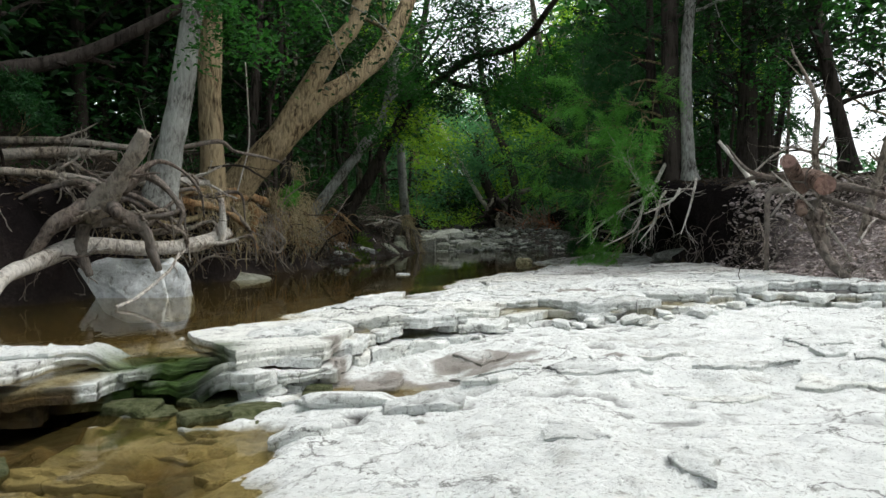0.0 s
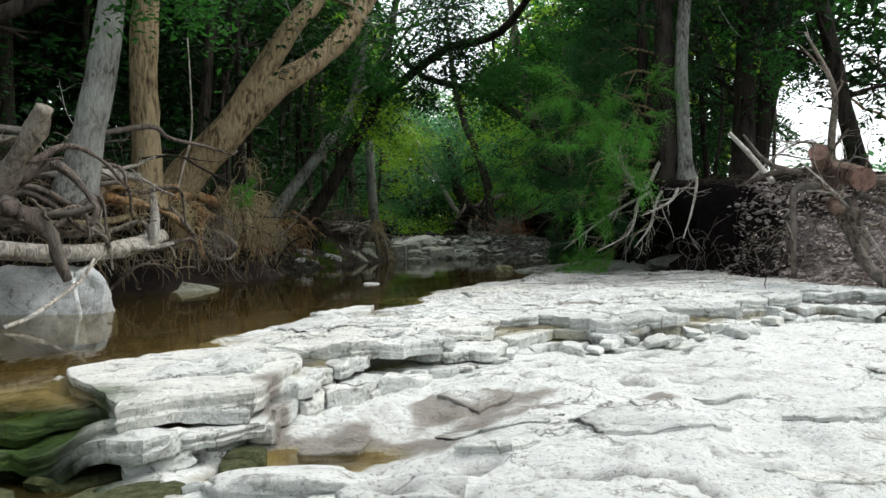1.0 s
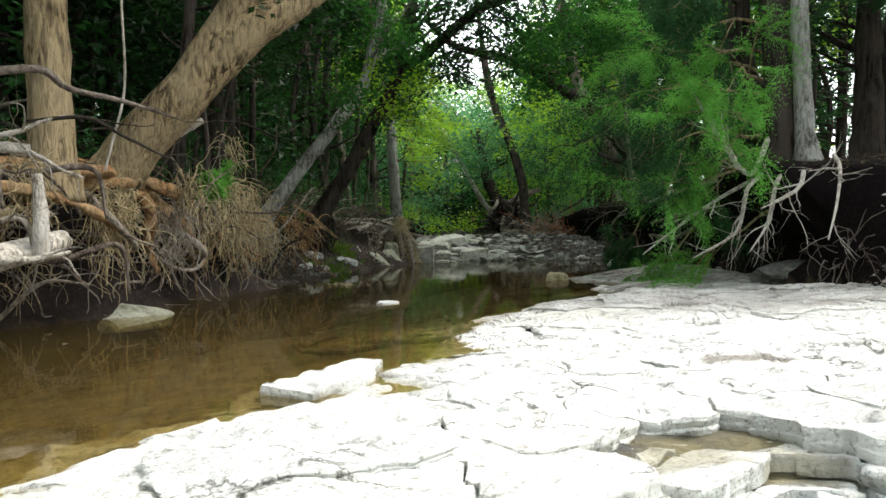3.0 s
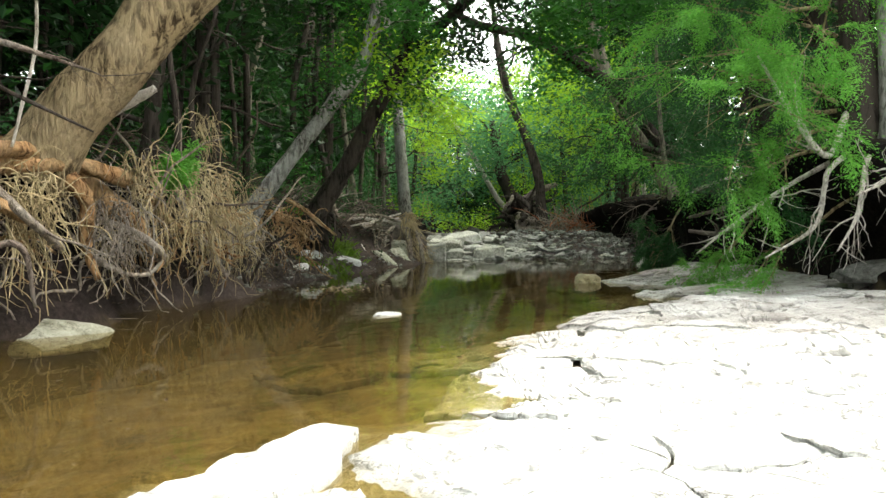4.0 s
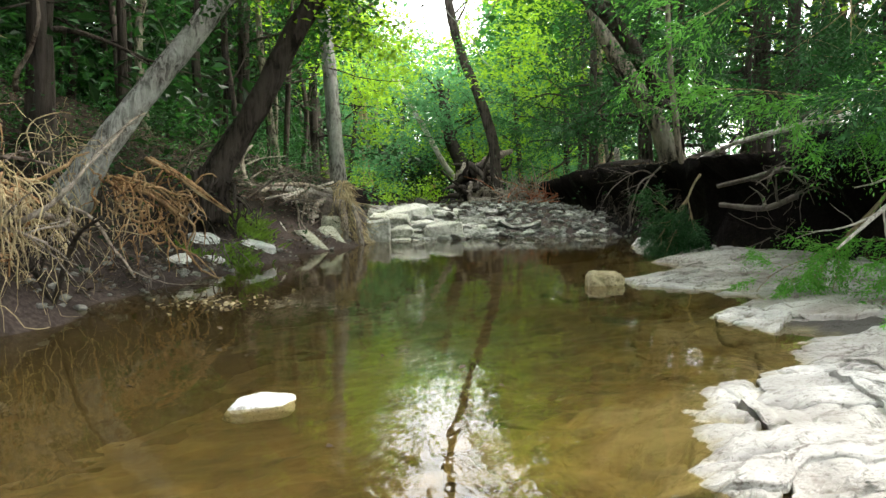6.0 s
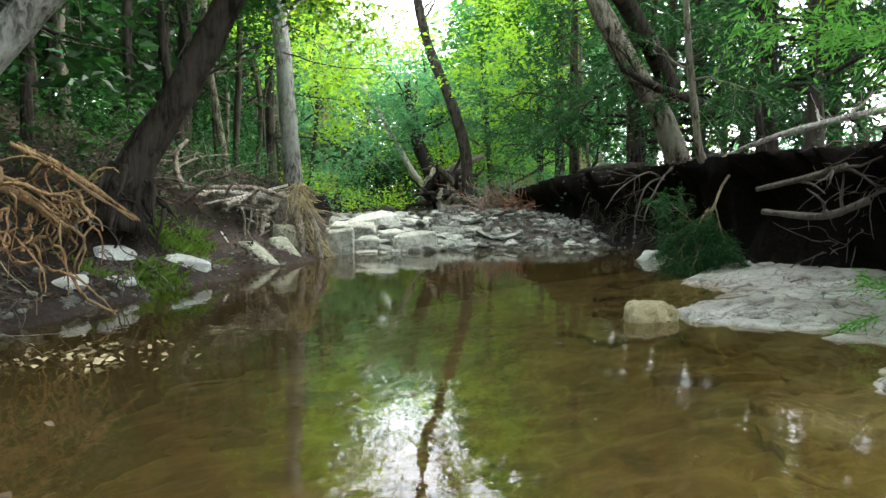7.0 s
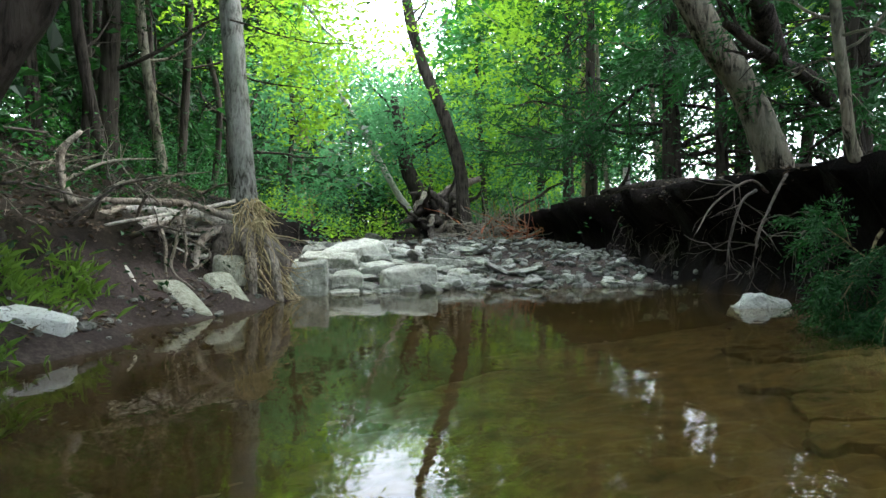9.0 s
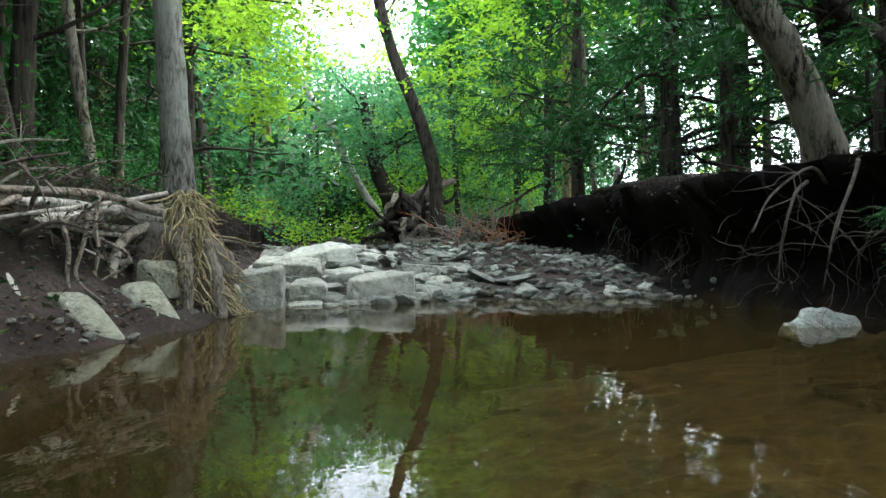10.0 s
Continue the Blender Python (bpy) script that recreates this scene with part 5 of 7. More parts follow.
def woods(name, xs, ys, hi, per, mat, label, spread=0.75, size=0.5, k=16):
    zs = on_ground(xs, ys)
    t = np.column_stack([np.repeat(xs, k) + rng.normal(0, 1.2, len(xs) * k), np.repeat(ys, k) + rng.normal(0, 1.2, len(xs) * k), np.repeat(zs, k) + rng.uniform(0.2, 1, len(xs) * k) * np.repeat(hi, k)])
    t = t[~open_sky(*t.T)]
    v, f = leaf_cloud(t, per, spread, size, rng, 0.7)
    return stuff(name, v, f, mat, label, "woods")


# added to stop light through the gaps; shade is in the leaf colour
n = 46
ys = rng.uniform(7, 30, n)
woods("far_woods", -9.5 - 5 * rng.random(n), ys, rng.uniform(4, 8, n), 14, LEAF_SHADE, "saplings added deep in the woods, shade put into their dark leaves")
n = 110
ys = rng.uniform(-2, 90, n)
woods("far_woods", -19 - 10 * rng.random(n) + 0.02 * ys, ys, rng.uniform(7, 13, n), 10, LEAF_MID, "dense dark woods up the hillside")
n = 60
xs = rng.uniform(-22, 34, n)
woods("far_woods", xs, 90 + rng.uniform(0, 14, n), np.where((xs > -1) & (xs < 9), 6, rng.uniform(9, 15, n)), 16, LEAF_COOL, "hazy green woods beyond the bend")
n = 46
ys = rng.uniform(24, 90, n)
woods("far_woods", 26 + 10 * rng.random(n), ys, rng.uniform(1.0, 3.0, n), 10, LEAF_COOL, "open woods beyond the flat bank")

# the leafy end of the valley, in several depths and tones
for count, y0, y1, x0, x1, lo, hi, mat, label in (
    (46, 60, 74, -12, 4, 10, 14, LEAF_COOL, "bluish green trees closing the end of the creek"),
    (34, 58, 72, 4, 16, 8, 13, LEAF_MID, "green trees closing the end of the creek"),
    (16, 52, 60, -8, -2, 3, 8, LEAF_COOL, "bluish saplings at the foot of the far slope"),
    (26, 46, 58, 6, 13, 3, 8, LEAF_BRIGHT, "bright saplings behind the log jam, light put into their leaf colour"),
    (44, 29, 48, -11, -4.2, 3, 9, LEAF_SHADE, "leaves under the wooded hillside's canopy, darkened in colour for shade"),
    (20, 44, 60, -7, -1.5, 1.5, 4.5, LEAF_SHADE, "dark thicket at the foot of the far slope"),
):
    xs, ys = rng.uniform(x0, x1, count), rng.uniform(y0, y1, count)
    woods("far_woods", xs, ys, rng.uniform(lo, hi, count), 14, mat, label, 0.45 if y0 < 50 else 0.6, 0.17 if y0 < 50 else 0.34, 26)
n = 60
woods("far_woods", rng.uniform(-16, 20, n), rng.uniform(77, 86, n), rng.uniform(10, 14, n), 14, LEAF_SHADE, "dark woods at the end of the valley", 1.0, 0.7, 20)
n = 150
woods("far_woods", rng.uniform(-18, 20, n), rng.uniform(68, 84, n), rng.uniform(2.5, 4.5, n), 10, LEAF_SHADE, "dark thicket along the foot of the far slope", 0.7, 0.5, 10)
n = 12
woods("far_woods", rng.uniform(5.6, 8.5, n), rng.uniform(29, 38, n), rng.uniform(3, 6, n), 16, CEDAR, "dark evergreen growth on the flat bank", 0.4, 0.13, 20)
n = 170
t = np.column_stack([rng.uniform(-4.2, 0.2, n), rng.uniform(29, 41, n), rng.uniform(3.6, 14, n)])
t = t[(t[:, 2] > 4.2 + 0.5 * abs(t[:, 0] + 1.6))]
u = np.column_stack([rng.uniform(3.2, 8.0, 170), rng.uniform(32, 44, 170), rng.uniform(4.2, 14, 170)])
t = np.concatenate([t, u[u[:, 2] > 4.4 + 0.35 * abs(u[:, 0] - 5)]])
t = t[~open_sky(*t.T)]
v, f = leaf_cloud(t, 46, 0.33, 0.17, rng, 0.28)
stuff("canopy", v, f, LEAF_BRIGHT, "bright leaf sprays over the creek bank, sunlight put into their colour", "tree canopy")
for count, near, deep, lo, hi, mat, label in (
    (90, 6.5, 9, 3, 9, LEAF_SHADE, "leaves deep in the wooded hillside with shade in their dark colour"),
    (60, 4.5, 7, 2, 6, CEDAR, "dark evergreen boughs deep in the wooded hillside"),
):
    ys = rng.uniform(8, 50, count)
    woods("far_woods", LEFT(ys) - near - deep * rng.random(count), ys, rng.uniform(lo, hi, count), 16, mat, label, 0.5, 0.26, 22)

# unseen woods added behind the start and beyond the clearing to block low skylight
for x0, x1, y0, y1, n in ((-26, 26, -26, -9, 70), (13, 24, -9, 7, 26), (-20, -9, -9, 8, 40)):
    woods("far_woods", rng.uniform(x0, x1, n), rng.uniform(y0, y1, n), rng.uniform(8, 14, n), 9, LEAF_MID, "unseen woods added downstream to block low skylight", 0.9, 0.7, 18)
# low dark growth over the left hillside's foot
n = 130
ys = rng.uniform(15.5, 30, n)
shrubs("undergrowth", LEFT(ys) - rng.uniform(0.9, 4.5, n), ys, rng.uniform(0.2, 0.9, n), 16, 0.2, 0.07, LEAF_SHADE, "low shaded growth at the hillside's foot")

n = 70
xs = rng.uniform(-10, 14, n)
shrubs("undergrowth", xs, rng.uniform(62, 90, n), rng.uniform(2.0, 4.5, n), 16, 0.5, 0.26, LEAF_MID, "dark thicket closing the end of the creek")

# mostly unseen canopy added over both banks against skylight; open above shelf and creek
def canopy(xs, ys, lo, hi, size, label):
    p = np.column_stack([xs, ys, on_ground(xs, ys) + rng.uniform(lo, hi, len(xs))])
    p = p[~open_sky(*p.T)]
    nrm = rng.normal(0, 0.4, p.shape) + (0, 0, 1)
    nrm /= np.linalg.norm(nrm, axis=1, keepdims=True)
    v, f = leaves(p, nrm, size, rng)
    return stuff("canopy", v, f, LEAF_MID, label, "tree canopy")


n = 36000
y = rng.uniform(-6, 62, n)
canopy(LEFT(y) - 1.3 - 1.4 * smooth(22, 26, y) - 20 * rng.random(n) ** 1.2, y, 8, 12.5, 0.75, "leaf layer added high over the wooded hillside to block skylight")
n = 9000
y = rng.uniform(18.5, 60, n)
canopy(RIGHT(y) - 0.8 + 1.8 * smooth(22, 26, y) + 13 * rng.random(n) ** 1.2, y, 7.5, 12, 0.7, "leaf layer added high over the flat bank to block skylight")
n = 400
y = rng.uniform(15, 30, n)
share = rng.random(n)
share = np.where(share < 0.5, share * 0.5, 1 - (1 - share) * 0.5)
canopy(LEFT(y) + (RIGHT(y) - LEFT(y)) * share, y, 8.5, 12, 0.6, "thin leaf layer added over the creek, above the view")

# ---- fallen leaves and litter ----
def litter(x, y, size, name, label, mat=FALLEN):
    z = on_ground(x, y)
    lean = ground_height(x, y)[1]
    keep = z > 0.06
    p = np.column_stack([x + lean, y, z + 0.012])[keep]
    nrm = rng.normal(0, 0.35, p.shape) + (0, 0, 1)
    nrm /= np.linalg.norm(nrm, axis=1, keepdims=True)
    v, f = leaves(p, nrm, size, rng)
    return stuff(name, v, f, mat, label, "leaf litter")


n = 18000
y = rng.uniform(8, 36, n)
litter(LEFT(y) - 0.3 - 7 * rng.random(n) ** 1.5, y, 0.075, "fallen_leaves", "brown fallen leaves over the sloping left bank")
n = 20000
y = rng.uniform(6.5, 14, n)
litter(RIGHT(y) - 0.1 + 3.2 * rng.random(n), y, 0.07, "fallen_leaves", "pale dry leaves over the mound of earth", FALLEN_PALE)
n = 9000
y = rng.uniform(14, 42, n)
litter(RIGHT(y) + 0.5 + 5 * rng.random(n), y, 0.08, "fallen_leaves", "brown fallen leaves on the flat bank")
n = 7000
y = rng.uniform(29, 46, n)
litter(LEFT(y) + (RIGHT(y) - LEFT(y)) * rng.random(n), y, 0.07, "fallen_leaves", "scattered leaves among the bar's stones")

# ---- gravel ----
def gravel(xs, ys, sizes, mat, label, sink=0.2, name="gravel"):
    shapes = []
    for k in range(6):
        me = rock_mesh("seed_stone", (1, 0.8, 0.5), 700 + k, mat, 2, 1.0)
        v = np.empty(len(me.vertices) * 3, np.float32)
        me.vertices.foreach_get("co", v)
        shapes.append(v.reshape(-1, 3))
        bpy.data.meshes.remove(me)
    tri = BALLS[2][1]
    zs = on_ground(xs, ys)
    V, F, at = [], [], 0
    for i, (x, y, z, s) in enumerate(zip(xs, ys, zs, sizes)):
        m = np.array(Euler(rng.normal(0, 0.25, 3)).to_matrix() @ Matrix.Rotation(rng.uniform(0, 6.28), 3, "Z"))
        v = (shapes[i % 6] * s) @ m.T + (x, y, z - sink * s * 0.5)
        V.append(v)
        F.append(tri + at)
        at += len(v)
    return stuff(name, np.concatenate(V), np.concatenate(F), mat, label, "gravel")


n = 800
y = 27.4 + 14 * rng.random(n) ** 1.3
gravel(LEFT(y) + 0.2 + (RIGHT(y) - LEFT(y) - 0.4) * rng.random(n), y, rng.uniform(0.05, 0.2, n), BAR_STONE, "loose grey gravel between the bar's larger stones")
n = 150
y = rng.uniform(26.5, 36, n)
gravel(RIGHT(y) - 1.1 + 1.3 * rng.random(n), y, rng.uniform(0.05, 0.2, n), BAR_STONE, "grey gravel along the foot of the undercut bank")
n = 170
y = rng.uniform(15.5, 27, n)
gravel(LEFT(y) - 0.05 - 0.75 * rng.random(n), y, rng.uniform(0.03, 0.12, n), BAR_STONE, "small stones in the mud at the waterline")
n = 160
y = rng.uniform(9, 14, n)
gravel(RIGHT(y) - 0.2 + 1.1 * rng.random(n), y, rng.uniform(0.04, 0.14, n), RUBBLE, "small pinkish stones at the foot of the mound")
n = 460
y = rng.uniform(8.0, 13.6, n)
gravel(RIGHT(y) - 0.3 + 2.0 * rng.random(n) ** 1.4, y, 0.03 + 0.12 * rng.random(n) ** 2.5, RUBBLE, "pale pinkish rubble scattered down the mound")

n = 80
gx0, gy0 = -1.68 + rng.normal(0, 0.22, n), 17.4 + rng.normal(0, 0.3, n)
drift = rng.normal(0, 0.4, (n, 3)) + (0, 0, 1)
drift /= np.linalg.norm(drift, axis=1, keepdims=True)
v, f = leaves(np.column_stack([gx0, gy0, np.full(n, 0.012)]), drift, 0.05, rng, 0.8)
stuff("floating_leaves", v, f, STRAW, "pale leaves afloat on the still water", "leaf litter")
n = 130
fy = rng.uniform(9, 27, n)
fx = LEFT(fy) + 0.2 + (np.minimum(SHELF(fy), RIGHT(fy)) - LEFT(fy) - 0.3) * rng.random(n)
drift = rng.normal(0, 0.2, (n, 3)) + (0, 0, 1)
drift /= np.linalg.norm(drift, axis=1, keepdims=True)
v, f = leaves(np.column_stack([fx, fy, np.full(n, 0.006)]), drift, 0.045, rng, 0.7)
stuff("floating_leaves", v, f, FALLEN, "scattered small leaves afloat on the pool", "leaf litter")

# ---- roots ----
def strands(count, y0, y1, top, reach, radius, mat, name, label, side=-1, low=0.3):
    """Rootlets and dry stems tangled over the lip and face of a bank, hanging in bunches."""
    sh = Shape()
    bunch = [(rng.uniform(y0, y1), rng.uniform(low, top)) for _ in range(max(3, count // 14))]
    for k in range(count):
        y, z = bunch[int(rng.integers(len(bunch)))]
        y, z = y + rng.normal(0, 0.13), min(top, max(low, z + rng.normal(0, 0.1)))
        edge = float(LEFT(y)) if side < 0 else float(RIGHT(y))
        x = edge + side * (0.02 + 0.5 * z / 1.4) - side * rng.uniform(-0.1, 0.22)
        hang = rng.random() < (0.85 if mat is STRAW else 0.6)
        p = wander((x, y, z), (-side * rng.uniform(-0.3, 0.8), rng.normal(0, 0.9), rng.uniform(-0.6, 0.8)), reach * rng.uniform(0.3, 1.2), 9, 0.34, rng, (0, 0, -0.34 if hang else -0.03))
        p[:, 2] = np.maximum(p[:, 2], 0.03 + 0.05 * rng.random())
        r = radius * rng.uniform(0.4, 1.5)
        sh.add(*tube(p, np.linspace(r, r * 0.4, len(p)), 4 if r > 0.008 else 3, 0, 0, False))
    return tagged(new(name, sh.mesh(name, mat)), label, "roots", kind="stuff")


strands(170, 13.4, 17.8, 1.6, 0.7, 0.004, STRAW, "root_tangle", "tangled straw-coloured rootlets hanging over the bank")
strands(320, 10.0, 14.2, 1.7, 0.6, 0.0042, STRAW, "root_tangle", "dry rootlets hanging from the eroded bank")
strands(150, 9.2, 17.5, 1.6, 0.9, 0.012, ROOT, "root_tangle", "grey-brown roots hanging from the eroded bank")
strands(120, 11.5, 16.5, 1.3, 0.8, 0.014, BARK_RED, "root_tangle", "reddish broken rootlets under the leaning tree")
strands(110, 17.8, 20.0, 1.3, 0.6, 0.011, BARK_RED, "root_tangle", "orange broken rootlets tumbling down the muddy bank")
strands(60, 17.5, 25.5, 0.9, 0.5, 0.008, ROOT_DARK, "root_tangle", "thin roots on the muddy bank", low=0.25)
strands(420, 13.0, 34.0, 1.5, 0.9, 0.008, ROOT_DARK, "root_tangle", "bare rootlets hanging from the undercut bank", 1)
strands(70, 8.8, 13.0, 1.4, 0.7, 0.006, ROOT, "root_tangle", "pale roots lying over the mound", 1, 0.3)


def limb_thing(name, pts, radii, mat, label, category="branch", sides=10, rough=0.14, twigs=0, seed=0, parent=None, n=26):
    """A crooked piece of wood through given points, with twigs if wanted."""
    line = spline(np.column_stack([pts, radii]), n)
    me = mesh_np(name, *tube(line[:, :3], line[:, 3], sides, rough, seed), mat)
    ob = part(name, me, parent) if parent else tagged(new(name, me), label, category)
    r = np.random.default_rng(seed + 1000)
    for k in range(twigs):
        i = int(r.integers(n // 3, n - 1))
        sh, t, w = Shape(), [], []
        d = line[i + 1 if i < n - 1 else i, :3] - line[i - 1, :3]
        branch_out(sh, line[i, :3], d / np.linalg.norm(d) + r.normal(0, 0.7, 3), r.uniform(0.3, 0.8), line[i, 3] * 0.5, 1, r, t, w, (0, 0, -0.01), 2)
        part("twig", sh.mesh("twig", mat), ob if not parent else parent)
    return ob


# driftwood and the uprooted stump by the ledge
limb_thing("driftwood_log", [(-4.2, 7.7, 0.12), (-4.3, 8.2, 0.36), (-4.33, 8.8, 0.48), (-4.15, 9.4, 0.64), (-3.6, 9.9, 0.6), (-3.23, 10.6, 0.62), (-3.05, 11.35, 0.78)], [0.05, 0.07, 0.085, 0.095, 0.085, 0.09, 0.075], DRIFT, "bleached driftwood log lying across a boulder", "log", 14, 0.2, 5, 1)
limb_thing("dead_branch", [(-3.4, 8.6, 0.02), (-3.3, 8.9, 0.1), (-3.15, 9.4, 0.35), (-3.1, 9.6, 0.55)], [0.018, 0.02, 0.018, 0.012], DRIFT, "pale broken branch dipping into the water", twigs=2, seed=2)
stump = tagged(empty("uprooted_stump", (-3.7, 9.1, 0.9)), "weathered grey uprooted stump with a broken top", "stump")
o = np.array((-3.7, 9.1, 0.9))


def stump_piece(k, pts, radii):
    line = spline(np.column_stack([pts, np.array(radii) * (1 if k == 0 else 0.72)]), 18)
    part("trunk" if k == 0 else "root", mesh_np("root", *tube(line[:, :3] - o, line[:, 3], 12, 0.16 if k == 0 else 0.3, 40 + k), ROOT_DARK if k else ROOT), stump)


stump_piece(0, [(-3.2, 8.9, 1.86), (-3.28, 8.95, 1.72), (-3.4, 9.0, 1.55), (-3.62, 9.1, 1.3), (-3.95, 9.2, 0.95)], [0.07, 0.085, 0.095, 0.115, 0.14])
stump_piece(1, [(-3.95, 9.2, 1.05), (-4.2, 9.0, 0.9), (-4.4, 8.9, 0.6), (-4.5, 8.8, 0.3)], [0.16, 0.12, 0.08, 0.05])
stump_piece(2, [(-3.7, 9.2, 1.1), (-3.5, 8.9, 1.0), (-3.42, 8.75, 1.0)], [0.12, 0.09, 0.075])
stump_piece(3, [(-3.6, 9.2, 1.25), (-3.35, 9.3, 1.42), (-3.1, 9.3, 1.25), (-2.95, 9.3, 1.02), (-3.0, 9.3, 0.85)], [0.09, 0.06, 0.045, 0.04, 0.02])
stump_piece(4, [(-3.8, 9.2, 0.9), (-3.4, 9.3, 0.95), (-3.1, 9.25, 0.98), (-2.95, 9.3, 1.05)], [0.07, 0.05, 0.04, 0.03])
stump_piece(5, [(-3.6, 9.2, 1.0), (-3.4, 9.35, 0.8), (-3.35, 9.4, 0.6), (-3.3, 9.5, 0.35)], [0.1, 0.085, 0.07, 0.05])
stump_piece(6, [(-4.0, 9.2, 0.9), (-4.1, 9.3, 0.6), (-4.0, 9.3, 0.3)], [0.12, 0.09, 0.05])
stump_piece(7, [(-3.8, 9.2, 1.1), (-4.1, 9.4, 1.35), (-4.6, 9.5, 1.3), (-5.0, 9.4, 1.1)], [0.08, 0.06, 0.04, 0.03])
stump_piece(8, [(-3.55, 9.2, 1.35), (-3.3, 9.5, 1.6), (-3.1, 9.8, 1.5), (-2.98, 10.0, 1.3)], [0.06, 0.045, 0.03, 0.02])
for k in range(14):
    s = o + (rng.normal(0.0, 0.2), rng.normal(0.05, 0.1), rng.normal(0.15, 0.25))
    p = wander(s, (rng.normal(0.1, 0.8), rng.normal(-0.1, 0.5), rng.normal(0, 0.6)), rng.uniform(0.3, 0.75), 9, 0.22, rng)
    r = rng.uniform(0.008, 0.024)
    part("root", mesh_np("root", *tube(p - o, np.linspace(r, r * 0.3, len(p)), 6, 0.2, k), (ROOT_DARK, ROOT, ROOT_DARK)[k % 3]), stump)
for n, (a, b, r) in enumerate([((-5.5, 9.9, 1.72), (-4.3, 10.7, 1.8), 0.075), ((-5.6, 10.3, 1.95), (-4.2, 10.9, 1.92), 0.05), ((-5.2, 9.3, 1.5), (-3.9, 9.8, 1.35), 0.045)]):
    m = (np.array(a) + b) / 2 + (0, 0, 0.04)
    limb_thing("fallen_log", [a, m, b], [r, r, r * 0.8], ROOT, "grey fallen log lying on the bank", "log", 10, 0.15, 3, 50 + n)
limb_thing("dead_limb", [(-6.4, 10.2, 2.75), (-5.7, 10.5, 2.87), (-4.91, 10.8, 3.1), (-4.24, 11.0, 3.46), (-3.6, 11.3, 3.95), (-3.42, 11.7, 4.4)], [0.11, 0.1, 0.09, 0.08, 0.07, 0.06], BARK_DARK, "thick bare limb arching out of the dark woods", twigs=2, seed=60)
# stripped roots under the leaning tree


def stripped_root(n, pts, radii):
    line = spline(np.column_stack([pts, radii]), 26)
    part("root", mesh_np("root", *tube(line[:, :3] - np.array(leaner.location), line[:, 3], 12, 0.5, 70 + n), BARK_RED), leaner, "reddish stripped root")


stripped_root(0, [(-3.95, 12.6, 1.45), (-3.75, 13.2, 1.47), (-3.48, 13.6, 1.44), (-3.4, 13.9, 1.2), (-3.1, 14.05, 0.92), (-3.0, 14.15, 0.7)], [0.1, 0.11, 0.1, 0.085, 0.07, 0.05])
stripped_root(1, [(-3.6, 11.2, 1.35), (-3.45, 12.0, 1.38), (-3.35, 12.7, 1.42), (-3.5, 13.3, 1.4)], [0.05, 0.06, 0.06, 0.06])
stripped_root(2, [(-3.4, 13.2, 1.35), (-3.2, 13.4, 1.1), (-3.25, 13.5, 0.7), (-3.15, 13.5, 0.4)], [0.09, 0.06, 0.045, 0.02])
stripped_root(3, [(-3.3, 13.4, 1.4), (-3.1, 14.2, 1.25), (-3.05, 14.6, 1.0), (-2.9, 14.9, 0.8)], [0.07, 0.05, 0.04, 0.02])
stripped_root(4, [(-3.5, 10.8, 1.2), (-3.3, 11.4, 1.15), (-3.15, 12.1, 1.0), (-3.1, 12.6, 0.8)], [0.045, 0.04, 0.035, 0.02])
for n, (pts, radii) in enumerate([
    ([(-3.45, 14.0, 0.95), (-3.0, 13.9, 0.8), (-2.85, 14.1, 0.62), (-3.0, 14.5, 0.5), (-3.05, 14.9, 0.62)], [0.03, 0.034, 0.034, 0.03, 0.02]),
    ([(-3.5, 13.7, 0.8), (-3.1, 13.6, 0.5), (-2.9, 13.9, 0.42), (-2.9, 14.4, 0.6)], [0.022, 0.022, 0.02, 0.015]),
    ([(-3.2, 15.4, 1.35), (-3.0, 15.3, 0.9), (-2.85, 15.5, 0.6), (-2.7, 15.6, 0.3)], [0.04, 0.04, 0.035, 0.02]),
    ([(-3.1, 16.2, 1.15), (-2.75, 16.1, 0.85), (-2.6, 16.5, 0.75), (-2.65, 17.1, 0.6)], [0.03, 0.03, 0.025, 0.015]),
    ([(-3.3, 12.2, 1.2), (-3.05, 12.3, 0.9), (-3.1, 12.8, 0.7), (-3.3, 13.2, 0.65)], [0.035, 0.03, 0.03, 0.02]),
]):
    limb_thing("bank_root", pts, radii, ROOT, "grey looping root hanging out of the bank", "root", 8, 0.12, 1, 80 + n)
limb_thing("broken_branch", [(-3.3, 13.7, 1.75), (-3.0, 13.8, 1.95), (-2.75, 13.8, 2.08)], [0.045, 0.05, 0.035], DRIFT, "pale broken branch stuck in the bank", seed=90)
for n in range(30):
    y = rng.uniform(9.5, 18.5)
    x = float(LEFT(y)) - rng.uniform(0.2, 1.6)
    z = gz(x, y) + 0.05
    a = rng.uniform(0, 6.28)
    d = np.array([np.cos(a), np.sin(a), rng.uniform(-0.1, 0.6)]) * rng.uniform(0.5, 1.3)
    p0 = np.array((x, y, z))
    limb_thing("dead_branch", [p0 - (0, 0, 0.1), p0 + d * 0.5 + (0, 0, rng.uniform(0.05, 0.2)), p0 + d], [0.022, 0.018, 0.008], (ROOT, DRIFT, BARK_DARK)[n % 3], "dead branch lying on the bank", twigs=3, seed=100 + n, sides=6, n=12)
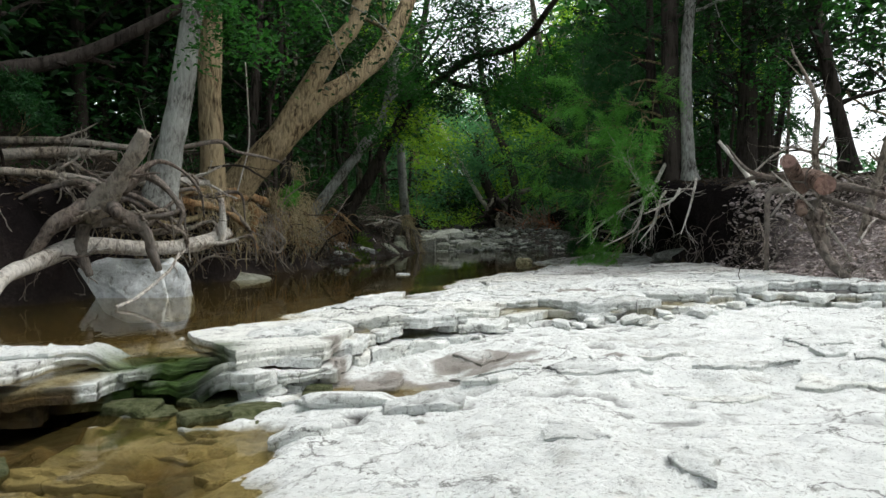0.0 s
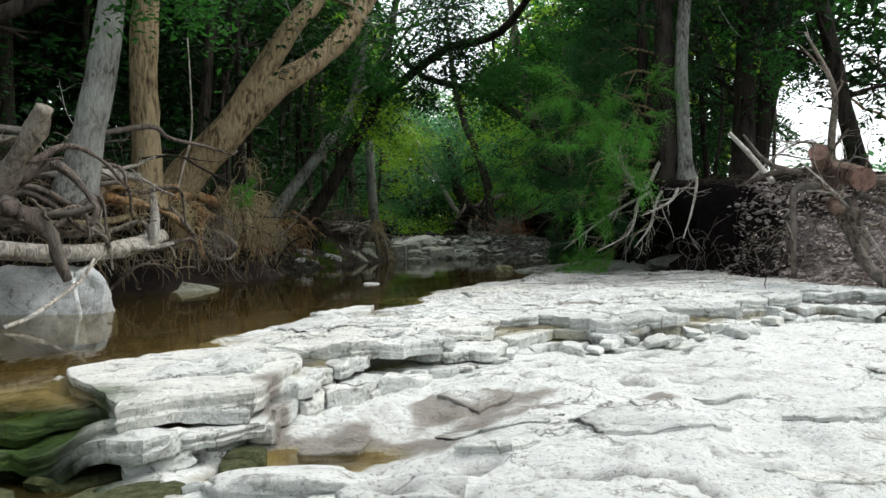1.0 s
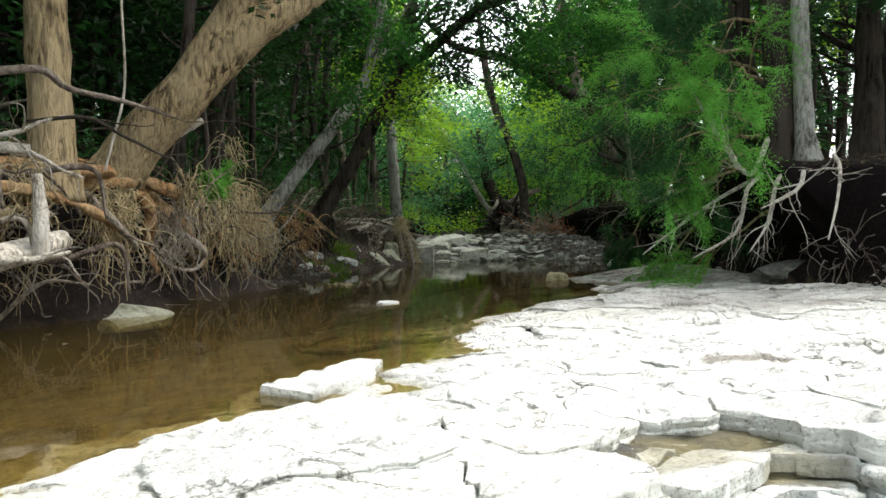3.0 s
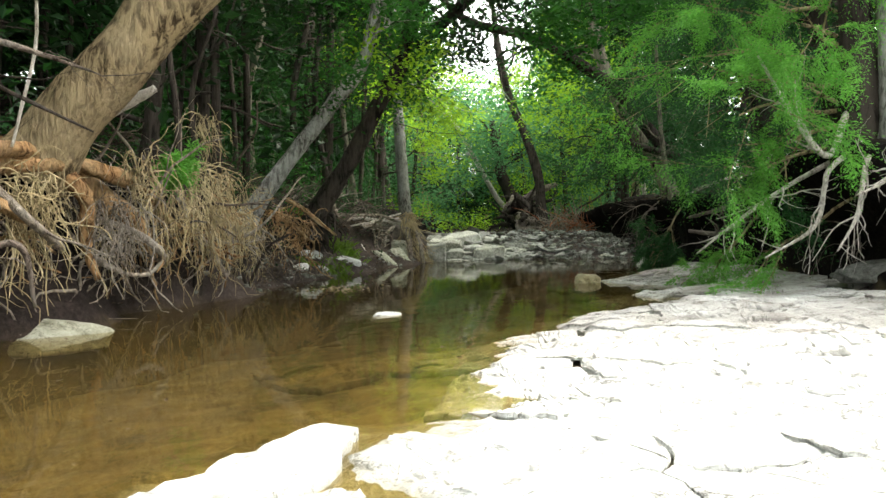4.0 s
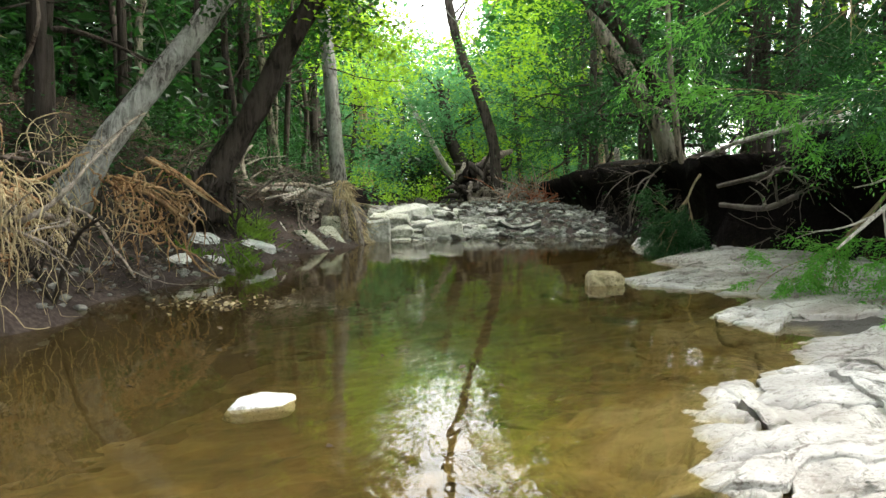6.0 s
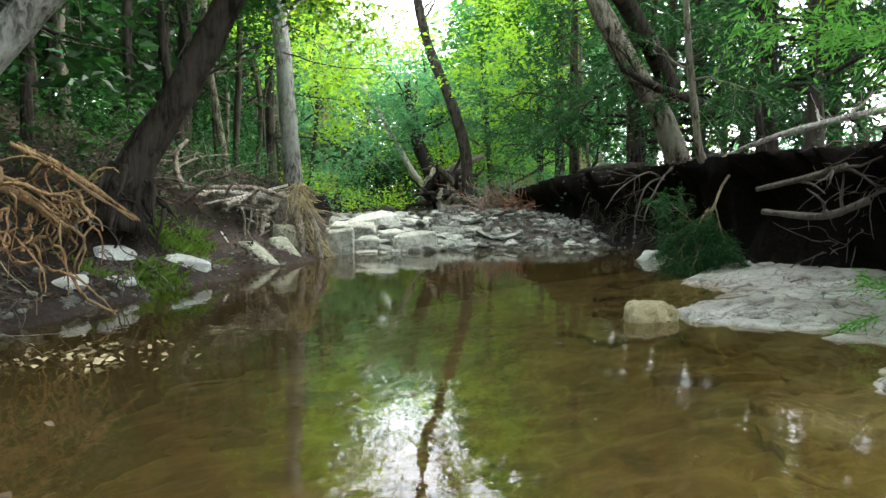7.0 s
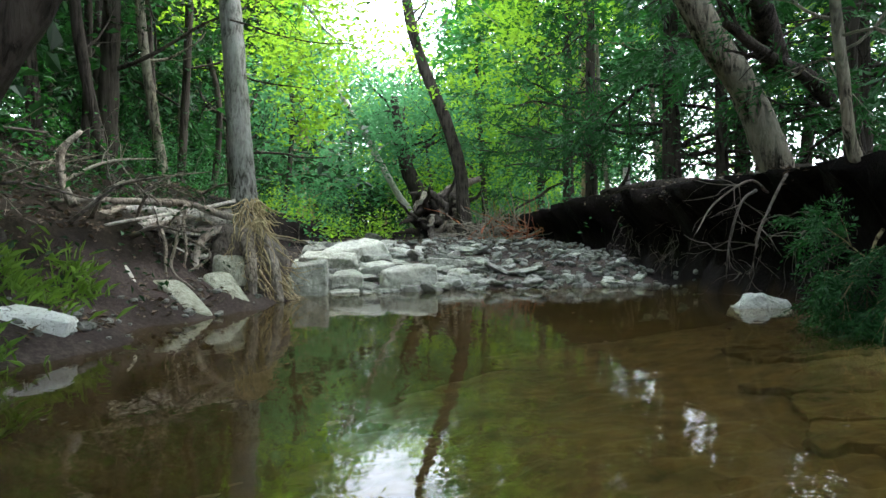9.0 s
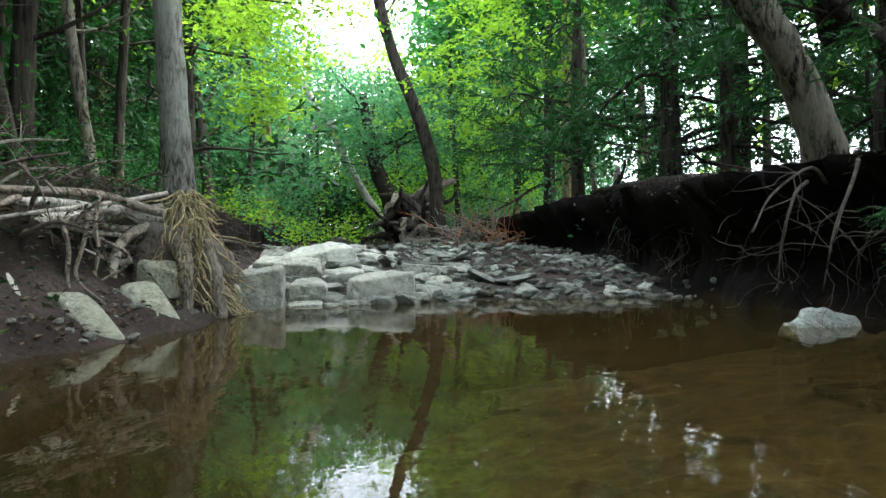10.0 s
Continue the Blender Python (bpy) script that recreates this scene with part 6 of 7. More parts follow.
for n, (pts, radii) in enumerate([
    ([(-2.75, 19.0, 1.35), (-2.55, 19.2, 1.2), (-2.38, 19.5, 1.02), (-2.1, 19.75, 0.76)], [0.03, 0.042, 0.036, 0.012]),
    ([(-3.0, 18.6, 1.1), (-2.7, 18.9, 0.95), (-2.5, 19.2, 0.7)], [0.04, 0.04, 0.02]),
]):
    ob = limb_thing("broken_limb", pts, np.array(radii) * 0.7, BARK_RED, "orange splintered limb sticking out over the mud", "branch", 8, 0.5, 0, 140 + n)
    for k in range(7):
        d = rng.normal(0, 0.03, 3)
        line = spline([np.array(p) + d + rng.normal(0, 0.018, 3) for p in pts], 14)
        part("splinter", mesh_np("splinter", *tube(line, np.linspace(0.014, 0.004, 14) * rng.uniform(0.6, 1.4), 5, 0.3, k), (BARK_RED, STRAW)[k % 3 == 0]), ob)


def hanging_bunch(x, y, z, count, length, spread, label, mat=STRAW):
    """A bunch of long dry strands hanging from the bank's lip."""
    sh = Shape()
    for k in range(int(count * 1.7)):
        s = np.array((x + rng.normal(0, 0.07), y + rng.normal(0, spread), z - 0.5 * length * rng.random() ** 1.5 + rng.normal(0, 0.06)))
        p = wander(s, (rng.normal(0.15, 0.3), rng.normal(0, 0.45), rng.normal(-0.3, 0.5)), length * rng.uniform(0.25, 0.8), 9, 0.26, rng, (0, 0, rng.uniform(-0.5, -0.1)))
        p[:, 2] = np.maximum(p[:, 2], 0.02)
        sh.add(*tube(p, np.linspace(0.0055, 0.0025, len(p)) * rng.uniform(0.4, 1.7), 3, 0, 0, False))
    return tagged(new("root_tangle", sh.mesh("root_tangle", mat)), label, "roots", kind="stuff")


for n in range(18):  # brushwood on the slope above the grey tree's roots
    y = rng.uniform(22.5, 28)
    p0 = np.array((float(LEFT(y)) - rng.uniform(1.0, 3.2), y, 0.0))
    p0[2] = gz(*p0[:2]) + 0.04
    a = rng.normal(0, 0.7)
    d = np.array([np.cos(a), np.sin(a), rng.uniform(-0.1, 0.4)]) * rng.uniform(0.6, 1.5)
    limb_thing("dead_branch", [p0 - (0, 0, 0.08), p0 + d * 0.5 + (0, 0, rng.uniform(0.05, 0.2)), p0 + d], [0.024, 0.018, 0.008], (ROOT, ROOT_DARK)[n % 2], "grey dead branch lying on the shaded slope", twigs=3, seed=960 + n, sides=6, n=12)
hanging_bunch(-3.22, 12.6, 1.2, 90, 0.85, 0.16, "long straw-coloured strands hanging over dark soil")
hanging_bunch(-3.38, 11.4, 1.4, 50, 0.6, 0.12, "short straw-coloured strands hanging beside a driftwood log")
for x, y, z, count, length, spread in ((-3.02, 14.1, 1.55, 46, 0.9, 0.1), (-2.9, 14.45, 1.2, 40, 0.8, 0.09), (-2.8, 14.85, 1.5, 50, 1.0, 0.1), (-2.74, 15.2, 1.1, 46, 0.8, 0.09), (-2.78, 15.6, 1.45, 46, 0.9, 0.1), (-2.66, 16.0, 1.05, 40, 0.7, 0.1), (-2.98, 15.75, 2.15, 46, 0.6, 0.1), (-2.7, 16.6, 0.95, 30, 0.6, 0.1)):
    hanging_bunch(x, y, z, count, length, spread, "clump of straw-coloured strands hanging down the bank")
for n in range(16):  # crooked grey sticks caught in the clumps
    y = rng.uniform(13.6, 17.2)
    p = wander((float(LEFT(y)) - rng.uniform(-0.1, 0.5), y, rng.uniform(0.4, 1.7)), (rng.uniform(0.1, 0.9), rng.normal(0, 0.9), rng.normal(0.1, 0.5)), rng.uniform(0.6, 1.3), 6, 0.22, rng)
    limb_thing("dead_branch", p, np.linspace(0.02, 0.007, len(p)), (ROOT, ROOT_DARK, ROOT_DARK)[n % 3], "crooked dead branch caught among hanging roots", twigs=2, seed=900 + n, sides=6, n=14)
hanging_bunch(-3.0, 13.6, 1.1, 60, 0.8, 0.2, "thin brown strands hanging under stripped roots", ROOT)
limb_thing("dark_branch", [(-3.62, 10.6, 1.83), (-3.51, 10.7, 1.88), (-3.05, 11.0, 2.01), (-2.87, 11.1, 1.89), (-2.57, 11.4, 1.84), (-2.29, 11.7, 1.76)], [0.03, 0.028, 0.03, 0.024, 0.018, 0.008], ROOT_DARK, "thin crooked branch reaching across the tree trunks", twigs=2, seed=510)
limb_thing("dark_branch", [(-3.3, 11.3, 1.68), (-2.88, 11.4, 1.72), (-2.64, 11.5, 1.59), (-2.33, 11.8, 1.41)], [0.014, 0.016, 0.014, 0.006], BARK_DARK, "thin dark branch drooping across the bank", twigs=1, seed=511)
limb_thing("broken_stub", [(-3.02, 10.95, 0.66), (-2.98, 10.9, 0.95), (-3.0, 10.9, 1.24)], [0.06, 0.05, 0.035], DRIFT, "grey broken stub standing on the driftwood log", seed=512)
limb_thing("fallen_log", [(-4.2, 10.4, 1.44), (-3.69, 11.0, 1.48), (-3.3, 11.35, 1.47)], [0.06, 0.06, 0.045], DRIFT, "pale grey log lying along the bank's edge", "log", 10, 0.16, 2, 513)
limb_thing("bank_root", [(-3.9, 10.7, 0.9), (-3.64, 10.9, 0.93), (-3.53, 11.2, 0.96), (-3.4, 11.4, 1.03)], [0.035, 0.04, 0.04, 0.03], STRAW, "yellowish root sticking out of the bank", "root", 8, 0.16, 0, 514)
limb_thing("rotten_log", [(-3.8, 10.9, 1.22), (-3.62, 12.0, 1.29), (-3.45, 12.8, 1.33), (-3.25, 13.15, 1.34)], [0.07, 0.075, 0.07, 0.05], BARK_RED, "orange rotten log crumbling under the trees", "log", 12, 0.5, 0, 515)
limb_thing("hanging_vine", [(-3.05, 12.4, 3.4), (-3.02, 12.4, 2.79), (-3.01, 12.4, 2.15), (-3.13, 12.4, 1.66), (-3.2, 12.4, 1.4)], [0.01, 0.012, 0.012, 0.012, 0.01], DRIFT, "thin pale vine hanging between two trunks", "vine", 6, 0.1, 0, 516)
for n in range(12):  # grey roots between the stump and the trees, at several heights
    y = rng.uniform(9.6, 11.6)
    x = -3.75 + 0.25 * (y - 9.6) + rng.normal(0, 0.12)
    z = rng.uniform(0.6, 1.5)
    limb_thing("bank_root", [(x - 0.4, y - 0.1, z), (x, y + rng.normal(0, 0.1), z + rng.normal(0, 0.08)), (x + 0.35, y + 0.25, z + rng.normal(0, 0.1)), (x + 0.4, y + 0.35, z - rng.uniform(0.1, 0.4))], [0.026, 0.03, 0.022, 0.01], (ROOT_DARK, ROOT)[n % 2], "grey crooked root sticking out of the eroded bank", "root", 8, 0.14, 1, 520 + n)
# thin dark saplings on the bank edge
for n, (x, y, h) in enumerate([(-3.05, 15.6, 3.2), (-3.6, 16.4, 3.6)]):
    z = gz(x, y)
    limb_thing("sapling", [(x, y, z - 0.1), (x + 0.08, y, z + h * 0.35), (x - 0.05, y + 0.1, z + h * 0.7), (x + 0.3, y, z + h)], [0.05, 0.042, 0.035, 0.02], BARK_DARK, "thin dark bare sapling on the bank", "sapling", 8, 0.12, 4, 150 + n)

# exposed roots of the straight grey tree, and its apron of rootlets
o = np.array(rooty.location)


def bare_root(n, pts, radii):
    line = spline(np.column_stack([pts, radii]), 24)
    part("root", mesh_np("root", *tube(line[:, :3] - o, line[:, 3], 10, 0.15, 160 + n), DRIFT if n < 5 else ROOT), rooty, "bare exposed grey root")


bare_root(0, [(-1.35, 26.4, 1.12), (-1.55, 26.3, 1.1), (-2.05, 26.0, 1.0), (-2.7, 25.5, 1.05), (-3.4, 25.0, 1.2)], [0.1, 0.08, 0.06, 0.05, 0.035])
bare_root(1, [(-1.35, 26.35, 1.0), (-1.7, 26.0, 1.08), (-2.1, 25.7, 1.02), (-2.34, 25.3, 0.95), (-2.4, 24.8, 0.54), (-2.3, 24.5, 0.2)], [0.1, 0.085, 0.065, 0.06, 0.05, 0.03])
bare_root(2, [(-1.4, 26.4, 1.12), (-1.9, 26.2, 1.1), (-2.5, 25.9, 1.18), (-3.1, 25.5, 1.1)], [0.08, 0.055, 0.045, 0.03])
bare_root(3, [(-3.05, 24.3, 0.15), (-3.0, 24.3, 0.4), (-2.79, 24.7, 0.74), (-2.5, 24.6, 0.66), (-2.2, 24.3, 0.45), (-2.1, 24.2, 0.2)], [0.045, 0.05, 0.055, 0.05, 0.04, 0.03])
bare_root(24, [(-2.75, 24.4, 1.15), (-2.88, 24.5, 1.4), (-2.92, 24.6, 1.72), (-2.76, 24.7, 1.94)], [0.05, 0.045, 0.04, 0.025])
bare_root(5, [(-1.5, 26.2, 1.0), (-1.75, 25.8, 0.8), (-1.8, 25.6, 0.5), (-1.75, 25.4, 0.2)], [0.06, 0.05, 0.04, 0.02])
bare_root(6, [(-2.2, 25.8, 1.05), (-2.3, 25.6, 0.8), (-2.25, 25.5, 0.6), (-2.35, 25.4, 0.4)], [0.03, 0.025, 0.02, 0.012])
bare_root(7, [(-1.9, 26.0, 1.05), (-1.95, 25.8, 0.8), (-1.85, 25.7, 0.55)], [0.03, 0.022, 0.012])
bare_root(8, [(-1.2, 26.3, 0.95), (-1.0, 26.2, 0.6), (-0.9, 26.1, 0.25), (-0.85, 26.0, 0.0)], [0.1, 0.09, 0.07, 0.05])
bare_root(9, [(-1.3, 26.2, 0.9), (-1.2, 25.9, 0.5), (-1.15, 25.8, 0.1)], [0.1, 0.08, 0.05])
bare_root(10, [(-2.6, 25.6, 1.2), (-2.75, 25.2, 1.1), (-3.2, 24.9, 1.15), (-3.6, 24.8, 1.2)], [0.035, 0.035, 0.03, 0.02])
rr0 = np.random.default_rng(63)
for n in range(8):  # long roots snaking out of the bank towards the trunk
    z, y = 0.62 + 0.07 * n + rr0.normal(0, 0.03), 25.9 - 0.1 * n
    xs = np.linspace(-1.42, -3.5 - rr0.uniform(0, 1.0), 7)
    pts = [(x, 26.3 + (y - 26.3) * min(1, k / 2) - 0.12 * k + rr0.normal(0, 0.08), z + 0.05 * (k == 0) + rr0.normal(0, 0.1)) for k, x in enumerate(xs)]
    bare_root(11 + n if n % 2 else 4 - n % 4, pts, np.linspace(0.036, 0.013, 7) * rr0.uniform(0.6, 1.3))
for n in range(16):
    x, y, z = rr0.uniform(-3.4, -1.6), rr0.uniform(24.9, 25.7), rr0.uniform(0.9, 1.25)
    bare_root(30 + n, [(x, y, z), (x + rr0.normal(0, 0.08), y - 0.1, z - 0.25), (x + rr0.normal(0, 0.15), y - 0.2, z - 0.55), (x + rr0.normal(0, 0.2), y - 0.3, 0.25)], [0.022, 0.02, 0.016, 0.008])
sh = Shape()
for k in range(420):
    a = rng.uniform(-2.9, 1.3)
    z = rng.uniform(0.15, 1.35)
    rr = 0.13 + 0.3 * (1.2 - z) * rng.uniform(0.5, 1.1)
    s = np.array((-1.28 + rr * np.cos(a), 26.35 + rr * np.sin(a), z))
    p = wander(s, (0.45 * np.cos(a) + rng.normal(0, 0.45), 0.45 * np.sin(a) + rng.normal(0, 0.45), -0.6), rng.uniform(0.2, 0.75), 8, 0.25, rng, (0, 0, -0.14))
    p[:, 2] = np.maximum(p[:, 2], 0.02)
    sh.add(*tube(p, np.linspace(0.012, 0.004, len(p)) * rng.uniform(0.5, 1.6), 4, 0, 0, False))
me = sh.mesh("rootlets", STRAW)
me.transform(Matrix.Translation(-rooty.location))
tagged(part("root_apron", me, rooty, "fringe of straw-coloured rootlets"), kind="stuff")
core = rock_mesh("root_soil", (0.95, 0.95, 1.05), 91, ROOT_DARK, 4)
core.transform(Matrix.Translation(Vector((-1.25, 26.4, -0.05)) - rooty.location))
part("root_soil", core, rooty, "brown soil held between the roots")
# dark root mass of the crooked tree
sh = Shape()
for k in range(36):
    p = wander((-2.75 + rng.normal(0, 0.15), 21.6 + rng.normal(0, 0.25), rng.uniform(0.8, 1.4)), (rng.normal(0.3, 0.4), rng.normal(-0.3, 0.6), -0.5), rng.uniform(0.35, 0.8), 8, 0.25, rng, (0, 0, -0.08))
    sh.add(*tube(p, np.linspace(0.045, 0.01, len(p)) * rng.uniform(0.4, 1.2), 5, 0, 0, False))
tagged(new("root_mass", sh.mesh("root_mass", BARK_DARK)), "dark knotted roots below the crooked tree", "roots", kind="stuff")

# ---- grass and seedlings ----
def tuft(x, y, count, height, spread, mat, label, name="grass_tuft"):
    z = gz(x, y)
    b = np.column_stack([x + rng.normal(0, spread, count), y + rng.normal(0, spread, count), np.full(count, z)])
    b[:, 2] = on_ground(b[:, 0], b[:, 1])
    d = np.column_stack([rng.normal(0, 0.6, count), rng.normal(0, 0.6, count), np.ones(count)])
    d /= np.linalg.norm(d, axis=1, keepdims=True)
    h = height * rng.uniform(0.5, 1.2, (count, 1))
    w = np.cross(d, rng.normal(0, 1, (count, 3)))
    w = w / np.linalg.norm(w, axis=1, keepdims=True) * 0.007
    bend = np.column_stack([d[:, :2], -0.25 * np.ones(count)]) * h * 0.5
    v = np.stack([b - w, b + w, b + d * h * 0.6 + w * 0.8, b + d * h + bend], 1)
    v2 = np.stack([b - w, b + d * h * 0.6 + w * 0.8, b + d * h + bend, b + d * h * 0.6 - w * 0.8], 1)
    v = np.concatenate([v, v2]).reshape(-1, 3)
    return tagged(new(name, mesh_np(name, v, np.arange(len(v)).reshape(-1, 4), mat, False)), label, "grass", kind="stuff")


for x, y, c, h, s in [(-2.5, 22.4, 220, 0.15, 0.16), (-2.9, 22.8, 220, 0.17, 0.2), (-2.35, 21.3, 200, 0.16, 0.15), (-3.3, 22.9, 200, 0.17, 0.22), (-2.75, 20.7, 120, 0.14, 0.15), (-2.5, 23.6, 160, 0.18, 0.14), (-2.05, 20.9, 120, 0.14, 0.12)]:
    tuft(x, y, c, h, s, GRASS, "fresh green grass tuft on the muddy bank")


def bough(start, way, length, radius, seed, label, parent=None, per=5, plume=0.3, size=0.09, kids=6, droop=-0.04, leaf=CEDAR, dead=False, name="cedar_bough", spread=0.5):
    r = np.random.default_rng(seed)
    sh, tips, ways = Shape(), [], []
    o = np.array(start if parent is None else parent.location, float)
    twigs = []
    branch_out(sh, np.array(start) - o, way, length, radius, 2, r, tips, ways, (0, 0, droop), kids, 0.11, spread, twigs)
    top = empty(name, tuple(o)) if parent is None else parent
    main = part("bough" if parent else "branch", sh.mesh("bough", DRIFT if dead else BARK_BROWN), top)
    for twig in twigs:
        part("twig", twig.mesh("twig", DRIFT if dead else BARK_BROWN), main)
    if not dead:
        v, f = plumes(tips, ways, per, plume, size, r, 0.7)
        part("foliage", mesh_np("foliage", v, f, leaf, False), top)
    if parent is None:
        tagged(top, label, "cedar")
    return top


# the cedar that hangs over the shelf
cedar = tree([(4.9, 16.6, 1.7), (4.6, 16.5, 2.6), (4.35, 16.4, 4), (4.3, 16.4, 7.5)], [0.15, 0.13, 0.1, 0.03], BARK_DARK, CEDAR, 30, "green cedar hanging over the limestone shelf", 12, 2.2, 9, 0.34, 0.075, 0.55, name="cedar_tree", conifer=True, kids=4)
for n, (z, dy, up, ell) in enumerate([(1.75, -0.35, -0.05, 1.9), (2.0, -0.1, 0.1, 2.2), (2.2, -0.5, 0.15, 2.3), (2.5, 0.1, 0.2, 2.5), (2.8, -0.3, 0.15, 2.4), (3.1, 0.0, 0.25, 2.1), (3.4, -0.5, 0.2, 1.8), (3.8, -0.15, 0.3, 1.7), (4.2, -0.4, 0.3, 1.5), (4.7, 0.1, 0.35, 1.4), (2.3, -0.8, 0.0, 1.9), (3.0, -0.9, 0.1, 1.8)]):
    bough((4.6, 16.3, z), (-1, dy, up), ell * 0.86, 0.03, 300 + n, "", cedar, 7, 0.32, 0.06, 4, -0.04, CEDAR_TIP if z < 3.2 and n % 3 else CEDAR)
for n, (pts, radii) in enumerate([
    ([(4.5, 15.9, 2.1), (4.02, 15.4, 1.56), (3.65, 15.4, 2.0), (3.2, 15.3, 2.68)], [0.04, 0.035, 0.03, 0.012]),
    ([(4.45, 15.5, 1.7), (3.9, 15.1, 1.4), (3.78, 15.0, 1.18), (3.58, 14.8, 0.78), (2.95, 14.5, 0.48)], [0.035, 0.03, 0.028, 0.022, 0.008]),
    ([(4.5, 15.3, 1.65), (4.1, 14.8, 1.4), (3.85, 14.5, 0.9), (3.5, 14.2, 0.55)], [0.03, 0.026, 0.02, 0.008]),
    ([(4.5, 14.9, 1.6), (4.2, 14.4, 1.35), (3.9, 14.1, 1.2), (3.5, 13.9, 1.05)], [0.03, 0.024, 0.018, 0.008]),
    ([(4.4, 15.8, 1.6), (3.6, 15.6, 1.2), (3.0, 15.5, 0.8), (2.6, 15.45, 0.5)], [0.03, 0.026, 0.018, 0.008]),
    ([(4.6, 14.4, 1.7), (4.4, 13.9, 1.5), (4.2, 13.6, 1.1), (4.0, 13.4, 0.7)], [0.026, 0.022, 0.016, 0.008]),
]):
    limb_thing("dead_bough", pts, radii, DRIFT, "bare grey dead cedar bough hanging off the bank", "branch", 8, 0.1, 7, 320 + n)
bough((4.4, 15.6, 1.1), (-1, -0.15, -0.45), 1.6, 0.02, 340, "low cedar bough with yellowing tips touching the shelf", None, 7, 0.2, 0.05, 5, -0.05, CEDAR_TIP)
bough((3.9, 16.4, 1.2), (-0.75, 0.1, -0.55), 1.5, 0.02, 341, "low green cedar bough over the water's edge", None, 7, 0.22, 0.05, 5, -0.05, CEDAR_TIP)
bough((4.4, 21.7, 1.2), (-0.6, -0.1, -0.75), 1.05, 0.025, 342, "green cedar bough hanging down the dark bank to the water", None, 7, 0.2, 0.055, 6, -0.05, CEDAR, spread=0.6)
bough((4.3, 22.0, 0.8), (-0.7, -0.3, -0.5), 0.8, 0.02, 343, "green cedar bough trailing at the foot of the bank", None, 4, 0.22, 0.07, 6, -0.06, CEDAR, spread=0.6)
bough((-3.35, 14.7, 1.35), (0.5, -0.1, 0.2), 0.45, 0.012, 344, "small green cedar seedling on the bank", None, 4, 0.16, 0.07, 5, -0.02, CEDAR_TIP, name="cedar_seedling")
bough((-5.6, 10.4, 1.8), (0.4, 0.2, 0.6), 0.8, 0.015, 345, "small green cedar seedling among fallen logs", None, 4, 0.2, 0.08, 5, -0.02, CEDAR, name="cedar_seedling")

limb_thing("leaning_stick", [(4.2, 12.25, 2.12), (4.36, 11.9, 1.74), (4.46, 11.6, 1.42)], [0.028, 0.035, 0.04], DRIFT, "long grey stick leaning on the mound", seed=540)
limb_thing("mound_root", [(4.9, 9.9, 0.15), (4.75, 10.1, 0.4), (4.66, 10.3, 0.75), (4.62, 10.5, 1.1)], [0.05, 0.06, 0.055, 0.045], ROOT_DARK, "stout pale root propping the sawn stump", "root", 10, 0.2, 0, 541)
# the mound on the right: uprooted stump with sawn logs
wad = tagged(empty("sawn_stump", (4.7, 10.6, 0.9)), "uprooted stump with sawn log ends on the mound", "stump")
o = np.array((4.7, 10.6, 0.9))


def wad_piece(k, pts, radii, mat):
    line = spline(np.column_stack([pts, radii]), 16)
    log = part("log" if k in (0, 1, 4) else "root", mesh_np("log", *tube(line[:, :3] - o, line[:, 3] * (1 if k < 2 else 0.7), 14, 0.4 if k > 1 else 0.06, 180 + k), LOG_RED if k in (0, 1, 4) else mat, k > 1), wad)
    if k in (0, 1):
        a, b = np.array(pts[0]), np.array(pts[1])
        d = (a - b) / np.linalg.norm(a - b)
        face = [a - d * 0.02, a + d * 0.006, a + d * 0.007]
        part("sawn_end", mesh_np("sawn_end", *tube(np.array(face) - o, [radii[0] * 0.97, radii[0] * 0.96, radii[0] * 0.05], 14, 0.0, 0), CUT_WOOD, False), log, "brown sawn log end")


wad_piece(0, [(4.72, 10.15, 1.33), (4.85, 10.6, 1.42), (5.0, 11.2, 1.5)], [0.13, 0.13, 0.13], ROOT_DARK)
wad_piece(1, [(4.42, 10.5, 1.66), (4.62, 10.75, 1.55), (4.9, 11.1, 1.35)], [0.1, 0.1, 0.1], ROOT_DARK)
wad_piece(2, [(4.75, 10.4, 1.15), (4.72, 10.3, 0.85), (4.8, 10.25, 0.5)], [0.1, 0.09, 0.07], ROOT_DARK)
wad_piece(3, [(4.5, 10.6, 1.3), (4.3, 10.75, 1.25), (4.2, 10.6, 0.8), (4.18, 10.55, 0.25)], [0.06, 0.05, 0.045, 0.04], ROOT_DARK)
wad_piece(4, [(4.6, 10.5, 1.1), (4.5, 10.3, 1.05), (4.42, 10.15, 1.0)], [0.09, 0.085, 0.08], ROOT_DARK)
wad_piece(5, [(4.9, 10.6, 1.35), (5.3, 10.4, 1.3), (5.7, 10.1, 1.1), (6.2, 9.9, 0.9)], [0.08, 0.06, 0.05, 0.03], ROOT_DARK)
wad_piece(6, [(4.9, 10.6, 1.2), (5.3, 10.2, 1.0), (5.6, 9.9, 0.8)], [0.06, 0.05, 0.03], ROOT_DARK)
wad_piece(7, [(4.4, 10.8, 1.45), (4.1, 11.0, 1.6), (3.9, 11.2, 1.95)], [0.05, 0.035, 0.02], ROOT_DARK)
wad_piece(8, [(4.6, 10.8, 1.5), (4.3, 11.2, 1.5), (4.0, 11.6, 1.35)], [0.05, 0.04, 0.02], ROOT_DARK)
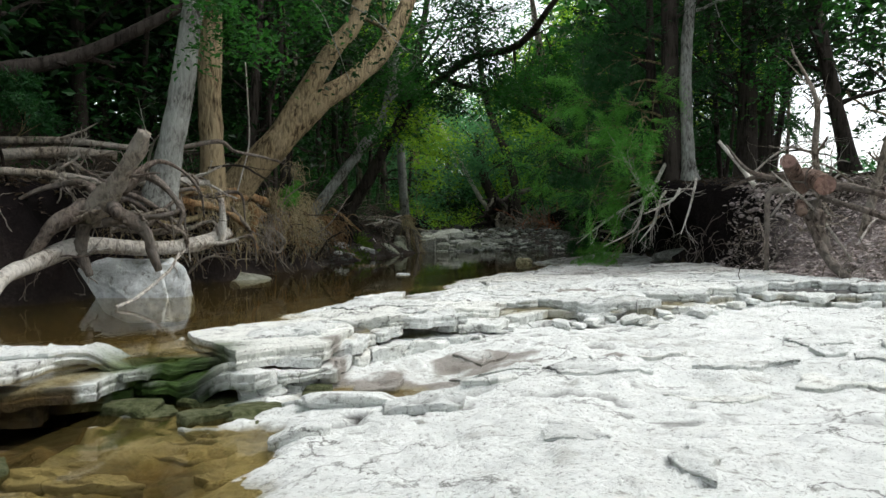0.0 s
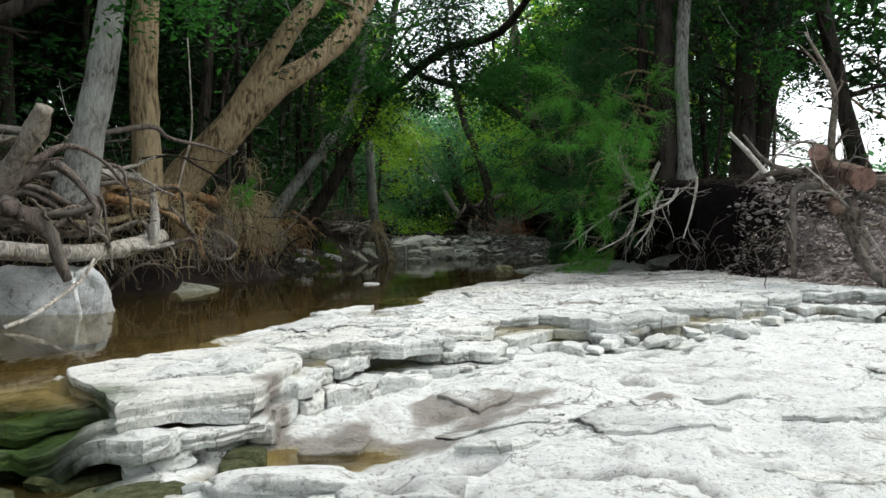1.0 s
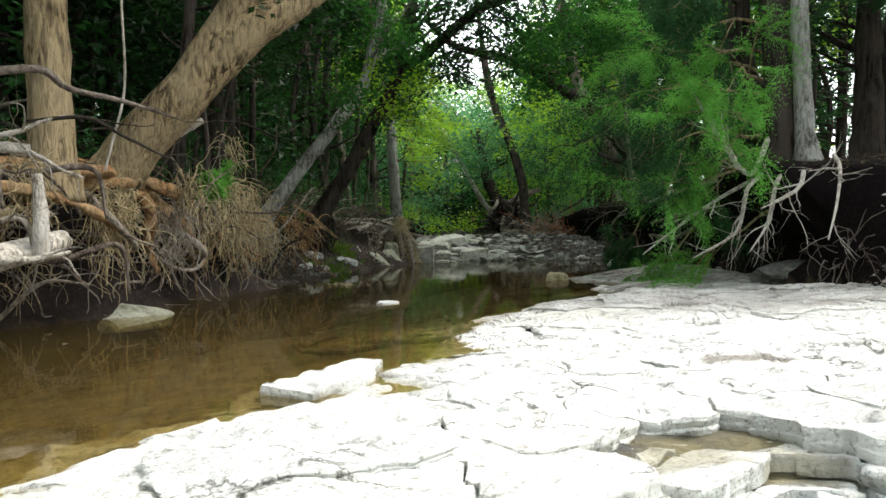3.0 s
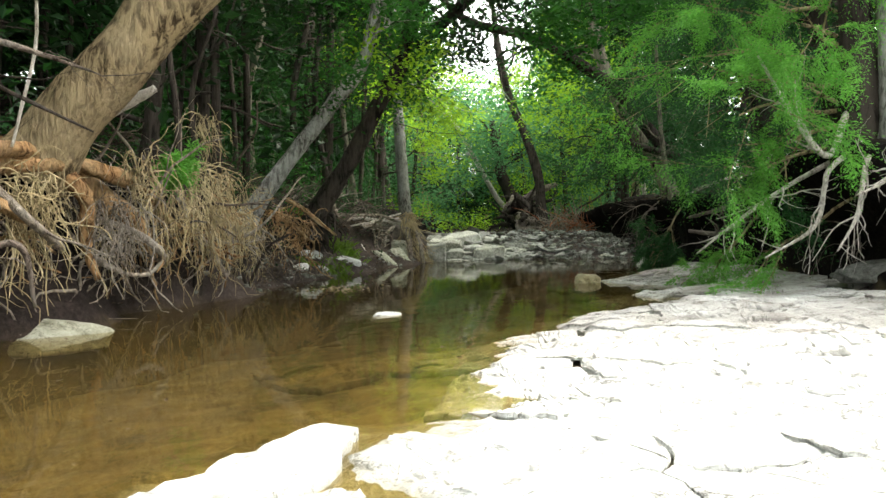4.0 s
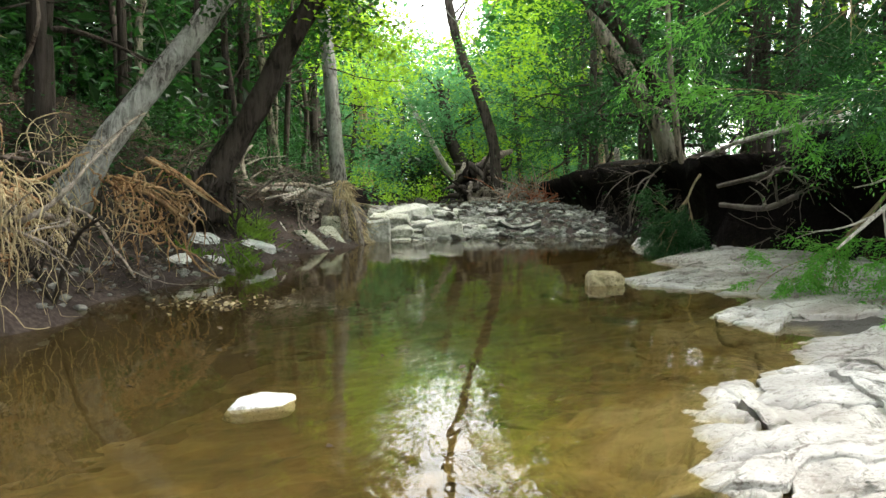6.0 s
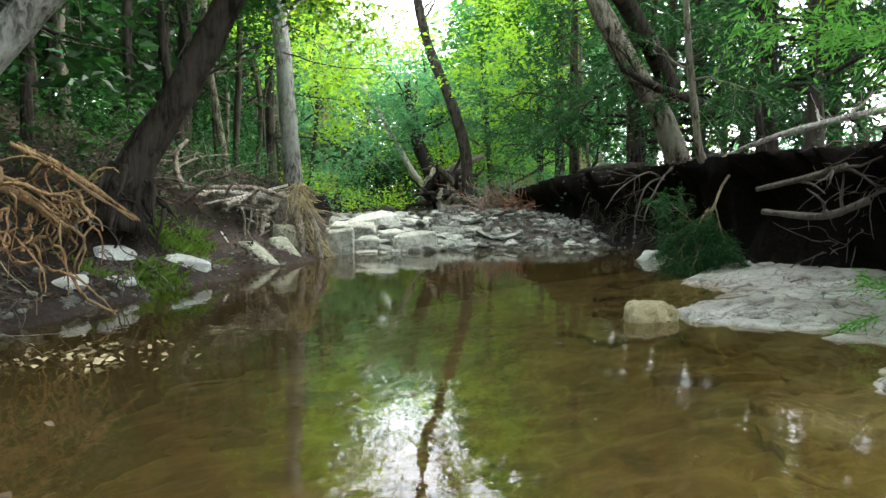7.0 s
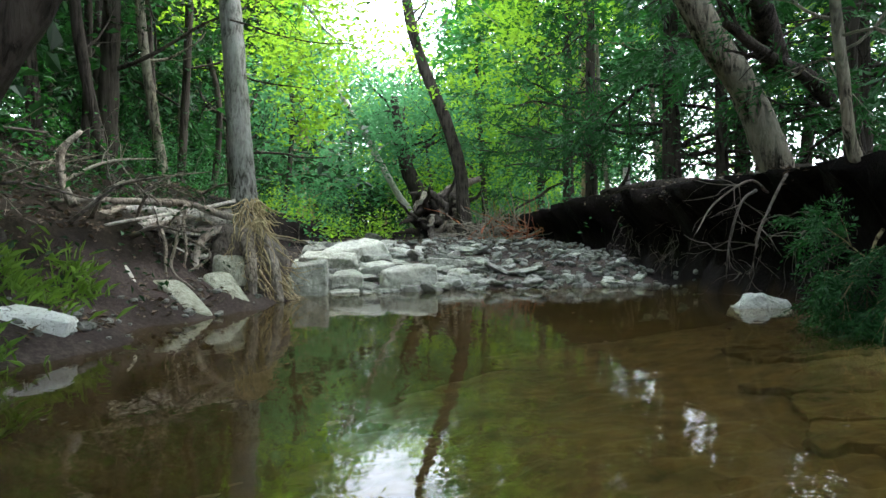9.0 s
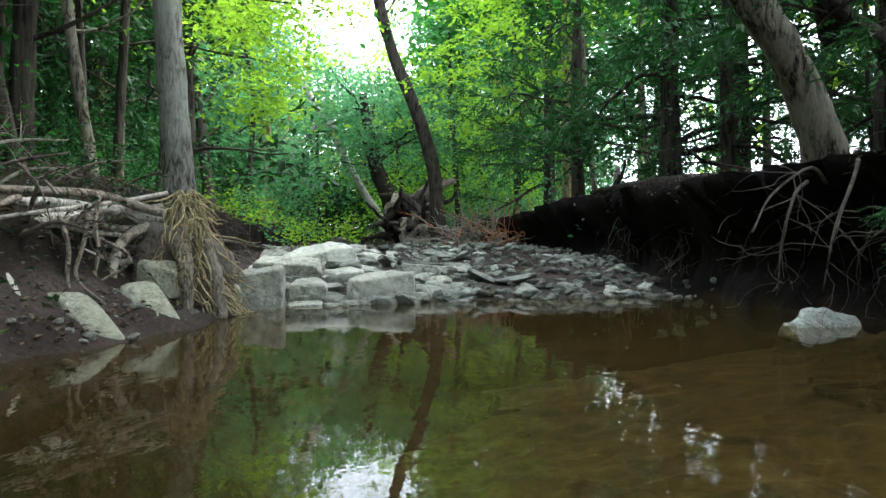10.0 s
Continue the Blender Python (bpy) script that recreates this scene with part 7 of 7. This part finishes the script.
for k in range(16):
    s = o + (rng.normal(0.1, 0.3), rng.normal(0.1, 0.2), rng.normal(0.1, 0.3))
    p = wander(s, (rng.normal(0.1, 0.8), rng.normal(-0.2, 0.5), rng.normal(-0.1, 0.5)), rng.uniform(0.4, 1.2), 9, 0.28, rng)
    r = rng.uniform(0.006, 0.018)
    part("root", mesh_np("root", *tube(p - o, np.linspace(r, r * 0.3, len(p)), 6, 0.2, k), (ROOT_DARK, ROOT)[k % 2]), wad)
for n in range(26):
    y = rng.uniform(8.6, 14.5)
    x = float(RIGHT(y)) + rng.uniform(0.2, 2.4)
    z = gz(x, y) + 0.04
    a = rng.uniform(0, 6.28)
    d = np.array([np.cos(a), np.sin(a), rng.uniform(0, 0.8)]) * rng.uniform(0.5, 1.4)
    p0 = np.array((x, y, z))
    limb_thing("dead_branch", [p0 - (0, 0, 0.08), p0 + d * 0.5 + (0, 0, rng.uniform(0.0, 0.2)), p0 + d], [0.02, 0.016, 0.007], (ROOT, DRIFT)[n % 2], "pale dead branch lying on the mound", twigs=3, seed=400 + n, sides=6, n=12)
for n, (x, y, h, w) in enumerate([(6.0, 11.6, 2.6, 0.9), (6.6, 12.4, 3.2, 1.2), (7.0, 11.0, 2.8, 1.5), (6.2, 13.0, 2.4, -0.6)]):
    z = gz(x, y)
    limb_thing("bare_shrub", [(x, y, z - 0.1), (x + w * 0.25, y, z + h * 0.3), (x + w * 0.4, y - 0.2, z + h * 0.65), (x + w, y - 0.1, z + h)], [0.07, 0.055, 0.04, 0.015], ROOT, "bare twisted shrub against the bright clearing", "shrub", 8, 0.1, 9, 430 + n)
# right bank: lying trunks and branches
for n, (pts, radii, mat) in enumerate([
    ([(4.5, 22.4, 1.38), (4.97, 22.0, 1.64), (5.68, 21.5, 1.86), (6.4, 21.0, 2.0)], [0.025, 0.035, 0.045, 0.05], DRIFT),
    ([(4.3, 20.9, 1.0), (4.6, 20.5, 1.1), (4.75, 20.0, 1.2)], [0.03, 0.035, 0.04], ROOT_DARK),
    ([(4.2, 20.6, 0.75), (4.5, 20.0, 0.7), (4.7, 19.6, 0.85)], [0.03, 0.04, 0.04], ROOT_DARK),
    ([(4.5, 23.6, 1.4), (4.2, 23.3, 1.2), (3.95, 23.2, 0.8), (3.85, 23.2, 0.35)], [0.018, 0.015, 0.011, 0.005], ROOT_DARK),
    ([(4.7, 24.5, 1.3), (4.35, 24.2, 1.15), (4.15, 24.1, 0.75), (4.1, 24.1, 0.3)], [0.02, 0.016, 0.012, 0.005], ROOT_DARK),
    ([(4.6, 24.1, 1.25), (4.2, 23.8, 1.35), (3.7, 23.6, 1.1), (3.4, 23.4, 0.8)], [0.018, 0.014, 0.01, 0.005], ROOT_DARK),
    ([(6.0, 28.5, 1.7), (5.9, 30.5, 1.8), (6.0, 33.0, 1.85)], [0.12, 0.11, 0.08], BARK_DARK),
    ([(5.9, 25.8, 1.6), (6.4, 26.6, 1.75), (7.5, 27.6, 1.9)], [0.08, 0.08, 0.06], BARK_DARK),
]):
    limb_thing("dead_branch" if radii[0] < 0.06 else "fallen_log", pts, radii, mat, "dead wood on the edge of the undercut bank", "branch", 8, 0.14, 6, 460 + n)
limb_thing("white_stump", [(6.9, 33.6, 1.6), (6.85, 33.6, 2.0), (6.8, 33.6, 2.5)], [0.13, 0.1, 0.07], DRIFT, "pale broken stump on the flat bank", "stump", 10, 0.2, 0, 480)
# limbs over the creek
limb_thing("arching_limb", [(-0.75, 21.85, 4.5), (-0.45, 21.9, 4.75), (0.69, 20.0, 5.2), (1.75, 18.0, 5.05), (2.33, 16.0, 5.5)], [0.12, 0.11, 0.1, 0.09, 0.06], BARK_DARK, "dark limb arching high over the creek", "branch", 10, 0.12, 7, 490)
limb_thing("arching_limb", [(-0.4, 22.0, 5.6), (0.28, 22.0, 5.0), (1.56, 22.0, 4.65), (2.62, 22.5, 4.2), (3.52, 23.0, 3.7), (4.8, 24.2, 2.6)], [0.05, 0.08, 0.1, 0.12, 0.13, 0.15], BARK_DARK, "dark limb arching from the bank over the creek", "branch", 10, 0.12, 7, 491)
limb_thing("leaning_limb", [(5.4, 24.2, 2.3), (4.9, 23.8, 2.45), (4.3, 23.5, 2.55), (3.5, 23.0, 2.75)], [0.1, 0.09, 0.07, 0.04], BARK_DARK, "dark limb reaching from the bank", "branch", 10, 0.12, 5, 492)



def spray(start, way, length, seed, leaf, label, per=26, size=0.09, spread=0.16):
    r = np.random.default_rng(seed)
    sh, tips, ways = Shape(), [], []
    twigs = []
    branch_out(sh, np.zeros(3), way, length, 0.014, 2, r, tips, ways, (0, 0, -0.03), 4, 0.14, twigs=twigs)
    top = empty("leafy_branch", start)
    main = part("branch", sh.mesh("branch", BARK_DARK), top)
    for twig in twigs:
        part("twig", twig.mesh("twig", BARK_DARK), main)
    v, f = leaf_cloud(tips, max(1, per // 5), spread, size, r)
    part("foliage", mesh_np("foliage", v, f, leaf, False), top)
    return tagged(top, label, "branch")


for n, (st, wy, ell, lf) in enumerate([((-3.3, 11.2, 4.1), (0.7, -0.2, -0.25), 1.2, LEAF_MID), ((-3.2, 10.6, 3.9), (0.25, -0.4, -0.5), 0.8, LEAF_MID), ((-3.3, 11.6, 4.4), (0.8, 0.2, -0.1), 1.4, LEAF_MID), ((-1.5, 19.0, 4.0), (0.5, -0.4, -0.3), 1.3, LEAF_BRIGHT), ((-1.2, 21.8, 4.2), (0.6, 0.2, -0.4), 1.4, LEAF_BRIGHT), ((-1.45, 26.2, 3.6), (0.8, 0.4, -0.1), 1.8, LEAF_BRIGHT), ((-1.5, 26.5, 4.2), (0.7, 0.7, -0.2), 2.0, LEAF_BRIGHT), ((-1.4, 26.5, 3.0), (0.7, 0.6, -0.1), 1.5, LEAF_BRIGHT), ((-1.5, 26.4, 4.8), (0.9, 0.3, -0.1), 2.0, LEAF_BRIGHT), ((-2.2, 18.3, 3.4), (0.3, -0.5, -0.2), 1.0, LEAF_MID), ((6.2, 15.5, 3.8), (-0.4, -0.6, -0.2), 1.3, LEAF_MID), ((6.5, 14.8, 4.2), (0.3, -0.6, -0.3), 1.5, LEAF_MID), ((1.0, 19.6, 5.1), (0.3, -0.3, -0.6), 1.2, LEAF_MID), ((2.0, 17.6, 5.0), (-0.3, -0.2, -0.6), 1.1, LEAF_MID)]):
    spray(st, wy, ell, 600 + n, lf, "leafy branch hanging over the creek")

r = np.random.default_rng(77)
for n in range(20):  # leaves hanging from the limbs that arch over the creek
    share = r.random()
    x, y = -1.4 + 4.6 * share + r.normal(0, 0.3), 22.0 - 4.0 * share + r.normal(0, 0.8)
    spray((x, y, r.uniform(4.9, 6.2)), (r.normal(0, 0.5), r.normal(-0.2, 0.4), -0.5), r.uniform(1.1, 1.6), 640 + n, (LEAF_SHADE, LEAF_MID, LEAF_MID)[n % 3], "shaded leafy branch drooping from a limb over the creek", 30, 0.12, 0.22)

# ---- log jam at the bend ----
jam = tagged(empty("root_ball", (3.6, 43.5, 0.8)), "dark root ball of a fallen tree at the bend", "stump")
o = np.array((3.6, 43.5, 0.8))
for k in range(34):
    a = rng.uniform(0, 6.28)
    p = wander((rng.normal(-0.2, 0.5), rng.normal(-0.6, 0.2), rng.uniform(0.1, 1.7)), (np.cos(a), -0.4, np.sin(a) * 0.8), rng.uniform(0.9, 2.0), 8, 0.3, rng)
    p[:, 2] = np.maximum(p[:, 2], -0.1)
    r = rng.uniform(0.08, 0.24)
    part("root", mesh_np("root", *tube(p, np.linspace(r, r * 0.3, len(p)), 7, 0.25, k), BARK_DARK if k % 4 else ROOT), jam)
for n, (pts, radii, mat) in enumerate([
    ([(3.3, 43.8, 2.0), (3.9, 44, 2.6), (4.6, 44.3, 2.95), (5.3, 44.8, 3.2)], [0.22, 0.22, 0.18, 0.12], ROOT_DARK),
    ([(3.2, 42.8, 1.7), (3.1, 42.6, 1.2), (3.15, 42.4, 0.7)], [0.14, 0.12, 0.1], ROOT),
    ([(2.9, 43.6, 1.3), (3.8, 43.2, 1.25), (4.8, 43.4, 1.0)], [0.2, 0.22, 0.2], ROOT),
    ([(3.4, 42.4, 0.9), (4.3, 42.2, 0.95), (5.3, 42.0, 0.9)], [0.1, 0.1, 0.08], ROOT),
    ([(4.2, 41.0, 0.8), (5.2, 40.2, 1.1), (6.1, 39.4, 1.5)], [0.05, 0.045, 0.03], ROOT),
]):
    limb_thing("jam_log", pts, radii, mat, "weathered log in the jam at the bend", "log", 10, 0.2, 3, 500 + n)
# near-black lump inside the roots stands for the dark hollow's shade
core = rock_mesh("root_soil", (1.7, 0.9, 1.9), 95, HOLLOW_DARK, 4)
core.transform(Matrix.Translation((-0.1, -0.1, -0.3)))
part("root_soil", core, jam, "black lump added where the hollow between the roots is shaded")
sh, sh2 = Shape(), Shape()
for k in range(200):  # twigs standing up out of the heap
    red = k % 2
    s = (rng.uniform(5.1, 6.4), rng.uniform(37.4, 39.8), rng.uniform(0.5, 1.2)) if red else (rng.uniform(4.0, 6.2), rng.uniform(38.5, 42), rng.uniform(0.6, 1.6))
    p = wander(s, (rng.normal(0, 0.6), rng.normal(-0.2, 0.4), rng.normal(0.35, 0.5)), rng.uniform(0.5, 1.3), 6, 0.22, rng)
    p[:, 2] = np.clip(p[:, 2], 0.5, 2.7)
    (sh2 if red else sh).add(*tube(p, np.linspace(0.018, 0.005, len(p)) * rng.uniform(0.6, 1.8), 4, 0, 0, False))
for k in range(170):
    s = (rng.uniform(4.0, 6.4), rng.uniform(37.5, 42), rng.uniform(0.5, 1.2))
    p = wander(s, rng.normal(0, 1, 3) * (1, 0.6, 0.6), rng.uniform(0.7, 2.0), 7, 0.2, rng)
    p[:, 2] = np.clip(p[:, 2], 0.55, 2.4)
    (sh if k % 3 else sh2).add(*tube(p, np.linspace(0.02, 0.006, len(p)) * rng.uniform(0.6, 1.8), 4, 0, 0, False))
tagged(new("brush_pile", sh.mesh("brush_pile", ROOT)), "grey brush heaped against the bank at the bend", "brush", kind="stuff")
tagged(new("brush_pile", sh2.mesh("brush_pile", RUST)), "rust-coloured brush heaped against the bank", "brush", kind="stuff")
